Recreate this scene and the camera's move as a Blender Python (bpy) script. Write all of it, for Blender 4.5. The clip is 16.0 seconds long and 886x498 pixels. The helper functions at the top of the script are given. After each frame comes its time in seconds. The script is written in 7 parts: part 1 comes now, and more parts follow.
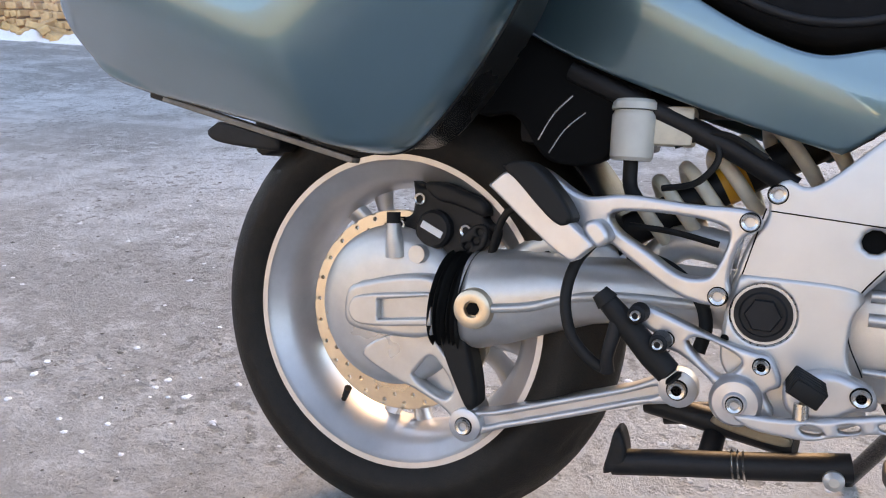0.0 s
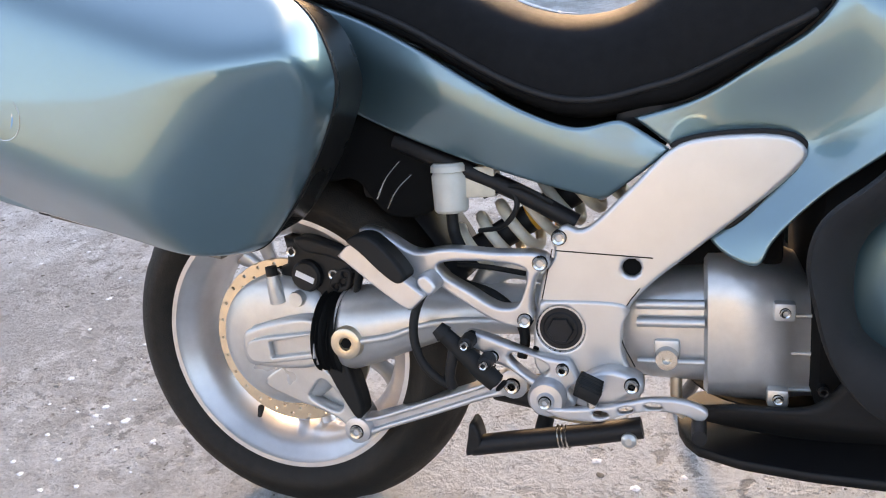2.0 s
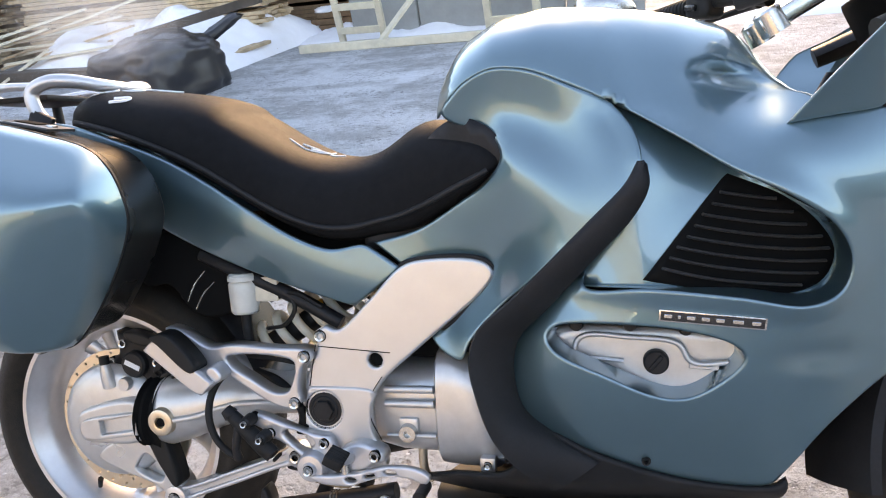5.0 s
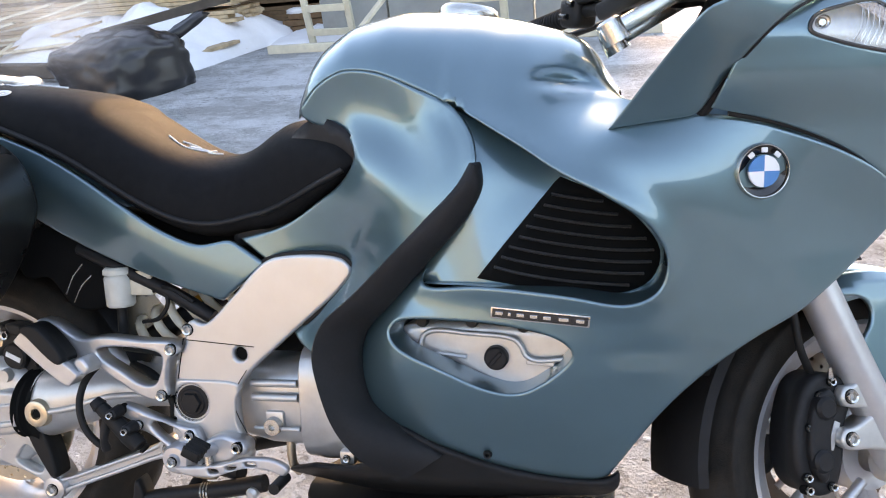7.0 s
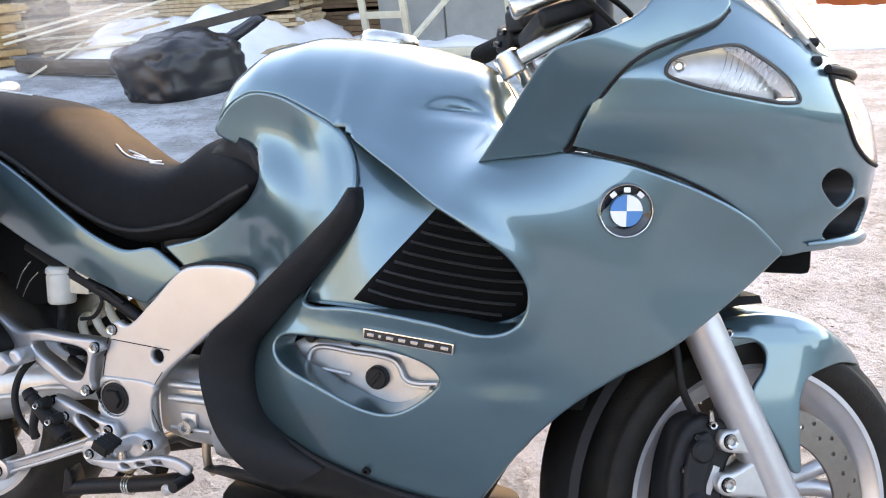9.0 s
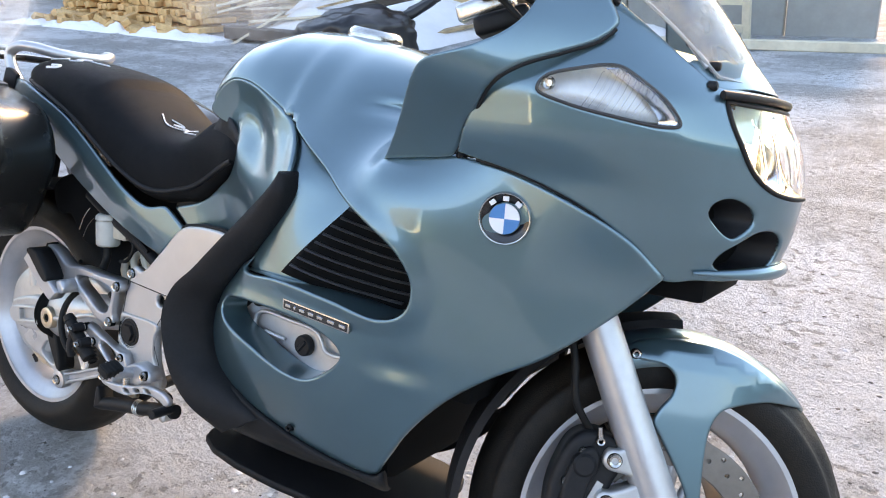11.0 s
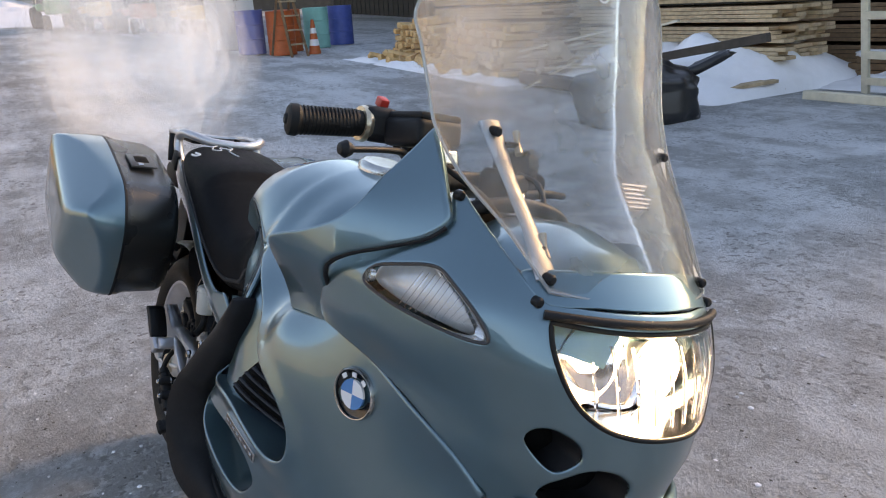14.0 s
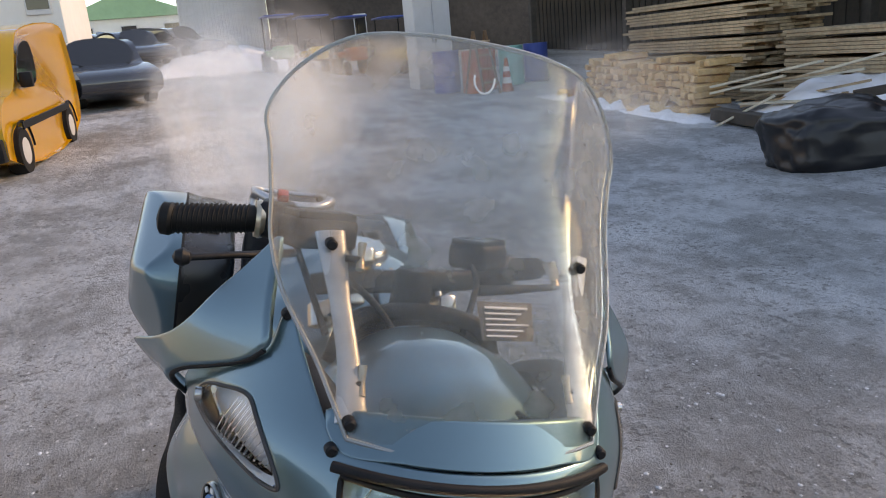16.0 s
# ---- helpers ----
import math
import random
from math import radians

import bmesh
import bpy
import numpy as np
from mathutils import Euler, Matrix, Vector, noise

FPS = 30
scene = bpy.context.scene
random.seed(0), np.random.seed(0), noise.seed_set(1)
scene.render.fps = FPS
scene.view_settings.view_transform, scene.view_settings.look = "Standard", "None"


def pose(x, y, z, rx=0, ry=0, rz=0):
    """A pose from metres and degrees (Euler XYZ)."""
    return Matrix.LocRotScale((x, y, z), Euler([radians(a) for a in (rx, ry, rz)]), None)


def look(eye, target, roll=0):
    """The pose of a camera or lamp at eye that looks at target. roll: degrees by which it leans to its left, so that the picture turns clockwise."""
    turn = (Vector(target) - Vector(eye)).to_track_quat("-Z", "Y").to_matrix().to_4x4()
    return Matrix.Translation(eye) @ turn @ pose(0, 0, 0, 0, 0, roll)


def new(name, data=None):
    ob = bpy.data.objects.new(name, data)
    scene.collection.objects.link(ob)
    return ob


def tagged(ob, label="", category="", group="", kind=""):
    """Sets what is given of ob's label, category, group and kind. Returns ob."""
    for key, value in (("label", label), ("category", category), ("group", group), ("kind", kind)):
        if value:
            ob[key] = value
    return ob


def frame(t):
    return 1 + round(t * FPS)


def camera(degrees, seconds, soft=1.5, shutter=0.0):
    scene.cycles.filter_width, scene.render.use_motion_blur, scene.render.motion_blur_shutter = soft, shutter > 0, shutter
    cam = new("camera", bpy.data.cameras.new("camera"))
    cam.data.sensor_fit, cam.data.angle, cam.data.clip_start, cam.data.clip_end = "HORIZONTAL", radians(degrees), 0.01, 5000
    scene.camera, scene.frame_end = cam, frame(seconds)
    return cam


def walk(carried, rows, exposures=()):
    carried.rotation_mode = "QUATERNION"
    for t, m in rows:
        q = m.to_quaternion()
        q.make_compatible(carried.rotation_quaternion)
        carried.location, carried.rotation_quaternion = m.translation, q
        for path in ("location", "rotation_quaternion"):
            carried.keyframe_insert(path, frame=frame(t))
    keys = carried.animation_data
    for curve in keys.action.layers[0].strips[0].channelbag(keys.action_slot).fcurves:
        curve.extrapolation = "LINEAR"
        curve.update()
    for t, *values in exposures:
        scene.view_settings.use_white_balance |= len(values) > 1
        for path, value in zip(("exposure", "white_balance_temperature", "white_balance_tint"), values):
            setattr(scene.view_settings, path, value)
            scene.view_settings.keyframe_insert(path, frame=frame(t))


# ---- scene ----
cam = camera(60.48, 16.0, soft=1.1)
# seconds, eye, target, roll
PATH = [
    (0, (0.4839, -0.8488, 0.7743), (-0.1187, 0.4283, 0.2683), -1.88),
    (0.5, (0.5141, -0.8508, 0.7985), (-0.0646, 0.4340, 0.2844), -3.22),
    (1, (0.5524, -0.8688, 0.8650), (0.0201, 0.4120, 0.2939), -5.24),
    (1.5, (0.5899, -0.8831, 0.9483), (0.1029, 0.3815, 0.3052), -7.35),
    (2, (0.6423, -0.9121, 1.0128), (0.1783, 0.3440, 0.3370), -8.67),
    (2.5, (0.6990, -0.9408, 1.0608), (0.2497, 0.3204, 0.3845), -8.94),
    (3, (0.7569, -0.9869, 1.1002), (0.3320, 0.2950, 0.4475), -8.23),
    (3.5, (0.8123, -1.0222, 1.1246), (0.4107, 0.2836, 0.5053), -7.46),
    (4, (0.8728, -1.0361, 1.1396), (0.4822, 0.2876, 0.5522), -7.05),
    (6.5, (1.1471, -1.0338, 1.1298), (0.7910, 0.3088, 0.5635), -5.93),
    (7, (1.1880, -1.0245, 1.1232), (0.8440, 0.3216, 0.5578), -5.26),
    (7.5, (1.2343, -1.0159, 1.1198), (0.8841, 0.3307, 0.5594), -4.66),
    (8, (1.2958, -1.0017, 1.1263), (0.9173, 0.3383, 0.5684), -4.64),
    (8.5, (1.3712, -0.9896, 1.1371), (0.9474, 0.3378, 0.5818), -4.57),
    (9, (1.4439, -0.9730, 1.1372), (0.9790, 0.3451, 0.5927), -3.95),
    (11.5, (1.9204, -0.7891, 1.1700), (1.0507, 0.2931, 0.6021), -3.33),
    (12, (2.0132, -0.7099, 1.1969), (1.0646, 0.3049, 0.6310), -4.18),
    (12.5, (2.0978, -0.6684, 1.2157), (1.0814, 0.2963, 0.6808), -4.11),
    (13, (2.1275, -0.6080, 1.2330), (1.0508, 0.3073, 0.7300), -3.30),
    (13.5, (2.1626, -0.4887, 1.2733), (1.0118, 0.3407, 0.7859), -3.25),
    (14, (2.1845, -0.3891, 1.3005), (0.9720, 0.3591, 0.8312), -3.11),
    (14.5, (2.2318, -0.2693, 1.3053), (0.9565, 0.3841, 0.8618), -3.75),
    (15, (2.2737, -0.1444, 1.3179), (0.9458, 0.4091, 0.8931), -4.43),
    (15.5, (2.2605, -0.0485, 1.3264), (0.8956, 0.4232, 0.9205), -4.60),
    (16, (2.2408, 0.0399, 1.3373), (0.8463, 0.4393, 0.9552), -5.11),
]
EXPOSE = [(0, 1.29, 16200, 27), (2.5, 1.57, 16900, 26), (4, 1.56, 17500, 27), (6.5, 1.47, 17500, 27), (8, 1.64, 17500, 27), (9, 1.66, 17500, 27), (11.5, 1.39, 14800, 23), (12.5, 1.24, 15000, 24), (13.5, 0.84, 15400, 25), (14.5, 0.33, 16300, 26), (16, 0.23, 16600, 26)]
walk(cam, [(t, look(eye, target, roll)) for t, eye, target, roll in PATH], EXPOSE)

# ---- light ----
world = bpy.data.worlds.new("winter_sky")
scene.world = world
scene.cycles.transparent_max_bounces = 110
world.use_nodes = True
wt = world.node_tree
sky = wt.nodes.new("ShaderNodeTexSky")
sky.sky_type = "NISHITA"
sky.sun_disc = False
SUN_DIR = Vector((-0.12, 0.90, 0.42)).normalized()
sky.sun_elevation = math.asin(SUN_DIR.z)
sky.sun_rotation = math.atan2(SUN_DIR.x, SUN_DIR.y)
sky.air_density, sky.dust_density, sky.ozone_density = 1.0, 0.1, 5.5
background = wt.nodes["Background"]
deep = wt.nodes.new("ShaderNodeHueSaturation")
deep.inputs["Saturation"].default_value = 1.05
wt.links.new(sky.outputs[0], deep.inputs["Color"])
wt.links.new(deep.outputs[0], background.inputs[0])
background.inputs[1].default_value = 0.42
sun = new("sun", bpy.data.lights.new("sun", "SUN"))
sun.data.energy, sun.data.angle, sun.data.color = 1.75, radians(12), (1.0, 0.87, 0.70)
sun.rotation_euler = SUN_DIR.to_track_quat("Z", "Y").to_euler()

# ---- materials ----
def material(name, color, rough=0.5, metal=0.0, coat=0.0, var=0.0, scale=30.0, bump=0.0, bump_scale=200.0, rough_var=0.0, second=None, coords="Object", spec=0.5, coarse=None, emit=0.0, trans=0.0):
    """A node material: base colour that wanders between two shades at two scales, with fine relief."""
    m = bpy.data.materials.new(name)
    m.use_nodes = True
    nt = m.node_tree
    b = nt.nodes["Principled BSDF"]
    b.inputs["Base Color"].default_value = (*color, 1)
    b.inputs["Roughness"].default_value = rough
    b.inputs["Metallic"].default_value = metal
    b.inputs["Coat Weight"].default_value = coat
    b.inputs["Coat Roughness"].default_value = 0.04
    b.inputs["Specular IOR Level"].default_value = spec
    b.inputs["Transmission Weight"].default_value = trans
    if emit:
        b.inputs["Emission Color"].default_value = (*color, 1)
        b.inputs["Emission Strength"].default_value = emit
    tc = nt.nodes.new("ShaderNodeTexCoord")
    if var or second or rough_var:
        n1 = nt.nodes.new("ShaderNodeTexNoise")
        n1.inputs["Scale"].default_value = scale
        n1.inputs["Detail"].default_value = 6
        n1.inputs["Roughness"].default_value = 0.65
        nt.links.new(tc.outputs[coords], n1.inputs["Vector"])
        n2 = nt.nodes.new("ShaderNodeTexNoise")
        n2.inputs["Scale"].default_value = coarse or scale / 9
        n2.inputs["Detail"].default_value = 4
        nt.links.new(tc.outputs[coords], n2.inputs["Vector"])
        add = nt.nodes.new("ShaderNodeMath")
        add.operation = "ADD"
        nt.links.new(n1.outputs["Fac"], add.inputs[0])
        nt.links.new(n2.outputs["Fac"], add.inputs[1])
        ramp = nt.nodes.new("ShaderNodeMapRange")
        ramp.inputs["From Min"].default_value, ramp.inputs["From Max"].default_value = 0.72, 1.28
        nt.links.new(add.outputs[0], ramp.inputs["Value"])
        if var or second:
            mix = nt.nodes.new("ShaderNodeMix")
            mix.data_type = "RGBA"
            lo = tuple(c * (1 - var) for c in color)
            hi = second or tuple(min(1, c * (1 + var)) for c in color)
            mix.inputs["A"].default_value, mix.inputs["B"].default_value = (*lo, 1), (*hi, 1)
            nt.links.new(ramp.outputs[0], mix.inputs["Factor"])
            nt.links.new(mix.outputs["Result"], b.inputs["Base Color"])
        if rough_var:
            rr = nt.nodes.new("ShaderNodeMapRange")
            rr.inputs["To Min"].default_value, rr.inputs["To Max"].default_value = max(0.02, rough - rough_var), rough + rough_var
            nt.links.new(n2.outputs["Fac"], rr.inputs["Value"])
            rr.inputs["From Min"].default_value, rr.inputs["From Max"].default_value = 0.3, 0.7
            nt.links.new(rr.outputs[0], b.inputs["Roughness"])
    if bump:
        n3 = nt.nodes.new("ShaderNodeTexNoise")
        n3.inputs["Scale"].default_value = bump_scale
        n3.inputs["Detail"].default_value = 5
        nt.links.new(tc.outputs[coords], n3.inputs["Vector"])
        bp = nt.nodes.new("ShaderNodeBump")
        bp.inputs["Strength"].default_value = bump
        bp.inputs["Distance"].default_value = 0.002
        nt.links.new(n3.outputs["Fac"], bp.inputs["Height"])
        nt.links.new(bp.outputs[0], b.inputs["Normal"])
    return m


PAINT = material("pearl_paint", (0.092, 0.207, 0.240), 0.33, 0.78, 1.0, var=0.02, scale=25, coarse=3, rough_var=0.02)
PAINT.node_tree.nodes["Principled BSDF"].inputs["Coat IOR"].default_value = 1.6
PAINT.node_tree.nodes["Principled BSDF"].inputs["Coat Roughness"].default_value = 0.055
BLACK = material("black_plastic", (0.012, 0.012, 0.013), 0.5, spec=0.25, var=0.25, scale=120, bump=0.15, bump_scale=900)
GLOSSBLACK = material("black_gloss", (0.012, 0.012, 0.013), 0.2, coat=0.3)
TRIM = material("grained_trim", (0.014, 0.014, 0.015), 0.55, spec=0.2, var=0.2, scale=200, bump=0.25, bump_scale=1500)
SEAT = material("seat_vinyl", (0.012, 0.012, 0.0125), 0.50, spec=0.03, var=0.2, scale=60, bump=0.3, bump_scale=1200, rough_var=0.06)
SEAT.node_tree.nodes["Principled BSDF"].inputs["Specular Tint"].default_value = (.70, .85, 1.0, 1)
TYRE = material("tyre_rubber", (0.011, 0.0095, 0.0085), 0.6, spec=0.25, var=0.35, scale=40, second=(0.022, 0.017, 0.013), bump=0.4, bump_scale=400)
ALLOY = material("silver_lacquer", (0.53, 0.53, 0.54), 0.34, 0.66, var=0.10, scale=25, rough_var=0.08, bump=0.04, bump_scale=600)
CAST = material("cast_alloy", (0.54, 0.535, 0.525), 0.37, 0.62, var=0.1, scale=40, rough_var=0.1, bump=0.12, bump_scale=700)
PLATE = material("satin_plate", (0.56, 0.55, 0.54), 0.36, 0.6, var=0.05, scale=20, rough_var=0.06, bump=0.05, bump_scale=800)
SLATS = material("grille_plastic", (0.035, 0.034, 0.034), 0.38, spec=0.5)
BARE = material("bare_steel", (0.55, 0.53, 0.50), 0.25, 0.95, var=0.12, scale=80)
BRASS = material("worn_disc", (0.66, 0.53, 0.40), 0.32, 0.8, var=0.12, scale=50, rough_var=0.08)
# near-black that puts the shade of hollows and gaps into the colour
DARK = material("cavity_shade", (0.006, 0.006, 0.006), 0.9, spec=0.1)
RUBBER = material("rubber", (0.010, 0.010, 0.010), 0.6, spec=0.25, bump=0.1)
CREAM = material("cream_spring", (0.62, 0.55, 0.44), 0.45, var=0.15, scale=50)
RESERVOIR = material("clouded_plastic", (0.62, 0.60, 0.54), 0.4, trans=0.15, var=0.08, scale=40)
WHITE = material("white_ink", (0.78, 0.78, 0.78), 0.5)
BLUE = material("badge_blue", (0.003, 0.22, 0.48), 0.4, coat=0.15, spec=0.3)
ORANGE = material("orange_ink", (0.75, 0.32, 0.03), 0.5)

# ---- mesh helpers ----
from mathutils.geometry import delaunay_2d_cdt


def mesh_of(name, verts, faces, mat, smooth=True):
    me = bpy.data.meshes.new(name)
    me.from_pydata([tuple(map(float, v)) for v in verts], [], [tuple(map(int, f)) for f in faces])
    me.update()
    for m in (mat if isinstance(mat, (list, tuple)) else [mat]):
        me.materials.append(m)
    if smooth:
        me.polygons.foreach_set("use_smooth", [True] * len(me.polygons))
    return me


def sharpen(me, degrees):
    """Marks edges steeper than that as sharp."""
    bm = bmesh.new()
    bm.from_mesh(me)
    bmesh.ops.recalc_face_normals(bm, faces=bm.faces)
    for e in bm.edges:
        if len(e.link_faces) == 2 and e.calc_face_angle(0) > radians(degrees):
            e.smooth = False
    bm.to_mesh(me)
    bm.free()
    return me


def part(name, me, parent=None, label="", m=None):
    """Links a mesh as one object under a thing or under a part."""
    ob = new(name, me)
    if parent is not None:
        ob.parent = parent
    if m is not None:
        ob.matrix_basis = m
    if label:
        ob["label"] = label
    return ob


def thing(name, m, label, category, group="", kind=""):
    ob = new(name)
    ob.empty_display_size = 0.1
    ob.matrix_basis = m
    return tagged(ob, label, category, group, kind)


def spline(pts, n=8, closed=True, alpha=0.5):
    """Centripetal Catmull-Rom through the points; a point given twice in a row makes a sharp corner."""
    P = [np.array(p, float) for p in pts]
    out, N = [], len(P)
    for i in range(N if closed else N - 1):
        p1, p2 = P[i], P[(i + 1) % N]
        if np.linalg.norm(p2 - p1) < 1e-9:
            continue
        p0 = P[(i - 1) % N] if closed or i > 0 else 2 * p1 - p2
        p3 = P[(i + 2) % N] if closed or i + 2 < N else 2 * p2 - p1
        if np.linalg.norm(p1 - p0) < 1e-9:
            p0 = 2 * p1 - p2
        if np.linalg.norm(p3 - p2) < 1e-9:
            p3 = 2 * p2 - p1
        t0 = 0.0
        t1 = t0 + np.linalg.norm(p1 - p0) ** alpha
        t2 = t1 + np.linalg.norm(p2 - p1) ** alpha
        t3 = t2 + np.linalg.norm(p3 - p2) ** alpha
        for k in range(n):
            t = t1 + (t2 - t1) * k / n
            a1 = (t1 - t) / (t1 - t0) * p0 + (t - t0) / (t1 - t0) * p1
            a2 = (t2 - t) / (t2 - t1) * p1 + (t - t1) / (t2 - t1) * p2
            a3 = (t3 - t) / (t3 - t2) * p2 + (t - t2) / (t3 - t2) * p3
            b1 = (t2 - t) / (t2 - t0) * a1 + (t - t0) / (t2 - t0) * a2
            b2 = (t3 - t) / (t3 - t1) * a2 + (t - t1) / (t3 - t1) * a3
            out.append((t2 - t) / (t2 - t1) * b1 + (t - t1) / (t2 - t1) * b2)
    if not closed:
        out.append(P[-1])
    return np.array(out)


def resample(loop, step, closed=True):
    L = np.vstack([loop, loop[:1]]) if closed else np.asarray(loop)
    d = np.r_[0, np.cumsum(np.linalg.norm(np.diff(L, axis=0), axis=1))]
    n = max(6, int(round(d[-1] / step)))
    s = np.linspace(0, d[-1], n + (0 if closed else 1), endpoint=not closed)
    return np.stack([np.interp(s, d, L[:, k]) for k in range(L.shape[1])], 1)


def inside(P, loop):
    x, y = P[:, 0][:, None], P[:, 1][:, None]
    x1, y1 = loop[:, 0][None], loop[:, 1][None]
    x2, y2 = np.roll(loop[:, 0], -1)[None], np.roll(loop[:, 1], -1)[None]
    c = ((y1 > y) != (y2 > y)) & (x < (x2 - x1) * (y - y1) / (y2 - y1 + 1e-15) + x1)
    return c.sum(1) % 2 == 1


def distance(P, loop, closed=True):
    A = loop
    B = np.roll(loop, -1, axis=0)
    if not closed:
        A, B = A[:-1], B[:-1]
    d = B - A
    q = P[:, None] - A[None]
    t = np.clip((q * d[None]).sum(-1) / ((d * d).sum(-1)[None] + 1e-15), 0, 1)
    return np.sqrt(((q - t[..., None] * d[None]) ** 2).sum(-1)).min(1)


def fill(loop, holes=(), res=0.015, rings=(0.0015, 0.004)):
    """Points and triangles over an outline with holes: a fine rim and an even inside."""
    loops = [resample(l, res * 0.55) for l in (loop, *holes)]
    pts, edges, base = [], [], 0
    for l in loops:
        n = len(l)
        pts.append(l)
        edges += [(base + i, base + (i + 1) % n) for i in range(n)]
        base += n
    def ok(P):
        k = inside(P, loops[0])
        for h in loops[1:]:
            k &= ~inside(P, h)
        return k
    for r in rings:
        for l in loops:
            t = np.roll(l, -1, 0) - np.roll(l, 1, 0)
            nrm = np.stack([-t[:, 1], t[:, 0]], 1) / (np.linalg.norm(t, axis=1)[:, None] + 1e-12)
            for s in (1, -1):
                q = l + s * r * nrm
                q = q[ok(q)]
                if len(q):
                    keep = np.min([distance(q, b) for b in loops], axis=0) > r * 0.93
                    pts.append(q[keep])
    lo, hi = loops[0].min(0), loops[0].max(0)
    gx, gy = np.meshgrid(np.arange(lo[0], hi[0], res), np.arange(lo[1], hi[1], res * 0.866))
    gx[1::2] += res / 2
    G = np.stack([gx.ravel(), gy.ravel()], 1)
    G = G[ok(G)]
    if len(G):
        dd = np.min([distance(G, b) for b in loops], axis=0)
        G = G[dd > max(rings, default=0) + 0.35 * res]
        pts.append(G)
    V = np.vstack(pts)
    r = delaunay_2d_cdt([Vector(p) for p in V], edges, [], 0, 1e-7)
    V2 = np.array([tuple(p) for p in r[0]])
    F = np.array([f for f in r[2]])
    cen = V2[F].mean(1)
    F = F[ok(cen)]
    a, b, c = V2[F[:, 0]], V2[F[:, 1]], V2[F[:, 2]]
    area = (b[:, 0] - a[:, 0]) * (c[:, 1] - a[:, 1]) - (b[:, 1] - a[:, 1]) * (c[:, 0] - a[:, 0])
    F[area < 0] = F[area < 0][:, ::-1]
    F = F[np.abs(area) > 1e-12]
    return V2, F, np.min([distance(V2, b) for b in loops], axis=0)


NORMALS = {}


def set_normals(me, N):
    NORMALS[me.name] = N
    me.normals_split_custom_set_from_vertices([tuple(n) for n in N])


def shell(name, outline, surface, inward, mat, holes=(), thick=0.004, edge=0.003, res=0.015, n=8, smooth=True):
    """A panel: an outline laid on a surface (p -> 3D), with rounded rims and a thickness towards inward."""
    loop = spline(outline, n)
    hl = [spline(h, n) for h in holes]
    V, F, d = fill(loop, hl, res, (edge * 0.3, edge, edge * 1.5) if edge else ())
    top = surface(V)
    inw = np.array(inward, float)
    if edge:
        q = np.clip(1 - d / edge, 0, 1)
        top = top + inw * (edge * (1 - np.sqrt(1 - q * q)))[:, None]
    back = top + inw * thick
    n0 = len(V)
    cnt = {}
    for f in F:
        for i in range(3):
            a, b = f[i], f[(i + 1) % 3]
            k = (min(a, b), max(a, b))
            cnt[k] = None if k in cnt else (a, b)
    walls = [(e[1], e[0], e[0] + n0, e[1] + n0) for e in cnt.values() if e]
    faces = [tuple(f) for f in F] + [tuple(f[::-1] + n0) for f in F] + walls
    me = sharpen(mesh_of(name, np.vstack([top, back]), faces, mat, smooth), 50)
    if smooth and len(me.vertices) == 2 * n0:
        # true normals of the surface, away from the rounded rim
        e = 2e-4
        N = np.cross(surface(V + (e, 0)) - surface(V - (e, 0)), surface(V + (0, e)) - surface(V - (0, e)))
        N /= np.linalg.norm(N, axis=1)[:, None] + 1e-12
        N[N @ inw > 0] *= -1
        N[d < edge * 1.6 + 1e-4] = 0
        set_normals(me, np.vstack([N, np.zeros_like(N)]))
    return me


def slab(name, outline, y0, y1, mat, holes=(), edge=0.003, res=0.02, n=6):
    """A flat plate in the bike's side plane, outer face at y0, inner at y1, rim rounded."""
    return shell(name, outline, lambda P: np.stack([P[:, 0], np.full(len(P), y0), P[:, 1]], 1), (0, 1 if y1 > y0 else -1, 0), mat, holes, abs(y1 - y0), edge, res, n)


def tube(name, pts, r, mat, sides=12, n=8, closed=False, cap=True, smooth=True, flat=1.0):
    """A round bar along a smooth path; r may be one radius or one a point."""
    P = spline(pts, n, closed) if n > 1 else np.array(pts, float)
    R = np.full(len(P), r) if np.isscalar(r) else np.interp(np.linspace(0, 1, len(P)), np.linspace(0, 1, len(r)), r)
    T = np.roll(P, -1, 0) - np.roll(P, 1, 0) if closed else np.gradient(P, axis=0)
    T /= np.linalg.norm(T, axis=1)[:, None] + 1e-12
    a = np.cross(T[0], (0, 0, 1))
    if np.linalg.norm(a) < 0.1:
        a = np.cross(T[0], (0, 1, 0))
    V, F, m = [], [], len(P)
    for i in range(m):
        a = a - T[i] * (a @ T[i])
        a /= np.linalg.norm(a)
        b = np.cross(T[i], a)
        for k in range(sides):
            w = 2 * math.pi * k / sides
            V.append(P[i] + R[i] * (math.cos(w) * a + flat * math.sin(w) * b))
    for i in range(m if closed else m - 1):
        for k in range(sides):
            j = (i + 1) % m
            F.append((i * sides + k, i * sides + (k + 1) % sides, j * sides + (k + 1) % sides, j * sides + k))
    if cap and not closed:
        F.append(tuple(range(sides))[::-1])
        F.append(tuple((m - 1) * sides + k for k in range(sides)))
    return sharpen(mesh_of(name, V, F, mat, smooth), 50)


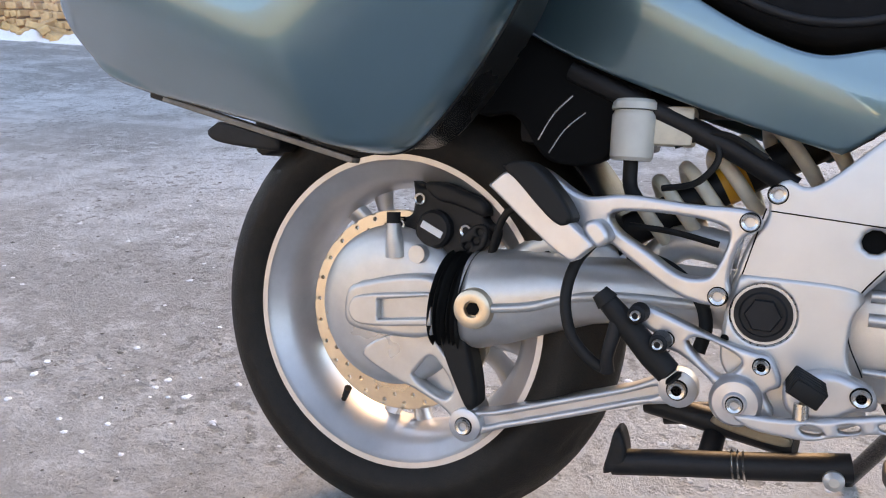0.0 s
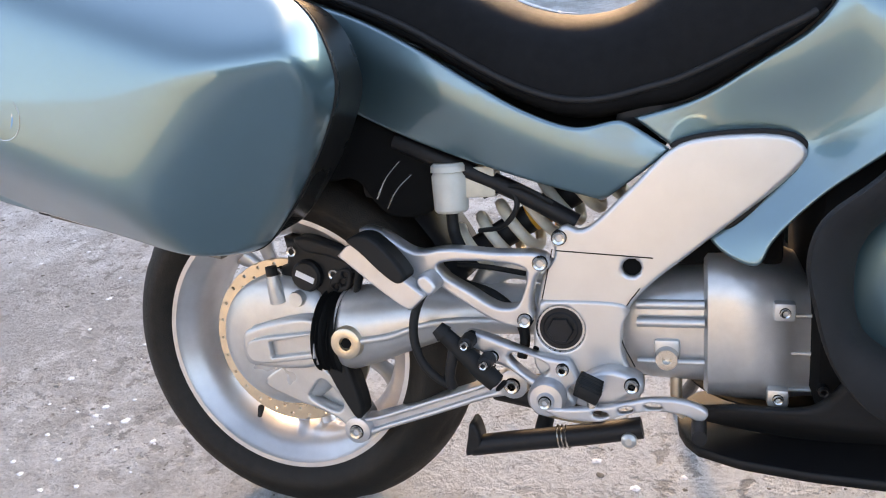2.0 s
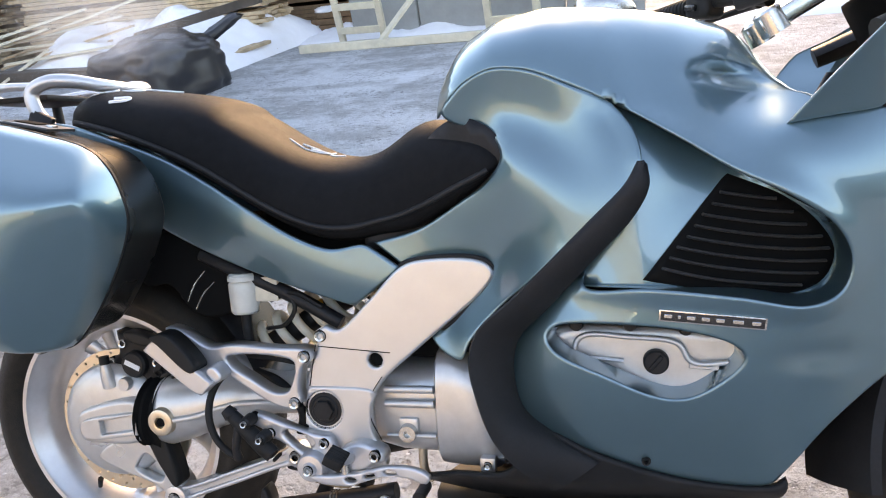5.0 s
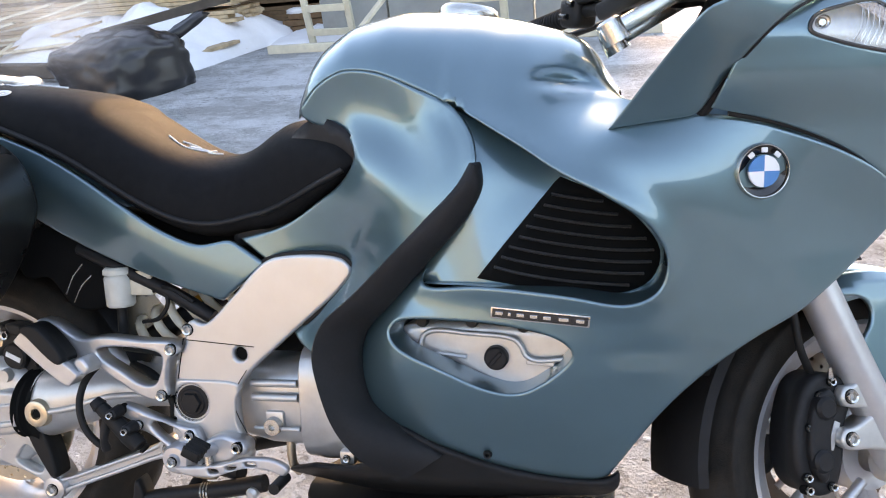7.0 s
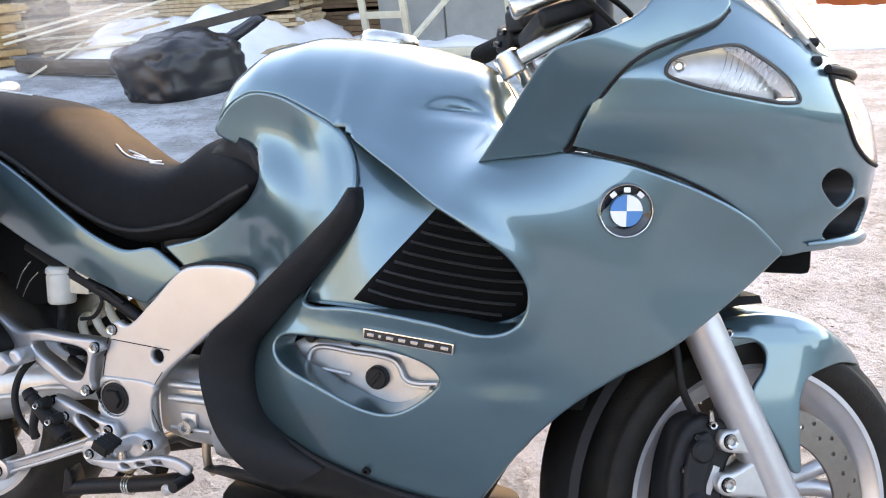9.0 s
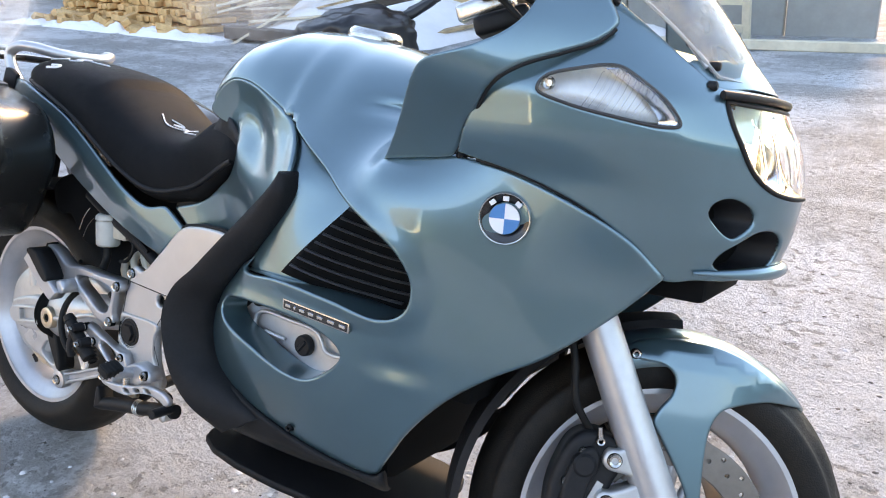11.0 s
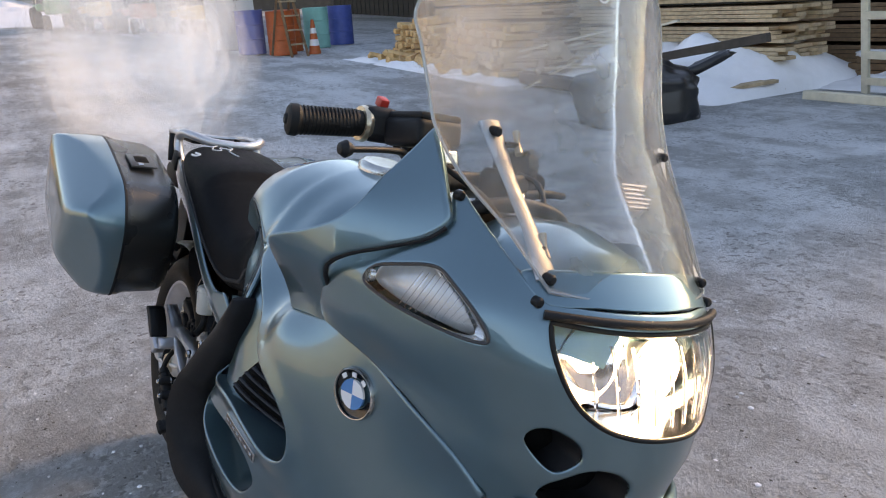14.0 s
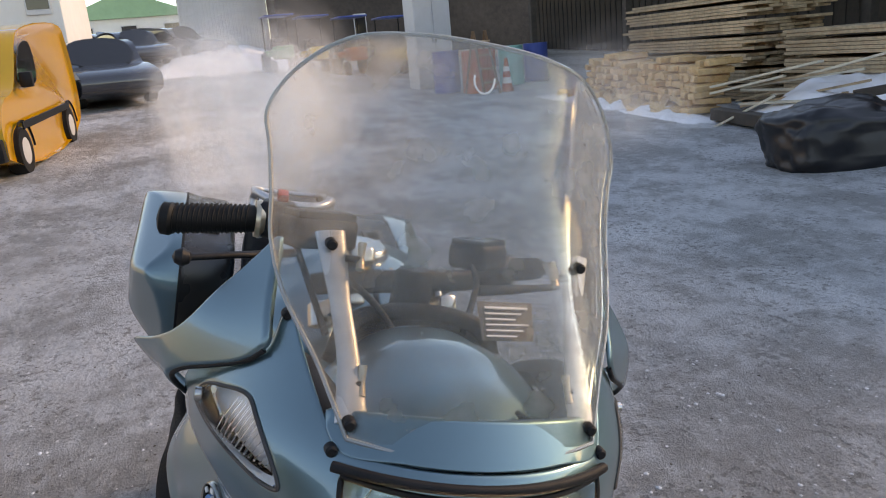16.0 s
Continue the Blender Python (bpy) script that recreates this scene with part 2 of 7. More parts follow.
def lathe(name, profile, mat, centre=(0, 0, 0), axis="y", sides=48, arc=(0, 360), smooth=True, angle=35):
    """Turns a profile of (radius, offset along the axis) round an axis."""
    V, F, n = [], [], len(profile)
    full = abs(arc[1] - arc[0]) >= 360
    steps = sides if full else sides + 1
    for i in range(steps):
        w = radians(arc[0] + (arc[1] - arc[0]) * i / sides)
        c, s = math.cos(w), math.sin(w)
        for r, h in profile:
            V.append({"y": (r * c, h, r * s), "x": (h, r * c, r * s), "z": (r * c, r * s, h)}[axis])
    for i in range(sides):
        j = (i + 1) % steps
        for k in range(n - 1):
            F.append((i * n + k, i * n + k + 1, j * n + k + 1, j * n + k))
    V = np.array(V) + np.array(centre)
    me = mesh_of(name, V, F, mat, smooth)
    bm = bmesh.new()
    bm.from_mesh(me)
    bmesh.ops.remove_doubles(bm, verts=bm.verts, dist=1e-6)
    bm.to_mesh(me)
    bm.free()
    return sharpen(me, angle)


def box(name, size, mat, centre=(0, 0, 0), bevel=0.003, segments=2, rot=(0, 0, 0)):
    bm = bmesh.new()
    bmesh.ops.create_cube(bm, size=1.0)
    bmesh.ops.scale(bm, vec=size, verts=bm.verts)
    if bevel:
        bmesh.ops.bevel(bm, geom=bm.edges[:], offset=min(bevel, min(size) * 0.45), segments=segments, affect="EDGES", profile=0.6)
    bmesh.ops.transform(bm, matrix=pose(*centre, *rot), verts=bm.verts)
    me = bpy.data.meshes.new(name)
    bm.to_mesh(me)
    bm.free()
    me.materials.append(mat)
    me.polygons.foreach_set("use_smooth", [True] * len(me.polygons))
    return sharpen(me, 40)


def loft(name, rings, mat, cap=True, angle=45):
    """A skin over closed rings of equally many points."""
    n = len(rings[0])
    V = np.vstack(rings)
    F = []
    for i in range(len(rings) - 1):
        for k in range(n):
            F.append((i * n + k, i * n + (k + 1) % n, (i + 1) * n + (k + 1) % n, (i + 1) * n + k))
    if cap:
        F.append(tuple(range(n))[::-1])
        F.append(tuple((len(rings) - 1) * n + k for k in range(n)))
    return sharpen(mesh_of(name, V, F, mat), angle)


def joined(name, meshes):
    """Several pieces of one part as one mesh."""
    bm = bmesh.new()
    mats = []
    for me in meshes:
        base = len(bm.faces)
        bm.from_mesh(me)
        bm.faces.ensure_lookup_table()
        mm = me.materials[0]
        if mm not in mats:
            mats.append(mm)
        for f in bm.faces[base:]:
            f.material_index = mats.index(mm)
    out = bpy.data.meshes.new(name)
    bm.to_mesh(out)
    bm.free()
    for mm in mats:
        out.materials.append(mm)
    for me in meshes:
        bpy.data.meshes.remove(me)
    return out


def mirrored(me):
    """The same piece for the other side of the bike."""
    out = me.copy()
    for v in out.vertices:
        v.co.y = -v.co.y
    out.flip_normals()
    if me.name in NORMALS:
        set_normals(out, NORMALS[me.name] * (1, -1, 1))
    return out

# ---- the motorcycle: x forward from the rear axle, y to its left, z up from the tyres ----
BIKE = pose(0, 0, 0, -14.72, -0.86, 0)
bike = thing("motorcycle", BIKE, "blue-grey metallic touring motorcycle with black seat leaning on its side stand", "motorcycle")

# half width of the bodywork at places along its side: x, z, half width
KNOTS = np.array([
    (1.375, .76, .227), (1.029, .583, .268), (1.154, .566, .264), (1.184, .823, .25), (1.293, .838, .238), (1.252, .666, .262), (1.208, .599, .262),
    (1.05, .74, .262), (1.579, .899, .189), (1.572, .704, .153), (1.50, .70, .175), (1.598, .953, .142),
    (1.477, 1.043, .19), (1.412, 1.121, .195), (1.075, .872, .20), (1.165, .868, .165), (1.183, .824, .246), (1.002, .355, .215), (1.1, .30, .19), (1.2, .32, .20), (1.3, .45, .215),
    (1.45, .58, .19), (.877, .548, .262), (.86, .40, .225), (1.0, .47, .262), (1.008, .779, .262), (.974, .857, .222), (.627, .628, .135),
    (1.47, .785, .209), (1.403, .813, .222), (1.526, .752, .185), (1.351, .83, .232)])
KNOTS_REAR = np.array([(.778, .627, .150), (.70, .56, .138), (.735, .53, .172), (.68, .78, .15), (.85, .70, .20), (.30, .78, .14), (.15, .84, .13), (.45, .70, .135), (.8, .86, .2), (.62, .86, .13)])


def thin_plate(K):
    """A smooth field through knots of (x, z, value)."""
    P, n = K[:, :2], len(K)
    u = lambda d2: np.where(d2 > 1e-12, 0.5 * d2 * np.log(d2 + 1e-12), 0)
    A = np.zeros((n + 3, n + 3))
    A[:n, :n] = u(((P[:, None] - P[None]) ** 2).sum(-1)) + 1e-4 * np.eye(n)
    A[:n, n], A[:n, n + 1:], A[n, :n], A[n + 1:, :n] = 1, P, 1, P.T
    c = np.linalg.solve(A, np.r_[K[:, 2], 0, 0, 0])
    return lambda q: u(((q[:, None] - P) ** 2).sum(-1)) @ c[:n] + c[n] + q @ c[n + 1:]


half = thin_plate(np.vstack([KNOTS, KNOTS_REAR]))


def ramp(x, a, b):
    t = np.clip((x - a) / (b - a), 0, 1)
    return t * t * (3 - 2 * t)


def side(off=0.0):
    """The bodywork's right side, raised by off."""
    return lambda q: np.stack([q[:, 0], -half(q) - off, q[:, 1]], 1)


CREASE = [(.715, .87), (.73, .888), (.754, .909), (.796, .926), (.851, .92), (.911, .894), (.97, .863)]
LIP = [(.97, .863), (1.053, .813), (1.119, .769), (1.184, .734), (1.234, .696), (1.255, .652), (1.244, .611), (1.208, .594), (1.124, .607), (1.01, .619), (.927, .621)]
BOTH = (1, -1)


def pair(name, me, label=""):
    """A piece on the right side and its mirror image on the left."""
    a = part(name, me, bike, label)
    b = part(name, mirrored(me), bike, label)
    return a, b


# side fairing with the duct opening and the engine window
duct_hole = LIP + [(.935, .652), (.985, .715), (1.003, .754), (1.0, .80), (.985, .845)]
window = [(.873, .548), (.884, .563), (.919, .570), (1.047, .561), (1.115, .541), (1.131, .522), (1.121, .504), (1.074, .469), (1.046, .462), (1.011, .469), (.949, .499), (.883, .531)]
soft = lambda v, k=3: np.convolve(np.pad(v, k, mode="edge"), np.hanning(2 * k + 3)[1:-1] / np.hanning(2 * k + 3).sum(), "valid")
LINE_X = np.linspace(.66, 1.26, 241)
BASE_Z = soft(np.interp(LINE_X, [.66, .70, .715, .73, .754, .796, .851, .911, .97, 1.02, 1.10, 1.18, 1.26], [.83, .856, .872, .888, .909, .926, .920, .894, .864, .866, .869, .864, .856]), 5)
TOP_Z = soft(np.interp(LINE_X, [.66, .685, .70, .735, .79, .866, .955, 1.05, 1.12, 1.15, 1.172, 1.19, 1.26], [.86, .885, .935, .985, 1.016, 1.029, 1.022, 1.002, .980, .962, .930, .890, .86]), 6)
base_z = lambda x: np.interp(x, LINE_X, BASE_Z)
top_z = lambda x: np.interp(x, LINE_X, TOP_Z)
OVER = .20
rim_top = [(x, float(base_z(x)) + OVER * .965) for x in (1.192, 1.17, 1.14, 1.08, 1.0, .92, .85, .80, .76, .73, .71, .702)]
fairing_edge = [(.962, .866), (.962, .866), (.93, .84), (.94, .76), (.90, .68), (.87, .62), (.80, .54), (.785, .49), (.80, .43), (.862, .398), (.862, .398), (.932, .366), (1.03, .329), (1.113, .315), (1.17, .321),
    (1.187, .342), (1.241, .42), (1.30, .483), (1.366, .533), (1.435, .575), (1.512, .643), (1.57, .706), (1.57, .706), (1.526, .752), (1.47, .785), (1.403, .813), (1.351, .830), (1.296, .838), (1.25, .848), (1.212, .862), (1.198, .90)] + rim_top + [(.700, .95), (.702, .862), (.702, .862)] + [(x, float(base_z(x))) for x in (.715, .73, .754, .796, .851, .911, .945)]


def fairing_half(q):
    w = half(q)
    # a hollow pressed in under the front of the engine window, and a rolled lip round the duct
    d = np.hypot((q[:, 0] - 1.225) / 2.2, q[:, 1] - .520)
    w = w - 0.004 * np.exp(-(d / .022) ** 2) + 0.003 * np.exp(-(np.hypot((q[:, 0] - 1.225) / 2.2, q[:, 1] - .498) / .016) ** 2)
    d = distance(q, spline(LIP, 6, False), False)
    return w + 0.008 * np.exp(-(d / .02) ** 2)


def fairing_surface(q):
    w = fairing_half(q)
    # behind the duct the panel passes under the tank side cover
    back = np.interp(q[:, 1], [.64, .652, .715, .754, .80, .845, .868], [.92, .935, .985, 1.003, 1.0, .985, .97])
    w = w - 0.035 * ramp(back + .012 - q[:, 0], 0, .012) * ramp(q[:, 1], .62, .65)
    return np.stack([q[:, 0], -w, q[:, 1]], 1)


foot = np.stack([LINE_X, BASE_Z], 1)
FOOT_W = soft(fairing_half(foot), 2) * np.clip((LINE_X - .66) / .07, .2, 1) ** .25
FOOT_M = soft(np.clip((fairing_half(foot) - fairing_half(foot - (0, 2e-3))) / 2e-3, -1.4, -.25), 16)


def body_surface(q):
    """The side fairing, and above its base line the tank cover, which rolls over to the middle of the bike."""
    x = q[:, 0]
    zb, zt = base_z(x), top_z(x)
    u = np.clip((q[:, 1] - zb) / OVER, 0, 1)
    w0, m = np.interp(x, LINE_X, FOOT_W), np.interp(x, LINE_X, FOOT_M)
    a = .5 * (zt - zb)
    b0, b1, b2, b3 = (1 - u) ** 3, 3 * (1 - u) ** 2 * u, 3 * (1 - u) * u * u, u ** 3
    w = b0 * w0 + b1 * (w0 + m * a) + b2 * .60 * w0
    z = b0 * zb + b1 * (zb + a) + b2 * zt + b3 * zt
    # a shallow finger hollow at the front of the tank
    w = w - .014 * np.exp(-((x - 1.125) / .04) ** 2 - ((u - .16) / .07) ** 2)
    up = np.stack([x, -w, z], 1)
    return np.where((q[:, 1] <= zb)[:, None], fairing_surface(q), up)


pair("side_fairing", shell("side_fairing", fairing_edge, body_surface, (0, 1, 0), PAINT, [duct_hole, window], 0.004, 0.004, 0.012), "blue-grey metallic fairing and tank cover in one panel")


def skirt(name, loop, surface, depth, mat, closed=True, n=8, inward=(0, 1, 0), draw=0.0):
    """The wall that runs inward from the rim of an opening."""
    L = spline(loop, n, closed)
    c = L.mean(0)
    top = surface(L)
    back = surface(L + (c - L) * draw) + np.array(inward) * depth
    k = len(L)
    mid = surface(L + (c - L) * draw * 0.3) + np.array(inward) * depth * 0.25
    F = []
    for i in range(k if closed else k - 1):
        j = (i + 1) % k
        F += [(i, j, j + k, i + k), (i + k, j + k, j + 2 * k, i + 2 * k)]
    return mesh_of(name, np.vstack([top, mid, back]), F, mat)


below = lambda s: (lambda q: s(q) + np.array((0, 0.003, 0)))
pair("duct_lip", skirt("duct_lip", LIP, below(fairing_surface), 0.075, PAINT, False, draw=0.03))
pair("window_lip", skirt("window_lip", window, below(fairing_surface), 0.05, PAINT, draw=0.06))


# duct floor: slopes inward from the rubbing strip to the grille
def duct_surface(q):
    t = ramp(q[:, 0] + 0.25 * (q[:, 1] - .70), .98, 1.16)
    return np.stack([q[:, 0], -half(q) + 0.009 + 0.057 * t, q[:, 1]], 1)


duct_edge = [(.918, .622), (.918, .622), (.927, .66), (.977, .72), (.992, .76), (.990, .80), (.955, .868), (.955, .868), (1.053, .818), (1.119, .775), (1.19, .738), (1.24, .70), (1.262, .652), (1.25, .606), (1.208, .588), (1.124, .600), (1.01, .613)]
pair("air_duct", shell("air_duct", duct_edge, duct_surface, (0, 1, 0), PAINT, [], 0.003, 0, 0.014))
grille_edge = [(1.004, .628), (1.004, .628), (1.115, .762), (1.115, .762), (1.184, .730), (1.228, .693), (1.250, .653), (1.238, .615), (1.201, .597), (1.123, .603)]
# near-black sheet on the duct floor, drawn as the shade between the slats
pair("grille_shade", shell("grille_shade", grille_edge, lambda q: duct_surface(q) - np.array((0, .002, 0)), (0, 1, 0), DARK, [], 0.001, 0, 0.02))
# curved slats that sag towards the front
loopg = spline(grille_edge, 8)
for i in range(10):
    zb = .598 + i * .0165
    xs = np.linspace(1.0, 1.26, 80)
    q = np.stack([xs, zb + .034 * np.clip((1.235 - xs) / .2, 0, 2) ** 2 - .006], 1)
    q = q[inside(q, loopg)]
    q = q[distance(q, loopg) > .007]
    if len(q) < 6:
        continue
    p3 = duct_surface(q) - np.array((0, .013, 0))
    pair("grille_slat", tube("grille_slat", p3[::3], 0.0046, SLATS, 8, 1, flat=0.45))

# tank cover with the hollow for the knee
crease_line = spline(CREASE + [(.995, .832), (1.008, .79)], 6, False)


def knee_surface(q):
    """A broad hollow under the overhanging crease, and a rolled rim towards the duct."""
    x = distance(q, spline(CREASE, 6, False), False) / .066
    deep = .030 * x * np.exp((1 - x ** 3) / 3) * (1 - .9 * ramp(q[:, 0], .86, .99))
    d = distance(q, crease_line, False)
    roll = .007 * (1 - np.exp(-(d / .018) ** 2)) * np.exp(-(d / .055) ** 2) * ramp(q[:, 0], .90, .98)
    return np.stack([q[:, 0], -half(q) + deep + roll, q[:, 1]], 1)


knee_edge = CREASE + [(1.0, .822), (1.006, .78), (.99, .75), (.93, .69), (.86, .63), (.79, .57), (.745, .52), (.728, .49), (.70, .495), (.675, .515), (.66, .56), (.64, .60), (.634, .629), (.634, .629), (.582, .672), (.582, .672),
    (.662, .693), (.733, .734), (.78, .764), (.806, .800), (.79, .832), (.727, .856)]
pair("tank_side_cover", shell("tank_side_cover", knee_edge, knee_surface, (0, 1, 0), PAINT, [], 0.004, 0.004, 0.012), "blue-grey metallic tank side cover")

pair("seat_tray", shell("seat_tray", [(.56, .66), (.66, .68), (.74, .72), (.79, .752), (.814, .80), (.795, .838), (.74, .862), (.69, .84), (.66, .80), (.58, .72)], side(-.024), (0, 1, 0), BLACK, [], .004, 0, .02))

part("filler_cap", lathe("filler_cap", [(0, .012), (.042, .012), (.048, .007), (.05, 0), (.05, -.01)], BARE, (0, 0, 0), "z", 32), bike, "silver filler cap", pose(.955, .0, float(top_z(.955)) + .001, 0, 9, 0))

# rubbing strip and belly pan
# the strip stands off the body: front edge on the fairing, rear edge further out
STRIP_FRONT = [(1.012, -.268, .782), (1.014, -.272, .754), (.995, -.268, .716), (.934, -.259, .651), (.874, -.258, .588), (.830, -.249, .543), (.819, -.246, .498), (.830, -.240, .435), (.870, -.242, .400), (.90, -.238, .378), (.935, -.228, .355)]
STRIP_REAR = [(1.004, -.270, .786), (.987, -.278, .757), (.942, -.279, .713), (.886, -.284, .659), (.830, -.286, .606), (.784, -.288, .566), (.770, -.296, .525), (.778, -.300, .473), (.796, -.294, .412), (.826, -.280, .365), (.872, -.245, .318)]
strip_rings = []
for f, r in zip(spline(STRIP_FRONT, 5, False), spline(STRIP_REAR, 5, False)):
    across = np.linspace(0, 1, 9)[:, None]
    outer = f + (r - f) * across
    outer[:, 1] -= .007 * (1 - (2 * across[:, 0] - 1) ** 2) + .004
    lip = np.array([r + (-.003, .001, 0), r + (-.003, .008, 0), r + (.006, .030, 0)])
    inner = np.array([r + (f - r) * .4 + (0, .034, 0), f + (0, .030, 0), f + (.002, .004, 0)])
    strip_rings.append(np.vstack([outer, lip, inner]))
pair("rubbing_strip", loft("rubbing_strip", strip_rings, TRIM, angle=60), "matt black rubbing strip")
belly_edge = [(.70, .30), (.70, .30), (.79, .315), (.83, .365), (.862, .40), (.932, .368), (1.03, .331), (1.113, .317), (1.175, .322), (1.19, .335), (1.19, .31), (1.16, .27), (1.08, .235), (.98, .215), (.88, .205), (.767, .205), (.66, .232), (.63, .262)]


def belly_surface(q):
    return np.stack([q[:, 0], -(half(q) + .010 - .13 * ramp(-q[:, 1], -.32, -.19)), q[:, 1]], 1)


pair("belly_pan", shell("belly_pan", belly_edge, belly_surface, (0, 1, 0), TRIM, [], 0.01, 0.006, 0.014), "matt black belly pan")
part("belly_floor", slab("belly_floor", [(.66, -.10), (1.15, -.12), (1.18, 0), (1.15, .12), (.66, .10)], 0, .01, TRIM), bike, "", Matrix.Translation((0, 0, .204)) @ pose(0, 0, 0, -90, 0, 0))

# ---- upper fairing round the headlamp: curves at each height from the cheek to the nose ----
NOSE_Z = [.66, .704, .76, .82, .88, .93, .953, 1.043, 1.13]
NOSE_BACK = [1.25, 1.25, 1.25, 1.25, 1.28, 1.30, 1.30, 1.30, 1.30]
NOSE_TIP = [1.655, 1.672, 1.69, 1.697, 1.685, 1.658, 1.645, 1.57, 1.52]
NOSE_WIDE = [.205, .22, .237, .245, .275, .285, .275, .24, .20]
ARC = 0.33


def eased(z, T):
    zs = np.linspace(.64, 1.16, 105)
    v = np.interp(zs, NOSE_Z, T)
    k = np.array([1, 2, 3, 2, 1]) / 9
    for _ in range(3):
        v = np.convolve(np.pad(v, 2, mode="edge"), k, "valid")
    return np.interp(z, zs, v)


def nose(off=0.0):
    """(arc, z) on the upper fairing to a place on the bike."""
    def f(q):
        w, z = q[:, 0] / ARC, q[:, 1]
        xb, wide = eased(z, NOSE_BACK), eased(z, NOSE_WIDE)
        long = eased(z, NOSE_TIP) - xb
        x = xb + (long + off) * np.cos(w)
        y = (wide + off) * np.sin(w)
        return np.stack([x, y, z], 1)
    return f


def arcs(pts, both=False):
    out = [(a * ARC, z) for a, z in pts]
    return out


half_edge = [(0, .712), (-.14, .711), (-.30, .709), (-.441, .706), (-.575, .705), (-.721, .702), (-.864, .747), (-1.039, .789), (-1.232, .821), (-1.448, .843), (-1.448, .843), (-1.438, .888), (-1.405, .928), (-1.348, .949), (-1.158, .973), (-.989, .993), (-.911, 1.012), (-.90, 1.045), (-.874, 1.052), (-.80, 1.035), (-.708, 1.008), (-.61, .977), (-.535, .951), (-.535, .951), (-.30, .949), (0, .949)]
nose_edge = arcs(half_edge) + arcs([(-a, z) for a, z in half_edge[::-1][1:-1]])
lamp_half = [(0, .929), (-.25, .929), (-.50, .932), (-.50, .932), (-.505, .905), (-.482, .872), (-.43, .845), (-.345, .828), (-.22, .820), (0, .818)]
lamp_hole = arcs(lamp_half) + arcs([(-a, z) for a, z in lamp_half[::-1][1:-1]])
blinker = [(-1.228, .928), (-1.205, .944), (-1.08, .957), (-.93, .963), (-.865, .951), (-.765, .923), (-.735, .899), (-.79, .895), (-.96, .902), (-1.13, .914)]
nostril_a = [(-.618, .796), (-.595, .809), (-.525, .815), (-.412, .800), (-.398, .786), (-.43, .774), (-.487, .764), (-.553, .773)]
nostril_b = [(-.535, .729), (-.515, .743), (-.45, .758), (-.373, .772), (-.297, .776), (-.21, .771), (-.15, .757), (-.155, .738), (-.20, .725), (-.30, .720), (-.469, .719)]
flip = lambda L: [(-a, z) for a, z in L[::-1]]
openings = [lamp_hole] + [arcs(h) for L in (blinker, nostril_a, nostril_b) for h in (L, flip(L))]


def nose_surface(q):
    p = nose()(q)
    # a crease runs from the cheek below the indicator to the nose
    line = spline(arcs([(-1.40, .862), (-1.226, .862), (-1.04, .852), (-.848, .828), (-.666, .815)]), 6, False)
    qq = np.stack([-np.abs(q[:, 0]), q[:, 1]], 1)
    d = distance(qq, line, False)
    p[:, 1] *= 1 + 0.02 * np.exp(-(d / .03) ** 2)
    return p


part("upper_fairing", shell("upper_fairing", nose_edge, nose_surface, (-.55, 0, 0), PAINT, openings, 0.006, 0.004, 0.012), bike, "blue-grey metallic upper fairing")
for h in openings[3:]:
    part("intake_wall", skirt("intake_wall", h, lambda q: nose_surface(q) - np.array((.003, 0, 0)), 0.06, BLACK, inward=(-1, 0, 0), draw=.10), bike)
    # a plain near-black sheet closes each intake in place of its shaded depth
    hs = [tuple(np.mean(h, axis=0) + (np.array(p) - np.mean(h, axis=0)) * .93) for p in h]
    part("intake_shade", shell("intake_shade", hs, lambda q: nose_surface(q) - np.array((.050, 0, 0)), (-1, 0, 0), DARK, [], 0.002, 0, .02), bike)

lip = nose(.004)(np.array([[a * ARC, .716 + .004 * (1 - abs(a) / .6)] for a in np.linspace(-.62, .62, 25)]))
part("nose_lip", tube("nose_lip", lip, [.002, .006, .009, .010, .010, .010, .009, .006, .002], PAINT, 12, 1), bike)
seam = [(-.721, .704), (-.864, .749), (-1.039, .791), (-1.232, .823), (-1.40, .839)]
for sgn in BOTH:
    part("fairing_gasket", tube("fairing_gasket", nose(-.006)(np.array([[sgn * a * ARC, z - .003] for a, z in spline(seam, 6, False)])), .0042, BLACK, 8, 1), bike)

# wing deflectors beside the grips: flared outward at their rear corner
WING = np.array([(1.183, .824, .250), (1.238, .832, .247), (1.296, .838, .243), (1.240, .888, .292), (1.299, .953, .341), (1.378, .935, .297), (1.335, .890, .268), (1.345, .972, .318), (1.410, 1.02, .271), (1.412, 1.07, .232), (1.416, 1.118, .197), (1.489, 1.012, .206), (1.440, .974, .256)])
wing_half = thin_plate(WING)
wing_surface = lambda off=0.0: (lambda q: np.stack([q[:, 0], -wing_half(q) - off, q[:, 1]], 1))
wing_seam = [(1.296, .840), (1.322, .875), (1.352, .911), (1.378, .937), (1.405, .956), (1.442, .974), (1.474, .992), (1.487, 1.008)]
wing_edge = [(1.183, .822), (1.183, .822), (1.238, .888), (1.282, .938), (1.298, .952), (1.316, .960), (1.350, .973), (1.385, .993), (1.403, 1.018), (1.407, 1.06), (1.416, 1.120), (1.416, 1.120), (1.450, 1.079), (1.474, 1.046), (1.489, 1.018)] + wing_seam[::-1] + [(1.290, .836), (1.238, .829)]
pair("deflector_gasket", tube("deflector_gasket", wing_surface(-.003)(spline(wing_seam, 6, False)), .0034, BLACK, 8, 1))
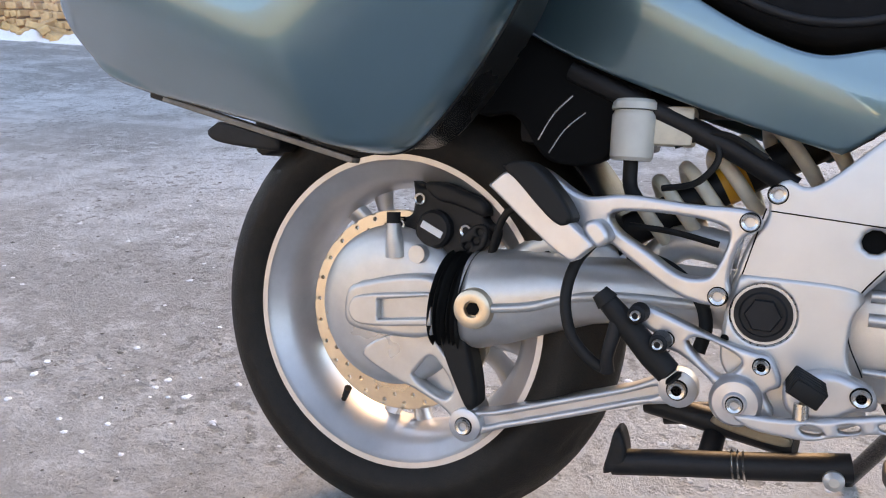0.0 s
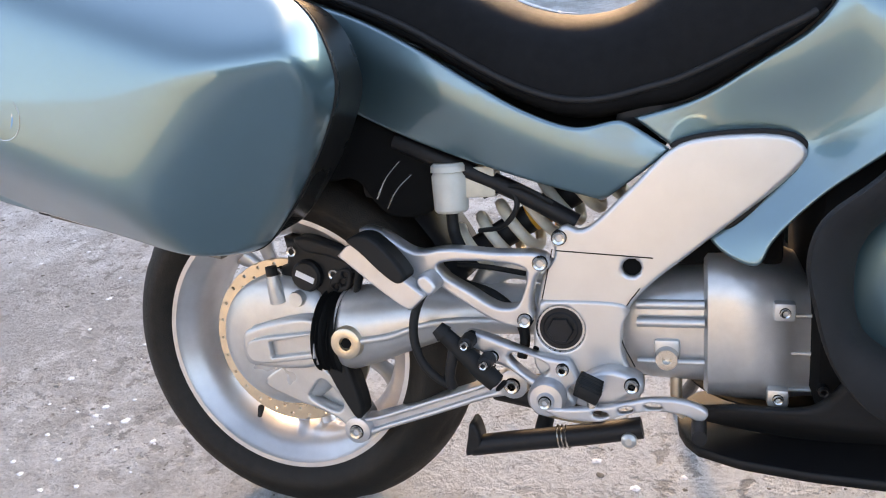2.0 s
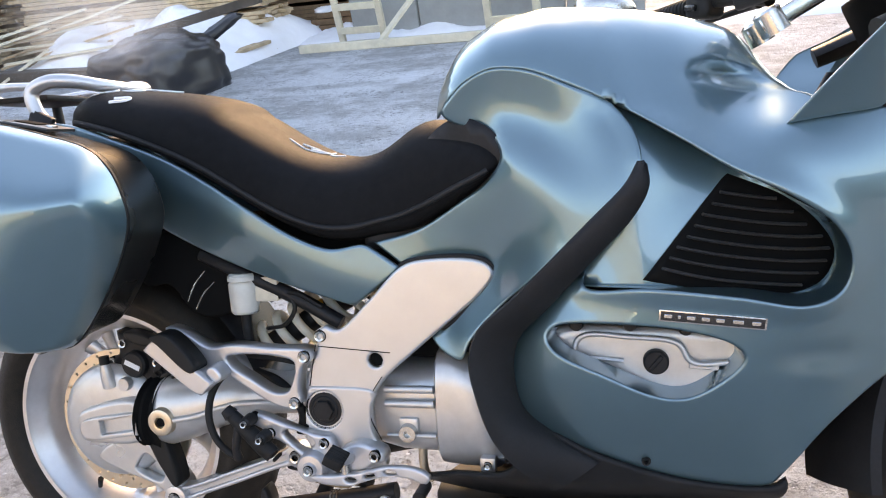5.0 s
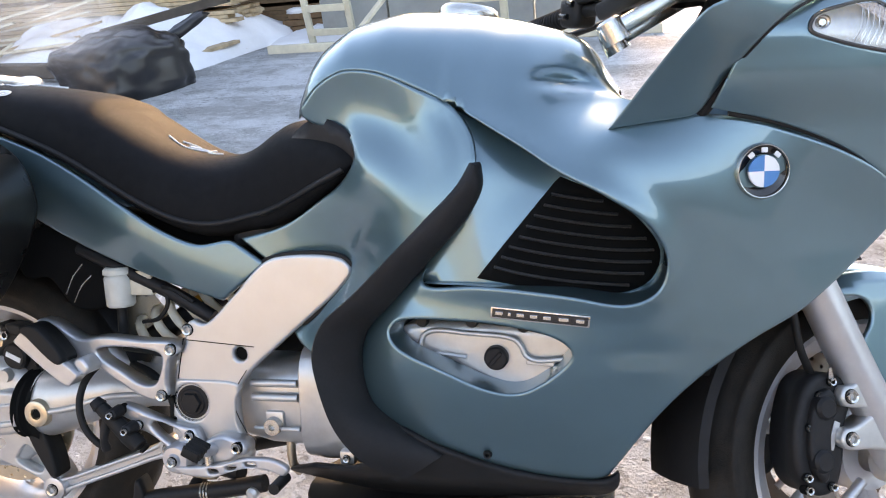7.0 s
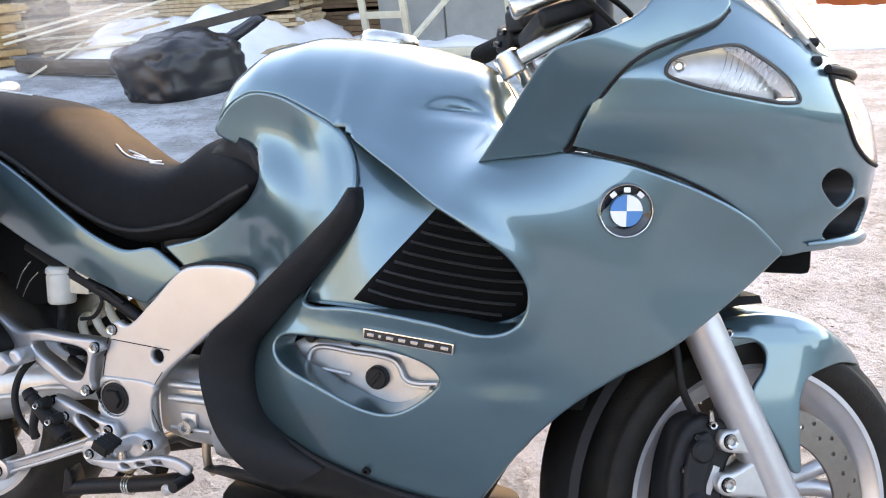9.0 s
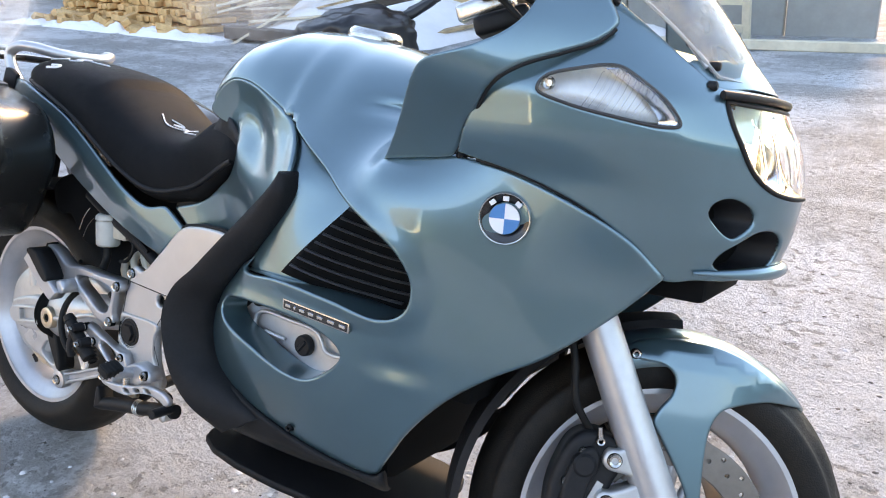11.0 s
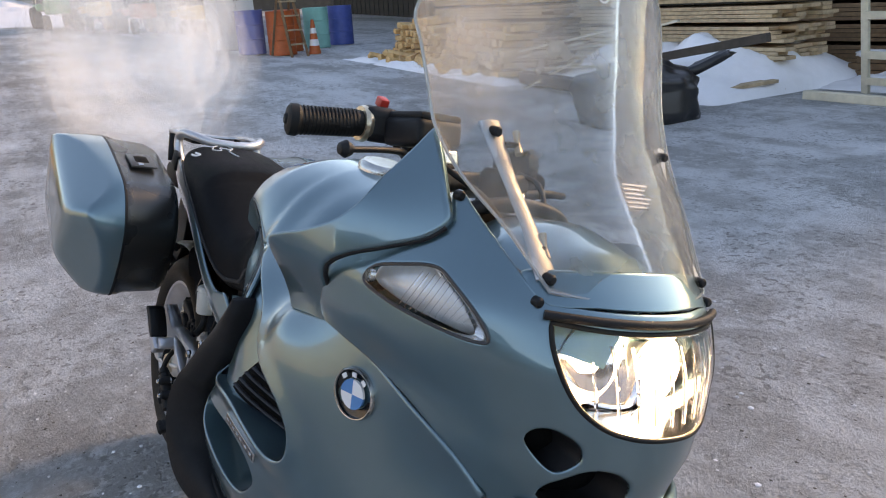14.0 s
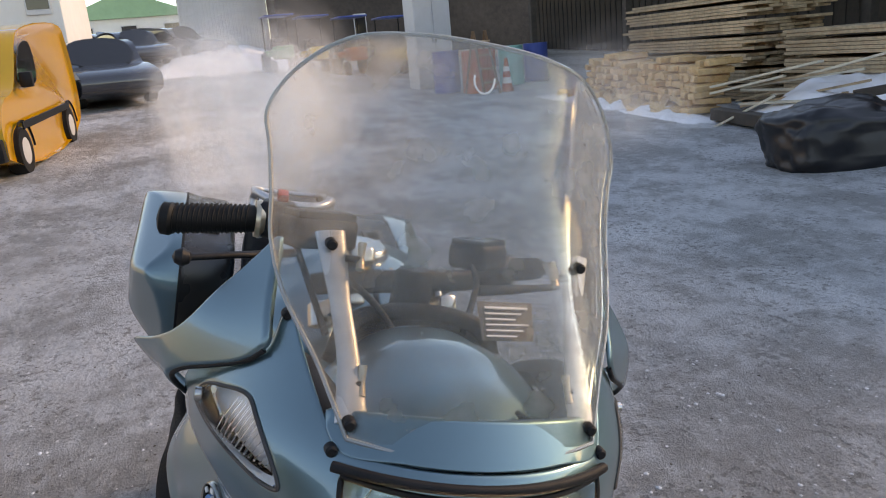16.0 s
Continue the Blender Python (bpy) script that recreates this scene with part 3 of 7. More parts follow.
# black bar added behind the corner so the open gap looks dark
pair("corner_gap_filler", tube("corner_gap_filler", [(1.297, -.232, .834), (1.316, -.244, .862), (1.340, -.256, .905)], [.007, .010, .008], BLACK, 10, 4))
pair("wind_deflector", shell("wind_deflector", wing_edge, wing_surface(.004), (0, 1, 0), PAINT, [], 0.005, 0.003, 0.012), "blue-grey metallic wind deflector")

# ---- rear wheel and drive ----
RZ = .32
ring = lambda cx, cz, r, n=20: [(cx + r * math.cos(2 * math.pi * k / n), cz + r * math.sin(2 * math.pi * k / n)) for k in range(n)]


def bolt(x, y, z, r=.009, parent=None, mat=None, m=None, ring_r=0):
    """A socket bolt, its head towards the right side."""
    prof = [(0, .004), (r * .50, .004), (r * .54, -.003), (r * .86, -.004), (r, -.001), (r, .002), (r * 1.10, .0005), (r * 1.10, .012)]
    me = lathe("bolt", prof, mat or BARE, (0, 0, 0), "y", 18)
    me.materials.append(DARK)
    # shade in the socket and round the head is painted near-black
    for p in me.polygons:
        rr = math.hypot(p.center.x, p.center.z)
        if rr < r * .51 or rr > r * 1.03:
            p.material_index = 1
    return part("bolt", me, parent or bike, "", Matrix.Translation((x, y, z)))


def tyre(name, R, half_w, bead, parent, centre):
    prof = [(bead - .004, -half_w * .74), (bead + .006, -half_w * .86), (bead + .018, -half_w * .95), (bead + .032, -half_w), (bead + .046, -half_w * .96), (R - .030, -half_w * .80), (R - .015, -half_w * .58), (R - .004, -half_w * .3), (R, 0)]
    prof = prof + [(r, -y) for r, y in prof[::-1][1:]]
    prof = [tuple(p) for p in spline(prof, 3, False)]
    me = lathe(name, prof, TYRE, (0, 0, 0), "y", 96, angle=60)
    # tread grooves pressed into the crown
    for v in me.vertices:
        r = math.hypot(v.co.x, v.co.z)
        if r > R - .02 and abs(v.co.y) > .012:
            a = math.atan2(v.co.z, v.co.x) * 16 / math.pi + abs(v.co.y) * 14
            if a % 2 < .4:
                v.co.x *= 1 - .004 / r
                v.co.z *= 1 - .004 / r
    return part(name, me, parent, "", Matrix.Translation(centre))


def wheel(name, centre, R, half_w, label, spokes, dish, phase=.12):
    w = part(name, lathe(name, [(.025, -.05), (.055, -.05), (.06, -.03), (.06, .03), (.055, .05), (.025, .05), (.025, -.05)], ALLOY, (0, 0, 0), "y", 32), bike, label, Matrix.Translation(centre))
    tyre("tyre", R, half_w, .221, w, (0, 0, 0))
    hw = half_w * .82
    rim = [(.212, -hw * .9), (.216, -hw), (.2245, -hw * 1.01), (.2275, -hw * .97), (.2255, -hw * .88), (.216, -hw * .84), (.204, -hw * .70), (.194, -hw * .45), (.186, -hw * .1), (.184, hw * .3), (.19, hw * .6), (.206, hw * .85), (.224, hw * .97), (.2245, hw * 1.01), (.216, hw), (.2, hw * .8), (.18, hw * .45), (.176, 0), (.183, -hw * .45), (.197, -hw * .78), (.212, -hw * .9)]
    part("rim", lathe("rim", rim[::-1], ALLOY, (0, 0, 0), "y", 96), w)
    for i in range(spokes):
        for s in (-1, 1):
            a = 2 * math.pi * (i + phase) / spokes
            b = a + s * .10
            d = a + s * .17
            p = [(.05 * math.cos(b), dish * .6, .05 * math.sin(b)), (.11 * math.cos(a + s * .09), dish, .11 * math.sin(a + s * .09)), (.155 * math.cos(a + s * .12), dish * .9, .155 * math.sin(a + s * .12)), (.188 * math.cos(d), dish * .7, .188 * math.sin(d))]
            part("spoke", tube("spoke", p, [.013, .010, .010, .014], ALLOY, 8, 5, flat=1.5), w)
    return w


rear = wheel("rear_wheel", (0, 0, RZ), .317, .090, "silver cast rear wheel with black tyre", 5, .022, .71)
for a in (178, 238):
    part("balance_weight" if a == 178 else "valve", box("weight", (.006, .012, .022), RUBBER, (.213 * math.cos(radians(a)), -.058, .213 * math.sin(radians(a))), .002) if a == 178 else tube("valve", [(.186 * math.cos(radians(a)), -.03, .186 * math.sin(radians(a))), (.155 * math.cos(radians(a)), -.045, .155 * math.sin(radians(a)))], [.004, .005, .006], RUBBER, 8, 2), rear)
drill = [ring(.137 * math.cos(t), RZ + .137 * math.sin(t), .0032, 8) for t in np.arange(0, 2 * math.pi, 2 * math.pi / 26)]
drill += [ring(.125 * math.cos(t), RZ + .125 * math.sin(t), .0032, 8) for t in np.arange(.12, 2 * math.pi, 2 * math.pi / 26)]
part("brake_disc", slab("brake_disc", ring(0, RZ, .1455, 40), -.050, -.045, BRASS, [ring(0, RZ, .095, 30)] + drill, .001, .02, 2), bike, "worn bronze-tinted drilled brake disc")
fd = part("final_drive", lathe("final_drive", [(0, -.101), (.06, -.100), (.092, -.096), (.106, -.090), (.112, -.082), (.1135, -.073), (.1135, -.060), (.106, -.055), (.0, -.055)], CAST, (.004, 0, .332), "y", 64, angle=60), bike, "cast silver final drive housing")
neck = []
for x, h, y0 in ((-.056, .006, -.098), (-.052, .026, -.108), (-.035, .036, -.116), (0, .038, -.118), (.05, .040, -.120), (.098, .043, -.122)):
    sec = []
    for k in range(24):
        w = 2 * math.pi * k / 24
        c, s = math.cos(w), math.sin(w)
        sec.append((x, -.07 - (abs(y0) - .07) * np.sign(c) * abs(c) ** .55, .336 + .12 * x + h * np.sign(s) * abs(s) ** .55))
    neck.append(np.array(sec))
part("pinion_housing", loft("pinion_housing", neck, CAST), fd)
part("pinion_rib", slab("pinion_rib", [(-.037, .329), (-.030, .3454), (-.013, .3516), (.0865, .3666), (.0865, .3666), (.0895, .3233), (.0895, .3233), (-.010, .3105), (-.0285, .3145)], -.134, -.112, CAST, [[(.0085, .3475), (.0085, .3475), (.082, .361), (.082, .361), (.084, .3325), (.084, .3325), (.010, .321), (.010, .321)]], .0025, .008, 5), fd)
part("pinion_frame", slab("pinion_frame", [(-.045, .355), (-.03, .365), (.09, .382), (.092, .312), (-.02, .300), (-.045, .307), (-.05, .33)], -.123, -.10, CAST, [], .006, .012), fd)
part("speed_sensor", lathe("speed_sensor", [(0, -.01), (.012, -.01), (.013, -.004), (.013, .004)], CAST, (.05, -.098, .411), "y", 20), fd)
part("breather", tube("breather", [(.012, -.092, .405), (.010, -.098, .43), (.009, -.1, .450)], [.016, .012, .009], CAST, 12, 4), fd)
part("breather_cap", tube("breather_cap", [(.009, -.1, .449), (.008, -.1, .464)], .0095, RUBBER, 12, 1), fd, "black rubber cap")
part("drain_lug", lathe("drain_lug", [(0, -.012), (.007, -.012), (.009, -.006), (.009, .01)], BARE, (-.089, -.08, .312), "y", 14), fd)
# bracket down to the torque arm
part("torque_bracket", slab("torque_bracket", [(-.03, .264), (.02, .236), (.067, .221), (.110, .199), (.118, .182), (.146, .186), (.1505, .204), (.143, .221), (.1175, .256), (.089, .29), (.061, .312)], -.102, -.06, CAST, [[(.050, .245), (.050, .245), (.073, .273), (.081, .274), (.112, .2355), (.106, .221), (.0936, .221), (.0556, .239)]], .0035, .010), fd)
part("bracket_web", slab("bracket_web", [(.04, .255), (.075, .29), (.125, .235), (.11, .21), (.09, .21), (.045, .235)], -.078, -.066, CAST, [], 0, .02), fd)
part("drive_strut", slab("drive_strut", [(.094, .315), (.118, .325), (.150, .222), (.142, .214), (.128, .232)], -.115, -.08, RUBBER, [], .004, .012), bike)

# gaiter and swinging arm
gait = []
for i in range(17):
    x = .086 + .041 * i / 16
    r = .061 + .0065 * math.cos(i * math.pi * .75) + .004 * i / 16
    gait.append(np.array([(x + .012 * math.sin(w) * .5, -.078 - r * math.cos(w) * .92, .352 + r * math.sin(w)) for w in np.linspace(0, 2 * math.pi, 33)[:-1]]))
part("gaiter", loft("gaiter", gait, RUBBER, angle=80), bike, "black ribbed rubber gaiter")
arm = []
for x, zc, hh, yy in ((.125, .357, .064, .062), (.14, .358, .066, .066), (.18, .366, .062, .066), (.23, .378, .054, .062), (.29, .390, .044, .055), (.36, .395, .036, .05), (.46, .395, .034, .05)):
    arm.append(np.array([(x, -.072 - yy * np.sign(math.cos(w)) * abs(math.cos(w)) ** .8, zc + hh * math.sin(w)) for w in np.linspace(0, 2 * math.pi, 41)[:-1]]))
sa = part("swing_arm", loft("swing_arm", arm, CAST, angle=70), bike, "cast silver swinging arm")
part("arm_rib", tube("arm_rib", [(.165, -.140, .357), (.22, -.135, .366), (.262, -.128, .380), (.31, -.126, .389), (.43, -.121, .392)], .006, CAST, 8, 5), sa)
part("arm_lug", tube("arm_lug", [(.18, -.07, .42), (.25, -.07, .447), (.285, -.07, .432), (.33, -.07, .425)], [.012, .03, .026, .01], CAST, 10, 5), sa)
part("pivot_bush", lathe("pivot_bush", [(0, .004), (.010, .004), (.0105, -.004), (.019, -.0055), (.0245, -.003), (.026, .003), (.027, .02)], BRASS, (.150, -.1435, .355), "y", 32), sa, "worn brass-coloured pivot bush")
part("pivot_socket", lathe("pivot_socket", [(0, -.001), (.0085, -.002), (.0085, .002)], DARK, (.150, -.1435, .355), "y", 6), sa)
arm_line = np.array([(.136, .192), (.17, .203), (.26, .236), (.35, .270), (.40, .290)])
up_dir = np.array((-.345, .939))
beam = lambda w: [tuple(p + up_dir * h) for p, h in zip(arm_line, w)] + [tuple(p - up_dir * h) for p, h in list(zip(arm_line, w))[::-1]]
ta = part("torque_arm", slab("torque_arm", beam((.016, .013, .0125, .012, .015)), -.104, -.078, ALLOY, [[tuple(np.array(p) * (.86, .86) + (.0374, .0337)) for p in beam((.006, .0055, .0055, .005, .004))]], .003, .010), bike, "silver torque arm")
part("arm_web", slab("arm_web", beam((.008, .008, .0085, .008, .006)), -.094, -.086, ALLOY, [], .001, .02), ta)
part("arm_eye", lathe("arm_eye", [(0, -.014), (.013, -.014), (.022, -.011), (.0235, 0), (.022, .014)], ALLOY, (.136, -.098, .192), "y", 24), ta)
part("arm_eye", lathe("arm_eye", [(0, -.014), (.013, -.014), (.022, -.011), (.0235, 0), (.022, .014)], ALLOY, (.40, -.103, .290), "y", 24), ta)
bolt(.136, -.114, .192, .011)
bolt(.40, -.121, .290, .011)

# caliper
cal = part("rear_caliper", slab("rear_caliper", [(.022, .508), (.022, .508), (.0345, .503), (.069, .5035), (.098, .4955), (.131, .483), (.135, .462), (.146, .454), (.1375, .432), (.122, .424), (.099, .4105), (.091, .396), (.076, .399), (.068, .412), (.045, .418), (.0195, .429), (-.001, .4365), (0, .4525), (.0224, .461), (.0257, .488)], -.078, -.03, BLACK, [], .006, .012), bike, "black brake caliper")
part("piston_cap", lathe("piston_cap", [(0, -.092), (.022, -.092), (.026, -.088), (.027, -.07)], BLACK, (.063, 0, .445), "y", 28), cal)
part("badge_bar", box("badge_bar", (.034, .0015, .010), WHITE, (.063, -.0925, .445), .0006, 1, (0, 24, 0)), cal, "white lettering bar")
for x, z in ((.037, .484), (.008, .4465), (.108, .4465), (.085, .405)):
    bolt(x, -.078, z, .0095, cal)
part("pad_housing", slab("pad_housing", [(.045, .506), (.07, .509), (.10, .50), (.135, .486), (.138, .468), (.10, .478), (.06, .487)], -.088, -.02, BLACK, [], .005, .012), cal)
part("sensor_ring", slab("sensor_ring", [(.100, .43), (.122, .456), (.138, .455), (.138, .43), (.118, .415)], -.084, -.07, BLACK, [ring(.1115, .4255, .0055), ring(.1235, .4345, .0055), ring(.1285, .4465, .005)], .003, .01), cal)
part("brake_hose", tube("brake_hose", [(.135, -.07, .455), (.155, -.08, .45), (.15, -.09, .42), (.17, -.10, .475), (.21, -.10, .495)], .005, RUBBER, 8, 6), bike)

# frame plate, pillion bracket and pedals
plate_edge = [(.63, .634), (.663, .645), (.765, .641), (.782, .622), (.768, .599), (.657, .505), (.593, .45), (.568, .413), (.569, .347), (.585, .305), (.565, .285), (.50, .285), (.446, .337), (.446, .337), (.444, .38), (.46, .466), (.478, .50), (.477, .522), (.492, .538), (.514, .531), (.573, .58)]
fp = part("frame_plate", slab("frame_plate", plate_edge, -.158, -.146, PLATE, [ring(.578, .481, .0125, 16)], .004, .014), bike, "satin silver frame plate")
part("plate_gasket", slab("plate_gasket", [(.626, .637), (.663, .650), (.768, .646), (.788, .622), (.772, .596), (.70, .533), (.69, .53), (.70, .55), (.74, .60), (.70, .63), (.65, .62)], -.153, -.147, RUBBER, [], .002, .014), fp)
part("lower_cover", slab("lower_cover", [(.447, .338), (.447, .38), (.456, .436), (.456, .436), (.566, .432), (.575, .425), (.566, .405), (.565, .36), (.572, .345), (.587, .303), (.56, .287), (.50, .287)], -.1625, -.150, PLATE, [ring(.483, .396, .0325, 24)], .003, .014), fp)
# recess, hole and dimples below get near-black discs for the shade in them
part("pivot_recess", lathe("pivot_recess", [(0, .006), (.030, .006), (.0335, -.004)], DARK, (.483, -.158, .396), "y", 32), fp)
part("pivot_cap", lathe("pivot_cap", [(0, -.004), (.022, -.004), (.024, -.002), (.029, -.002), (.0295, .01)], BLACK, (.483, -.158, .396), "y", 32), fp, "black round pivot cap")
part("cap_hexagon", lathe("cap_hexagon", [(0, -.010), (.017, -.010), (.0185, -.007), (.0185, .002)], BLACK, (.483, -.158, .396), "y", 6), fp)
part("plate_hole", lathe("plate_hole", [(0, 0), (.014, 0)], DARK, (.578, -.147, .481), "y", 20), fp)
for x, z, r in ((.448, .366, .0045), (.558, .332, .004)):
    part("dimple", lathe("dimple", [(0, -.0003), (r, 0), (r, .004)], DARK, (x, -.1628, z), "y", 12), fp)
hg = part("pillion_bracket", slab("pillion_bracket", [(.205, .540), (.235, .535), (.285, .507), (.33, .511), (.40, .506), (.468, .501), (.474, .487), (.457, .475), (.447, .43), (.45, .415), (.44, .403), (.42, .402), (.39, .412), (.345, .44), (.315, .458), (.295, .447), (.27, .45), (.225, .505)], -.178, -.152, ALLOY,
    [[(.318, .488), (.345, .494), (.43, .488), (.443, .480), (.432, .438), (.424, .430), (.40, .429), (.36, .452), (.325, .474)]], .0035, .008), bike, "silver cast pillion footrest bracket")
for x, z in ((.462, .492), (.438, .412)):
    bolt(x, -.180, z, .0095, hg)
bolt(.485, -.160, .522, .0095)
fr = part("pillion_footrest", slab("pillion_footrest", [(.190, .512), (.190, .512), (.209, .528), (.219, .527), (.313, .456), (.313, .456), (.291, .435), (.291, .435), (.268, .449)], -.222, -.196, ALLOY, [], .002, .010), bike, "folded silver pillion footrest")
part("footrest_rubber", slab("footrest_rubber", [(.206, .534), (.224, .541), (.243, .536), (.288, .481), (.276, .474), (.222, .520)], -.226, -.19, RUBBER, [], .003, .010), fr, "black rubber pad")
part("footrest_pivot", slab("footrest_pivot", [(.297, .476), (.311, .483), (.3265, .464), (.313, .453)], -.212, -.17, ALLOY, [], .004, .008), fr)

bk = part("brake_bracket", slab("brake_bracket", [(.352, .392), (.3684, .392), (.4106, .378), (.441, .367), (.479, .3585), (.494, .3565), (.503, .342), (.507, .327), (.493, .318), (.503, .295), (.483, .287), (.448, .293), (.446, .313), (.404, .346), (.388, .350), (.380, .362), (.352, .378)], -.182, -.166, ALLOY, [[(.4117, .3605), (.423, .3665), (.4685, .3475), (.4637, .3374), (.4504, .3275), (.441, .3310)]], .004, .010), bike, "silver footrest bracket")
part("pedal_hub", lathe("pedal_hub", [(0, -.012), (.010, -.012), (.012, -.007), (.022, -.006), (.026, 0), (.026, .02)], ALLOY, (.466, -.195, .308), "y", 28), bk)
bolt(.466, -.21, .308, .008, bk)
for x, z in ((.487, .346), (.391, .360), (.361, .386)):
    bolt(x, -.186, z, .008, bk)
mc = part("master_cylinder", tube("master_cylinder", [(.326, -.195, .396), (.350, -.195, .373), (.38, -.195, .343), (.398, -.195, .327)], [.011, .013, .015, .014], RUBBER, 14, 5), bike, "black rear brake cylinder")
part("cylinder_cap", tube("cylinder_cap", [(.318, -.195, .404), (.328, -.195, .394)], [.010, .0135], RUBBER, 12, 1), mc)
part("hose_union", tube("hose_union", [(.342, -.195, .380), (.333, -.20, .335), (.334, -.196, .318)], [.009, .007, .008], BLACK, 10, 3), mc)
for x, z in ((.352, .379), (.377, .352)):
    part("cylinder_lug", lathe("cylinder_lug", [(0, -.216), (.006, -.216), (.0095, -.213), (.011, -.19)], BLACK, (x + .010, 0, z + .008), "y", 14), mc)
    bolt(x + .010, -.217, z + .008, .006, mc)
for k in range(4):
    f = k / 3
    part("cylinder_bellows", lathe("cylinder_bellows", [(.008, -.003), (.017 - .002 * k, 0), (.008, .003)], RUBBER, (0, 0, 0), "x", 16), mc, "", Matrix.Translation((.385 + .018 * f, -.19, .338 - .017 * f)) @ pose(0, 0, 0, 0, 45, 0))
part("brake_line", tube("brake_line", [(.30, -.14, .46), (.283, -.17, .43), (.278, -.185, .39), (.29, -.19, .35), (.315, -.192, .326), (.333, -.192, .318)], .0065, RUBBER, 8, 6), bike)
part("frame_hose", tube("frame_hose", [(.33, -.10, .44), (.38, -.12, .43), (.415, -.125, .40), (.425, -.125, .37), (.42, -.13, .34)], .008, RUBBER, 8, 6), bike)
pd = part("brake_pedal", slab("brake_pedal", [(.465, .296), (.51, .300), (.5557, .308), (.60, .3195), (.65, .318), (.672, .305), (.664, .293), (.64, .301), (.60, .3025), (.5575, .2906), (.5377, .2835), (.5194, .2826), (.48, .286)], -.205, -.197, ALLOY, [[(.527, .294), (.530, .298), (.546, .297), (.549, .293), (.544, .290), (.531, .290)], [(.560, .300), (.562, .304), (.578, .307), (.581, .304), (.578, .300), (.563, .297)], [(.594, .309), (.597, .313), (.614, .313), (.617, .309), (.613, .306), (.597, .306)]], .003, .008), bike, "silver drilled brake pedal")
part("toe_peg", tube("toe_peg", [(.661, -.19, .286), (.661, -.235, .286)], .0095, BLACK, 12, 1), pd)
rp = part("rider_footrest", box("rider_footrest", (.030, .042, .018), RUBBER, (0, 0, 0), .006), bike, "black rubber rider footrest", pose(.528, -.232, .343, 6, 27, 4))
for k in range(5):
    part("rubber_rib", box("rubber_rib", (.0315, .003, .0195), RUBBER, (0, -.016 + .008 * k, 0), .001, 1), rp)
part("footrest_mount", slab("footrest_mount", [(.510, .330), (.513, .308), (.523, .3005), (.556, .302), (.575, .316), (.592, .320), (.5905, .336), (.577, .343), (.553, .350), (.53, .345)], -.19, -.162, ALLOY, [], .005, .010), bike)
bolt(.578, -.194, .3316, .009)
part("footrest_spindle", tube("footrest_spindle", [(.53, -.17, .322), (.532, -.20, .330), (.53, -.225, .338)], .011, ALLOY, 12, 3), bike)
part("spindle_pin", tube("spindle_pin", [(.527, -.196, .318), (.528, -.196, .298)], [.007, .008], BARE, 12, 1), bike)
part("stand_spring_plate", slab("stand_spring_plate", [(.4425, .276), (.447, .282), (.521, .2725), (.5245, .267), (.518, .263)], -.172, -.164, material("stamped_plate", (.20, .15, .10), .5, .5, var=.3, scale=60), [], .002, .01), bike, "worn brown stamped plate")
for line in ([(.4755, .507), (.462, .45), (.4498, .393), (.447, .35)], [(.4802, .5045), (.53, .5005), (.605, .4945)], [(.588, .4543), (.568, .424), (.5628, .386), (.58, .345)]):
    part("plate_seam", tube("plate_seam", [(x, -.1585 if k else -.1605, z) for k, (x, z) in enumerate(line, 1)], .0008, DARK, 6, 6), fp)

# centre stand, folded
cs = part("centre_stand", tube("centre_stand", [(.335, -.125, .192), (.40, -.125, .205), (.50, -.122, .222), (.585, -.118, .238)], .0155, BLACK, 12, 4), bike, "black folded centre stand")
part("stand_tang", slab("stand_tang", [(.328, .18), (.35, .195), (.352, .21), (.343, .235), (.338, .236), (.332, .21)], -.14, -.11, BLACK, [], .004, .01), cs)
part("stand_leg", tube("stand_leg", [(.36, .115, .19), (.50, .115, .222), (.60, .11, .245)], .0155, BLACK, 12, 4), cs)
part("stand_bridge", tube("stand_bridge", [(.44, -.12, .212), (.445, -.05, .245), (.445, .05, .245), (.44, .115, .208)], .013, BLACK, 10, 5), cs)
part("stand_upper", tube("stand_upper", [(.36, -.06, .255), (.46, -.08, .248), (.53, -.10, .245)], .015, BLACK, 10, 4), cs)
part("stand_pivot", lathe("stand_pivot", [(0, -.006), (.005, -.006), (.0105, -.002), (.0115, .02)], CAST, (.568, -.137, .226), "y", 20), cs)
for k in range(3):
    part("spring_coil", lathe("spring_coil", [(.016, -.0015), (.0185, 0), (.016, .0015)], BARE, (0, 0, 0), "x", 16), cs, "", pose(.468 + k * .006, -.123, .217, 0, -10, 0))
part("side_stand", tube("side_stand", [(.70, .16, .27), (.66, .24, .17), (.62, .315, .075)], .013, GLOSSBLACK, 10, 4), bike)

# gearbox and engine
def housing(name, rows, mat, parent, n=36, e=.5):
    rings = []
    for x, y0, y1, z0, z1 in rows:
        cy, cz, hy, hz = (y0 + y1) / 2, (z0 + z1) / 2, (y1 - y0) / 2, (z1 - z0) / 2
        rings.append(np.array([(x, cy + hy * np.sign(math.cos(w)) * abs(math.cos(w)) ** e, cz + hz * np.sign(math.sin(w)) * abs(math.sin(w)) ** e) for w in np.linspace(0, 2 * math.pi, n + 1)[:-1]]))
    return part(name, loft(name, rings, mat, angle=50), parent)


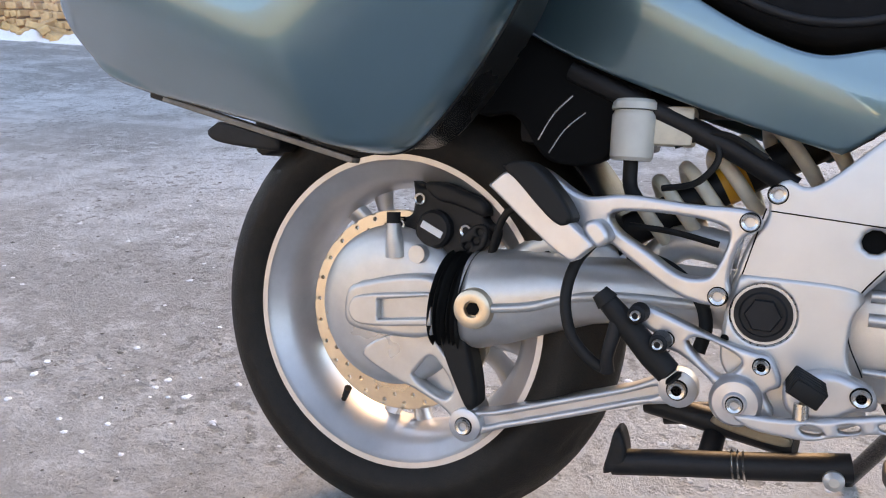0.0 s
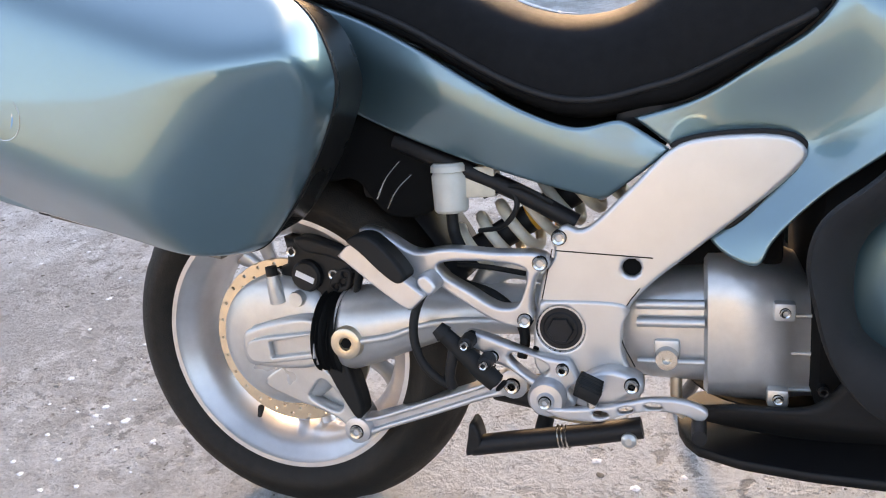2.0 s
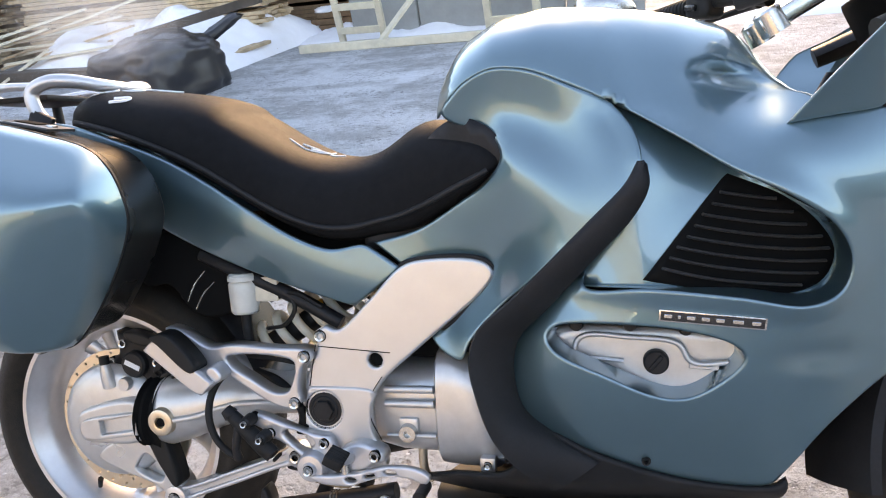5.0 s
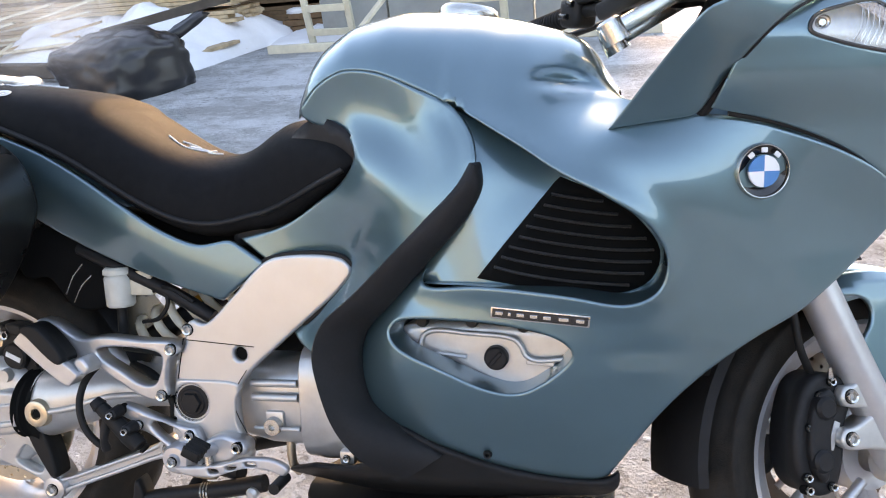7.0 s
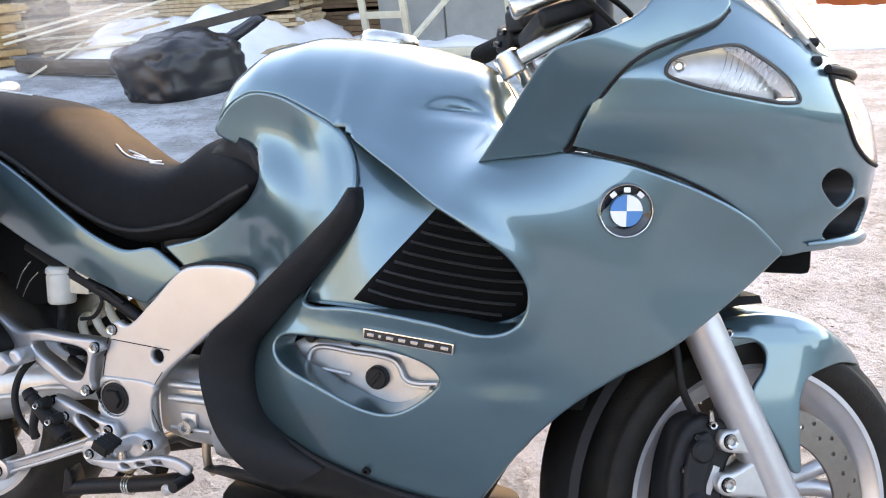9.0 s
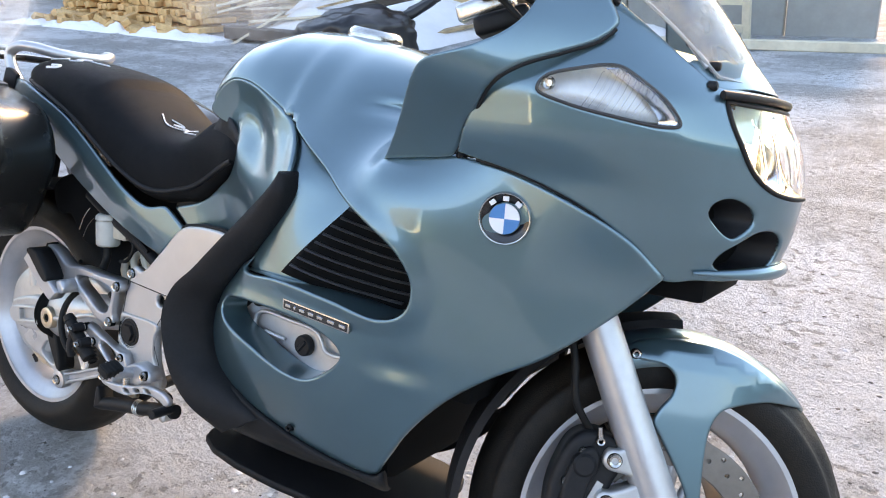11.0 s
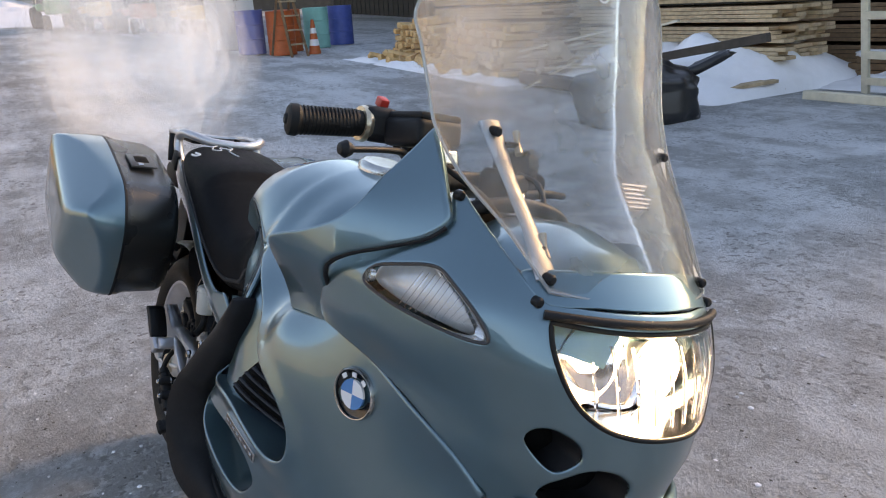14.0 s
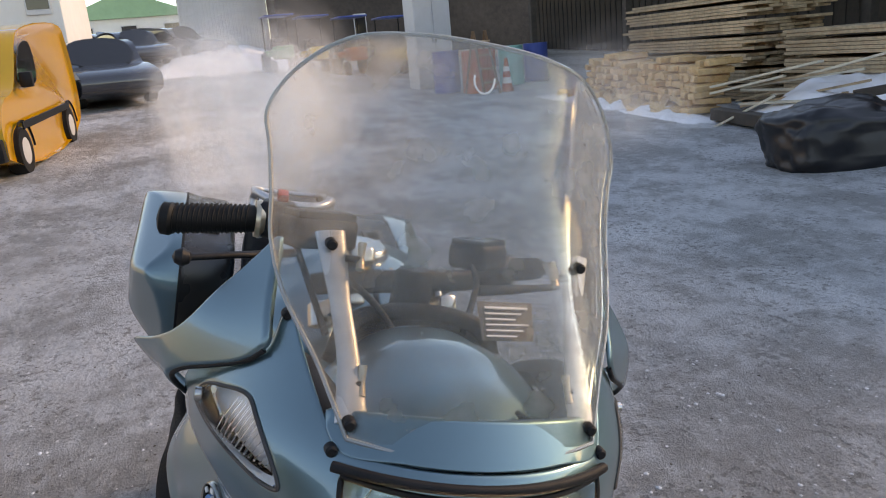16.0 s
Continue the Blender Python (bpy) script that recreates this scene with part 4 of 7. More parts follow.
eng = housing("gearbox", [(.55, -.12, .12, .31, .455), (.60, -.128, .128, .30, .46), (.668, -.130, .130, .298, .462)], CAST, bike)
eng["label"] = "cast silver gearbox and engine housing"
housing("bell_housing", [(.667, -.133, .133, .285, .49), (.672, -.142, .142, .28, .495), (.70, -.144, .144, .278, .495), (.705, -.146, .146, .278, .492), (.765, -.146, .146, .278, .47), (.772, -.138, .138, .282, .462), (.80, -.132, .132, .285, .45), (.84, -.13, .13, .285, .44)], CAST, eng)
for z in (.425, .40, .345):
    part("housing_rib", tube("housing_rib", [(.582, -.133, z), (.62, -.136, z + .001), (.668, -.138, z + .002)], .007 if z > .35 else .004, CAST, 8, 3), eng)
# near-black block added above the gearbox to shut out light from the gap
part("gap_shade_block", box("gap_shade_block", (.20, .20, .05), DARK, (.665, 0, .495), .01), eng)
part("drain_plug", lathe("drain_plug", [(0, -.004), (.005, -.004), (.006, -.012), (.014, -.012), (.016, 0)], BARE, (.62, -.136, .352), "y", 20), eng)
part("plug_boss", box("plug_boss", (.034, .012, .036), CAST, (.62, -.130, .358), .006), eng)
for x, z in ((.762, .425), (.756, .31)):
    part("housing_lug", box("housing_lug", (.026, .02, .024), CAST, (x, -.148, z), .005), eng)
    bolt(x, -.160, z, .006, eng)
for z in (.415, .365, .315):
    part("cooling_fin", box("cooling_fin", (.07, .012, .004), CAST, (.805, -.132, z), .001, 1), eng)
part("oil_pipe", tube("oil_pipe", [(.632, -.10, .335), (.632, -.10, .27), (.64, -.09, .25)], .008, BRASS, 10, 3), eng)
# plain near-black boxes: the shade inside the bodywork is in their colour
part("engine_block", box("engine_block", (.38, .34, .38), DARK, (.985, 0, .48), .03), bike, "near-black box in place of the shaded engine behind the fairing")
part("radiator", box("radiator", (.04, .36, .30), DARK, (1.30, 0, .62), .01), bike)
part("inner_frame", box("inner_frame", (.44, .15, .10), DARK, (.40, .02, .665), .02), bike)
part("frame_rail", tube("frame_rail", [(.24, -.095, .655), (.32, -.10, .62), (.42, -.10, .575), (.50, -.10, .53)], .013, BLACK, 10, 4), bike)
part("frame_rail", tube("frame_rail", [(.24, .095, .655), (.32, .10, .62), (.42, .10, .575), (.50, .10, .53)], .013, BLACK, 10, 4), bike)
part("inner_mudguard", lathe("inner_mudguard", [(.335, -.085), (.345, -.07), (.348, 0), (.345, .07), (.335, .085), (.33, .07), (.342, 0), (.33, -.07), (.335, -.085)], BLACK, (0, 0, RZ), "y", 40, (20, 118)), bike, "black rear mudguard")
# sheet in near-black, giving the shade between pannier and tail as colour
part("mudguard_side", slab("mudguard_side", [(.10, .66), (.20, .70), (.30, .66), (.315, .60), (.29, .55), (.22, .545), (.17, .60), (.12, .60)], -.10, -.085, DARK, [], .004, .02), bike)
part("battery_tray", box("battery_tray", (.16, .16, .11), BLACK, (.25, 0, .62), .015), bike)
for a, b in (((.205, -.10, .57), (.245, -.10, .625)), ((.22, -.10, .555), (.262, -.10, .605))):
    part("cable", tube("cable", [a, ((a[0] + b[0]) / 2 - .003, a[1], (a[2] + b[2]) / 2 + .004), b], .0013, BARE, 6, 3), bike)

# shock absorber: cream coil over a black damper
th = np.linspace(0, 7 * 2 * math.pi, 150)
a, b = np.array((.335, -.035, .475)), np.array((.55, -.01, .60))
ax = (b - a) / np.linalg.norm(b - a)
e1 = np.cross(ax, (0, 1, 0))
e1 /= np.linalg.norm(e1)
e2 = np.cross(ax, e1)
coil = [a + (b - a) * t / th[-1] + .042 * (math.cos(t) * e1 + math.sin(t) * e2) for t in th]
sh = part("shock_absorber", tube("shock_absorber", [a - ax * .03, (a + b) / 2, b + ax * .02], .022, BLACK, 14, 3), bike, "cream coil spring over a black damper")
part("coil_spring", tube("coil_spring", coil, .0085, CREAM, 8, 1), sh, "cream painted coil spring")
part("damper_label", tube("damper_label", [a + ax * .10, a + ax * .13], .0235, ORANGE, 14, 1), sh, "orange damper label")
rs = part("fluid_reservoir", lathe("fluid_reservoir", [(0, -.03), (.022, -.03), (.025, -.026), (.026, .022), (.023, .028), (0, .028)], RESERVOIR, (.322, -.105, .580), "z", 24), bike, "cloudy white brake fluid reservoir")
part("reservoir_cap", lathe("reservoir_cap", [(0, .012), (.022, .012), (.026, .008), (.027, 0), (0, 0)], RESERVOIR, (.322, -.105, .609), "z", 24), rs)
part("reservoir_hose", tube("reservoir_hose", [(.322, -.105, .552), (.325, -.11, .52), (.34, -.13, .50)], .009, RUBBER, 8, 4), rs)
part("electric_box", box("electric_box", (.05, .04, .045), CREAM, (.365, -.09, .592), .006), bike)
for p in ([(.35, -.09, .60), (.40, -.105, .59), (.42, -.11, .56), (.40, -.11, .53), (.36, -.10, .52)], [(.37, -.10, .57), (.42, -.11, .585), (.47, -.11, .56)], [(.33, -.12, .475), (.38, -.125, .472), (.43, -.12, .462)]):
    part("cable", tube("cable", p, .004, RUBBER, 6, 6), bike)
part("link_rod", tube("link_rod", [(.33, -.03, .40), (.38, -.05, .455), (.45, -.05, .45)], .022, CAST, 10, 4), bike)

# ---- seat, tail and luggage ----
sx = [-.02, .0, .05, .12, .19, .25, .30, .34, .38, .41, .445, .48, .51, .545, .574, .60, .62, .635, .66, .70, .733, .78, .800, .810]
s_top = [.915, .940, .950, .945, .935, .925, .909, .885, .858, .840, .822, .811, .807, .808, .814, .826, .841, .853, .864, .862, .858, .838, .818, .800]
s_bot = [.895, .896, .886, .864, .836, .806, .778, .752, .727, .708, .690, .676, .670, .670, .674, .682, .678, .682, .690, .712, .733, .762, .782, .797]
s_wide = [.06, .10, .128, .140, .148, .150, .152, .152, .150, .147, .144, .142, .140, .139, .138, .138, .139, .140, .146, .157, .167, .183, .180, .150]
xs = np.linspace(-.02, .81, 66)
sm = lambda T: np.convolve(np.pad(np.interp(xs, sx, T), 2, mode="edge"), np.array([1, 2, 3, 2, 1]) / 9, "valid")
rings = []
for x, zt, zb, w in zip(xs, sm(s_top), sm(s_bot), sm(s_wide)):
    sec = []
    h = zt - zb
    for k in range(40):
        a = 2 * math.pi * k / 40
        c, s = math.cos(a), math.sin(a)
        yy = w * np.sign(c) * abs(c) ** (.62 if s > 0 else .35)
        zz = zb + h * (.32 + .68 * abs(s) ** .75 if s > 0 else .32 - .32 * abs(s) ** .6)
        # the passenger's part slopes to its flanks, the rider's part is dished
        zz += .012 * (1 - (yy / w) ** 2) * (1 if x < .3 else .2) * (s > 0)
        sec.append((x, yy, zz))
    rings.append(np.array(sec))
seat = part("seat", loft("seat", rings, SEAT, angle=75), bike, "black vinyl dual seat with scuffed markings")
loop_r = [(x, -w * .985 - .001, zb + .2 * (zt - zb)) for x, zt, zb, w in zip(xs[3:-2], sm(s_top)[3:-2], sm(s_bot)[3:-2], sm(s_wide)[3:-2])]
part("seat_piping", tube("seat_piping", loop_r, .005, BLACK, 8, 1), seat)
part("seat_piping", tube("seat_piping", [(x, -y, z) for x, y, z in loop_r], .005, BLACK, 8, 1), seat)


def seat_top(x, y):
    i = np.interp(x, xs, range(len(xs)))
    zt, zb, w = (np.interp(x, xs, sm(T)) for T in (s_top, s_bot, s_wide))
    c = min(.999, abs(y) / w) ** (1 / .62)
    return float(zb + (zt - zb) * (.32 + .68 * math.sqrt(1 - c * c) ** .75) + .012 * (1 - (y / w) ** 2) * (1 if x < .3 else .2) + .0012)


def scribble(pts, r=.0016):
    part("seat_marking", tube("seat_marking", [(x, y, seat_top(x, y)) for x, y in pts], r, WHITE, 5, 5), seat)


scribble([(.11, -.112), (.14, -.109), (.138, -.116), (.105, -.121)], .003)
scribble([(.02, -.06), (.05, -.075), (.08, -.06), (.06, -.04), (.03, -.05)])
scribble([(.09, -.06), (.12, -.07), (.13, -.05), (.10, -.045), (.12, -.02)])
scribble([(.05, -.02), (.10, -.01), (.14, -.03), (.19, -.02)])
scribble([(.40, -.03), (.44, -.045), (.47, -.02), (.47, .01)])
scribble([(.42, -.02), (.45, -.01), (.44, -.03), (.47, -.015), (.48, -.035), (.50, -.02)])

tail_edge = [(-.12, .885), (-.05, .905), (.024, .897), (.117, .866), (.216, .828), (.302, .780), (.375, .732), (.448, .688), (.511, .665), (.565, .671), (.577, .667), (.577, .667), (.628, .631), (.628, .631), (.597, .607), (.541, .566), (.541, .566), (.441, .596), (.327, .635), (.259, .662), (.20, .69), (.08, .76), (-.06, .82), (-.13, .85)]


TAIL_X = np.linspace(-.2, .72, 460)
even = lambda T: np.convolve(np.pad(T, 60, mode="edge"), np.hanning(121) / np.hanning(121).sum(), "valid")
TAIL_W = even(np.interp(TAIL_X, [-.14, 0, .15, .3, .45, .58, .66], [.10, .128, .138, .148, .152, .148, .140]))
TAIL_UP = even(np.interp(TAIL_X, [-.14, .024, .216, .375, .511, .6], [.90, .90, .83, .735, .67, .64]))


def tail_surface(q):
    x, z = q[:, 0], q[:, 1]
    w = np.interp(x, TAIL_X, TAIL_W)
    d = np.clip(np.interp(x, TAIL_X, TAIL_UP) - z, -.02, .2)
    tuck = np.logaddexp(0, (d - .055) / .012) * .012
    return np.stack([x, -(w + .003 * np.exp(-((d - .035) / .03) ** 2) - .35 * tuck), z], 1)


pair("tail_panel", shell("tail_panel", tail_edge, tail_surface, (0, 1, 0), PAINT, [], .004, .004, .014), "blue-grey metallic tail panel")
part("tail_cowl", box("tail_cowl", (.20, .22, .07), BLACK, (-.11, 0, .845), .02), bike)
part("tail_lamp", box("tail_lamp", (.03, .18, .06), material("red_lens", (.45, .02, .02), .15, coat=.5), (-.215, 0, .835), .01), bike)
part("plate_holder", slab("plate_holder", [(-.21, .80), (-.13, .80), (-.16, .62), (-.25, .53), (-.27, .54)], -.05, .05, BLACK, [], .004, .02), bike)
part("mud_flap", slab("mud_flap", [(-.306, .562), (-.306, .562), (-.283, .577), (-.283, .577), (-.168, .555), (-.168, .555), (-.173, .537), (-.173, .537), (-.21, .5386), (-.30, .551)], -.12, .09, BLACK, [], .004, .015), bike)

# grab rail
rail = part("grab_rail", tube("grab_rail", [(-.03, -.112, .895), (-.055, -.116, .93), (-.06, -.116, .962), (-.03, -.112, .978), (.01, -.10, .978), (.05, -.06, .968), (.06, 0, .965), (.05, .06, .968), (.01, .10, .978), (-.03, .112, .978), (-.06, .116, .962), (-.055, .116, .93), (-.03, .112, .895)], .0125, ALLOY, 12, 6), bike, "silver grab rail and luggage rack")
for s in BOTH:
    part("rack_arm", tube("rack_arm", [(-.05, -.112 * s, .972), (-.12, -.112 * s, .975), (-.205, -.10 * s, .968), (-.222, -.08 * s, .964)], .011, ALLOY, 10, 5, flat=.7), rail)
    part("rack_post", tube("rack_post", [(-.20, -.10 * s, .965), (-.195, -.10 * s, .92), (-.19, -.10 * s, .88)], .010, BLACK, 8, 3), rail)
    part("rail_foot", box("rail_foot", (.05, .012, .05), BLACK, (-.045, -.122 * s, .90), .006, 2, (0, 25, 0)), rail)
part("rack_bar", tube("rack_bar", [(-.222, -.08, .964), (-.23, 0, .962), (-.222, .08, .964)], .011, ALLOY, 10, 5, flat=.7), rail)
part("rack_plate", box("rack_plate", (.14, .16, .012), BLACK, (-.13, 0, .955), .005), rail)

# panniers: black inner half, painted lid
case_edge = [(-.335, .72), (-.330, .655), (-.30, .62), (-.239, .600), (-.12, .577), (-.026, .560), (.09, .538), (.127, .543), (.16, .572), (.222, .66), (.252, .728), (.253, .757), (.233, .815), (.20, .848), (.12, .876), (0, .908), (-.089, .927), (-.20, .932), (-.285, .905), (-.325, .83)]
c_loop = resample(spline(case_edge, 8), .010)
c_mid = np.array([-.03, .735])


def case_ring(y, k, dx=0.0, dz=0.0):
    p = c_mid + (c_loop - c_mid) * k
    return np.stack([p[:, 0] + dx, np.full(len(p), y), p[:, 1] + dz], 1)


def lid_level(k):
    """A ring of the lid: an upright face with flats that fall away to the top, the front, the bottom and the back."""
    ringp = case_ring(0, k)
    x, z = ringp[:, 0], ringp[:, 2]
    flats = np.stack([.128 + .03 * (.62 - z), .125 - 1.45 * (.35 * x + .937 * z - .787), .125 - .95 * (.763 * x - .646 * z + .362), .125 - 1.15 * (-.353 * x - .936 * z + .586), .125 + 1.0 * (x + .25)])
    deep = -.016 * np.log(np.exp(-flats / .016).sum(0)) + .006
    t = min(1, (1 - k) / .05)
    ringp[:, 1] = -.3045 - np.maximum(deep, .016) * math.sqrt(1 - (1 - t) ** 2) if k < 1 else -.3045
    return ringp


RAILGREY = material('latch_plastic', (.045, .042, .04), .4, var=.2, scale=40)
RAIL = material('worn_rail', (.20, .18, .16), .5, .5, var=.4, scale=40)
CASEBLACK = material('case_plastic', (.018, .017, .016), .26, spec=.5, var=.2, scale=30, rough_var=.08, bump=.08, bump_scale=500)


def pannier(s):
    body = loft("pannier", [case_ring(-.165, .80, .0, .0), case_ring(-.17, .90), case_ring(-.19, .945), case_ring(-.27, .965), case_ring(-.285, .99), case_ring(-.302, 1.0), case_ring(-.304, .97)], CASEBLACK, angle=50)
    lid = loft("lid", [case_ring(-.303, .96), case_ring(-.3040, .992)] + [lid_level(k) for k in (1, .9995, .998, .9955, .992, .987, .981, .974, .966, .95, .93, .91, .885, .86, .83, .80, .77, .74, .71, .68, .64, .60, .56, .52, .48, .43, .38, .32, .26, .19, .12, .06, .02)], PAINT, angle=70)
    seal = loft("seal", [case_ring(-.299, 1.003), case_ring(-.3042, 1.006), case_ring(-.3055, 1.0)], RUBBER, cap=False)
    pieces = [body, lid, seal]
    pieces.append(box("latch_plate", (.10, .065, .006), RAILGREY, (.05, -.237, .8945), .003, 2, (0, 12, 0)))
    pieces.append(box("latch_lever", (.045, .034, .006), DARK, (.045, -.237, .8975), .002, 2, (0, 12, 0)))
    pieces.append(box("key_lock", (.014, .014, .006), BARE, (.088, -.245, .890), .003, 2, (0, 14, 0)))
    pieces.append(box("hinge_rail", (.28, .018, .007), RAIL, (-.075, -.294, .560), .002, 2, (0, 12.5, 0)))
    pieces.append(box("hinge_hook", (.03, .02, .02), BLACK, (-.22, -.29, .598), .004, 2, (0, 12.5, 0)))
    if s < 0:
        out = []
        for me in pieces:
            out.append(mirrored(me))
        pieces = out
    names = ["pannier", "lid", "seal", "latch_plate", "latch_lever", "key_lock", "hinge_rail", "hinge_hook"]
    labels = ["black and blue-grey hard pannier", "blue-grey metallic pannier lid", "", "", "", "chrome key lock", "", ""]
    top = part(names[0], pieces[0], bike, labels[0])
    for n_, me, l in zip(names[1:], pieces[1:], labels[1:]):
        part(n_, me, top, l)
    part("carrier_bar", tube("carrier_bar", [(.05, -.12 * s, .66), (.06, -.15 * s, .68), (.06, -.18 * s, .69)], .012, BLACK, 8, 3), top)
    return top


right_case = pannier(1)
left_case = pannier(-1)


def roundel(parent, m, r, seg=40):
    """Black ring with lettering bars and four blue and white quarters in a bright rim."""
    b = part("badge", lathe("badge", [(0, .003), (r * .62, .0035), (r * .64, .0030), (r * .93, .0022), (r * .97, .0015), (r, -.002)], GLOSSBLACK, (0, 0, 0), "y", seg), parent, "round black, blue and white badge", m)
    b.data.flip_normals()
    part("badge_rim", lathe("badge_rim", [(r * .95, -.002), (r * .97, -.0042), (r * 1.0, -.0045), (r * 1.06, -.0005), (r * 1.06, .003)], BARE, (0, 0, 0), "y", seg), b)
    for k in range(4):
        q = [(0, -.0046, 0)] + [(r * .60 * math.cos(a), -.0046, r * .60 * math.sin(a)) for a in np.linspace(k * math.pi / 2, (k + 1) * math.pi / 2, 9)]
        V = q + [(x, -.001, z) for x, y, z in q]
        n = len(q)
        F = [tuple(range(n)), tuple(range(n, 2 * n))[::-1]] + [(i, (i + 1) % n, (i + 1) % n + n, i + n) for i in range(n)]
        part("badge_quarter", mesh_of("badge_quarter", V, F, BLUE if k % 2 else WHITE, False), b)
    for a in (130, 90, 50):
        c, s = math.cos(radians(a)) * r * .79, math.sin(radians(a)) * r * .79
        part("badge_bar", box("badge_bar", (r * .24, .002, r * .19), WHITE, (c, -.0035, s), .0006, 1, (0, 90 - a, 0)), b)
    return b


def facing(x, z, n, off=.004):
    """A pose on the fairing's side whose -y looks along n."""
    y = -float(half(np.array([[x, z]]))[0]) - off
    rot = Vector(n).normalized().to_track_quat("-Y", "Z").to_matrix().to_4x4()
    return Matrix.Translation((x, y, z)) @ rot


def side_normal(x, z):
    e = .01
    h = lambda a, b: float(half(np.array([[a, b]]))[0])
    return Vector(((h(x - e, z) - h(x + e, z)) / (2 * e), -1, (h(x, z - e) - h(x, z + e)) / (2 * e))).normalized()


roundel(bike, facing(1.374, .761, side_normal(1.374, .761), .0035), .034)
roundel(right_case, Matrix.Translation((-.118, -.4295, .731)) @ Vector((-.06, -1, .03)).normalized().to_track_quat("-Y", "Z").to_matrix().to_4x4(), .027)

# model plate: bright frame, dark field, plain bars
mp = part("model_plate", box("model_plate", (.134, .004, .0165), BARE, (0, 0, 0), .0015), bike, "chrome-framed dark model plate", facing(1.090, .5765, side_normal(1.09, .5765), .002) @ pose(0, 0, 0, 0, 5.6, 0))
part("plate_field", box("plate_field", (.129, .003, .0125), GLOSSBLACK, (0, -.0012, 0), .0008, 1), mp)
for k, w in enumerate((.015, .006, .015, .015, .015, .019, .016)):
    x = -.055 + (0, .014, .029, .047, .065, .087, .109)[k]
    part("plate_bar", box("plate_bar", (w * .72, .002, .0055), BARE, (x, -.0025, 0), .0008, 1), mp)

# engine cover seen through the window of the fairing
ec = part("engine_cover", slab("engine_cover", [(.85, .50), (.88, .545), (.95, .552), (1.10, .543), (1.16, .53), (1.15, .48), (1.06, .43), (.98, .44), (.88, .48)], -.207, -.17, CAST, [], .01, .015), bike, "cast silver engine cover")
part("cover_ridge", tube("cover_ridge", [(.905, -.214, .512), (.91, -.214, .532), (.925, -.214, .541), (.98, -.214, .538), (1.045, -.214, .531), (1.056, -.214, .52), (1.062, -.214, .507), (1.075, -.214, .500), (1.12, -.214, .503)], .004, CAST, 8, 5), ec)
part("filler_plug", lathe("filler_plug", [(0, -.006), (.015, -.006), (.0175, -.003), (.018, .006)], BLACK, (1.019, -.214, .502), "y", 24), ec, "black oil filler plug")
part("plug_slot", box("plug_slot", (.026, .004, .006), BLACK, (1.019, -.221, .502), .001, 1, (0, -50, 0)), ec)
part("cover_bar", box("cover_bar", (.040, .003, .010), CAST, (1.083, -.2135, .497), .001, 1, (0, 4, 0)), ec)
part("cover_rib", tube("cover_rib", [(.93, -.213, .507), (.975, -.213, .502)], .003, CAST, 6, 1), ec)
for x, z in ((.91, .556), (.985, .556), (1.06, .55)):
    part("cover_screw", lathe("cover_screw", [(0, -.008), (.008, -.008), (.010, -.004), (.010, .004)], BLACK, (x, -.21, z), "y", 14), ec)
for x, z in ((1.002, .356), (.80, .345)):
    bolt(x, -float(half(np.array([[x, z]]))[0]) - .004 - (.008 if x < .9 else 0), z, .006, bike, BLACK)

# ---- front wheel, fork and mudguard, turned to the left ----
STEER, BAR_TURN = 31, 26
A0 = Vector((1.52, 0, .30))
rake = Vector((-math.sin(radians(20.3)), 0, math.cos(radians(20.3))))
TURN_M = Matrix.Translation(A0 + Vector((-.004, .004, -.004))) @ Matrix.Rotation(radians(STEER), 4, rake) @ Matrix.Translation(-A0)
BAR_M = Matrix.Translation(A0 + Vector((-.004, .004, -.004))) @ Matrix.Rotation(radians(BAR_TURN), 4, rake) @ Matrix.Translation(-A0)
FC = (1.561, .004, .298)
SMALL = Matrix.Diagonal((.955, .955, .955, 1))


def steered(ob):
    ob.matrix_basis = TURN_M @ ob.matrix_basis
    return ob


fw = wheel("front_wheel", FC, .304, .062, "silver cast front wheel with black tyre", 5, .012)
steered(fw).matrix_basis @= SMALL
fdrill = [ring(.144 * math.cos(t) + FC[0], FC[2] + .144 * math.sin(t), .0035, 8) for t in np.arange(0, 2 * math.pi, 2 * math.pi / 24)]
fdrill += [ring(.130 * math.cos(t) + FC[0], FC[2] + .130 * math.sin(t), .0035, 8) for t in np.arange(.12, 2 * math.pi, 2 * math.pi / 24)]
DISC = material("dark_disc", (.20, .17, .15), .35, .8, var=.15, scale=50)
for y in (-.072, .068):
    steered(part("front_disc", slab("front_disc", ring(FC[0], FC[2], .154, 40), y, y + .004, DISC, [ring(FC[0], FC[2], .105, 30)] + fdrill, .001, .02, 2), bike, "dark drilled brake disc"))
    for k in range(5):
        a = 2 * math.pi * k / 5
        steered(part("disc_arm", tube("disc_arm", [(FC[0] + .05 * math.cos(a), y + .006, FC[2] + .05 * math.sin(a)), (FC[0] + .11 * math.cos(a), y + .003, FC[2] + .11 * math.sin(a))], .008, ALLOY, 8, 1), bike))
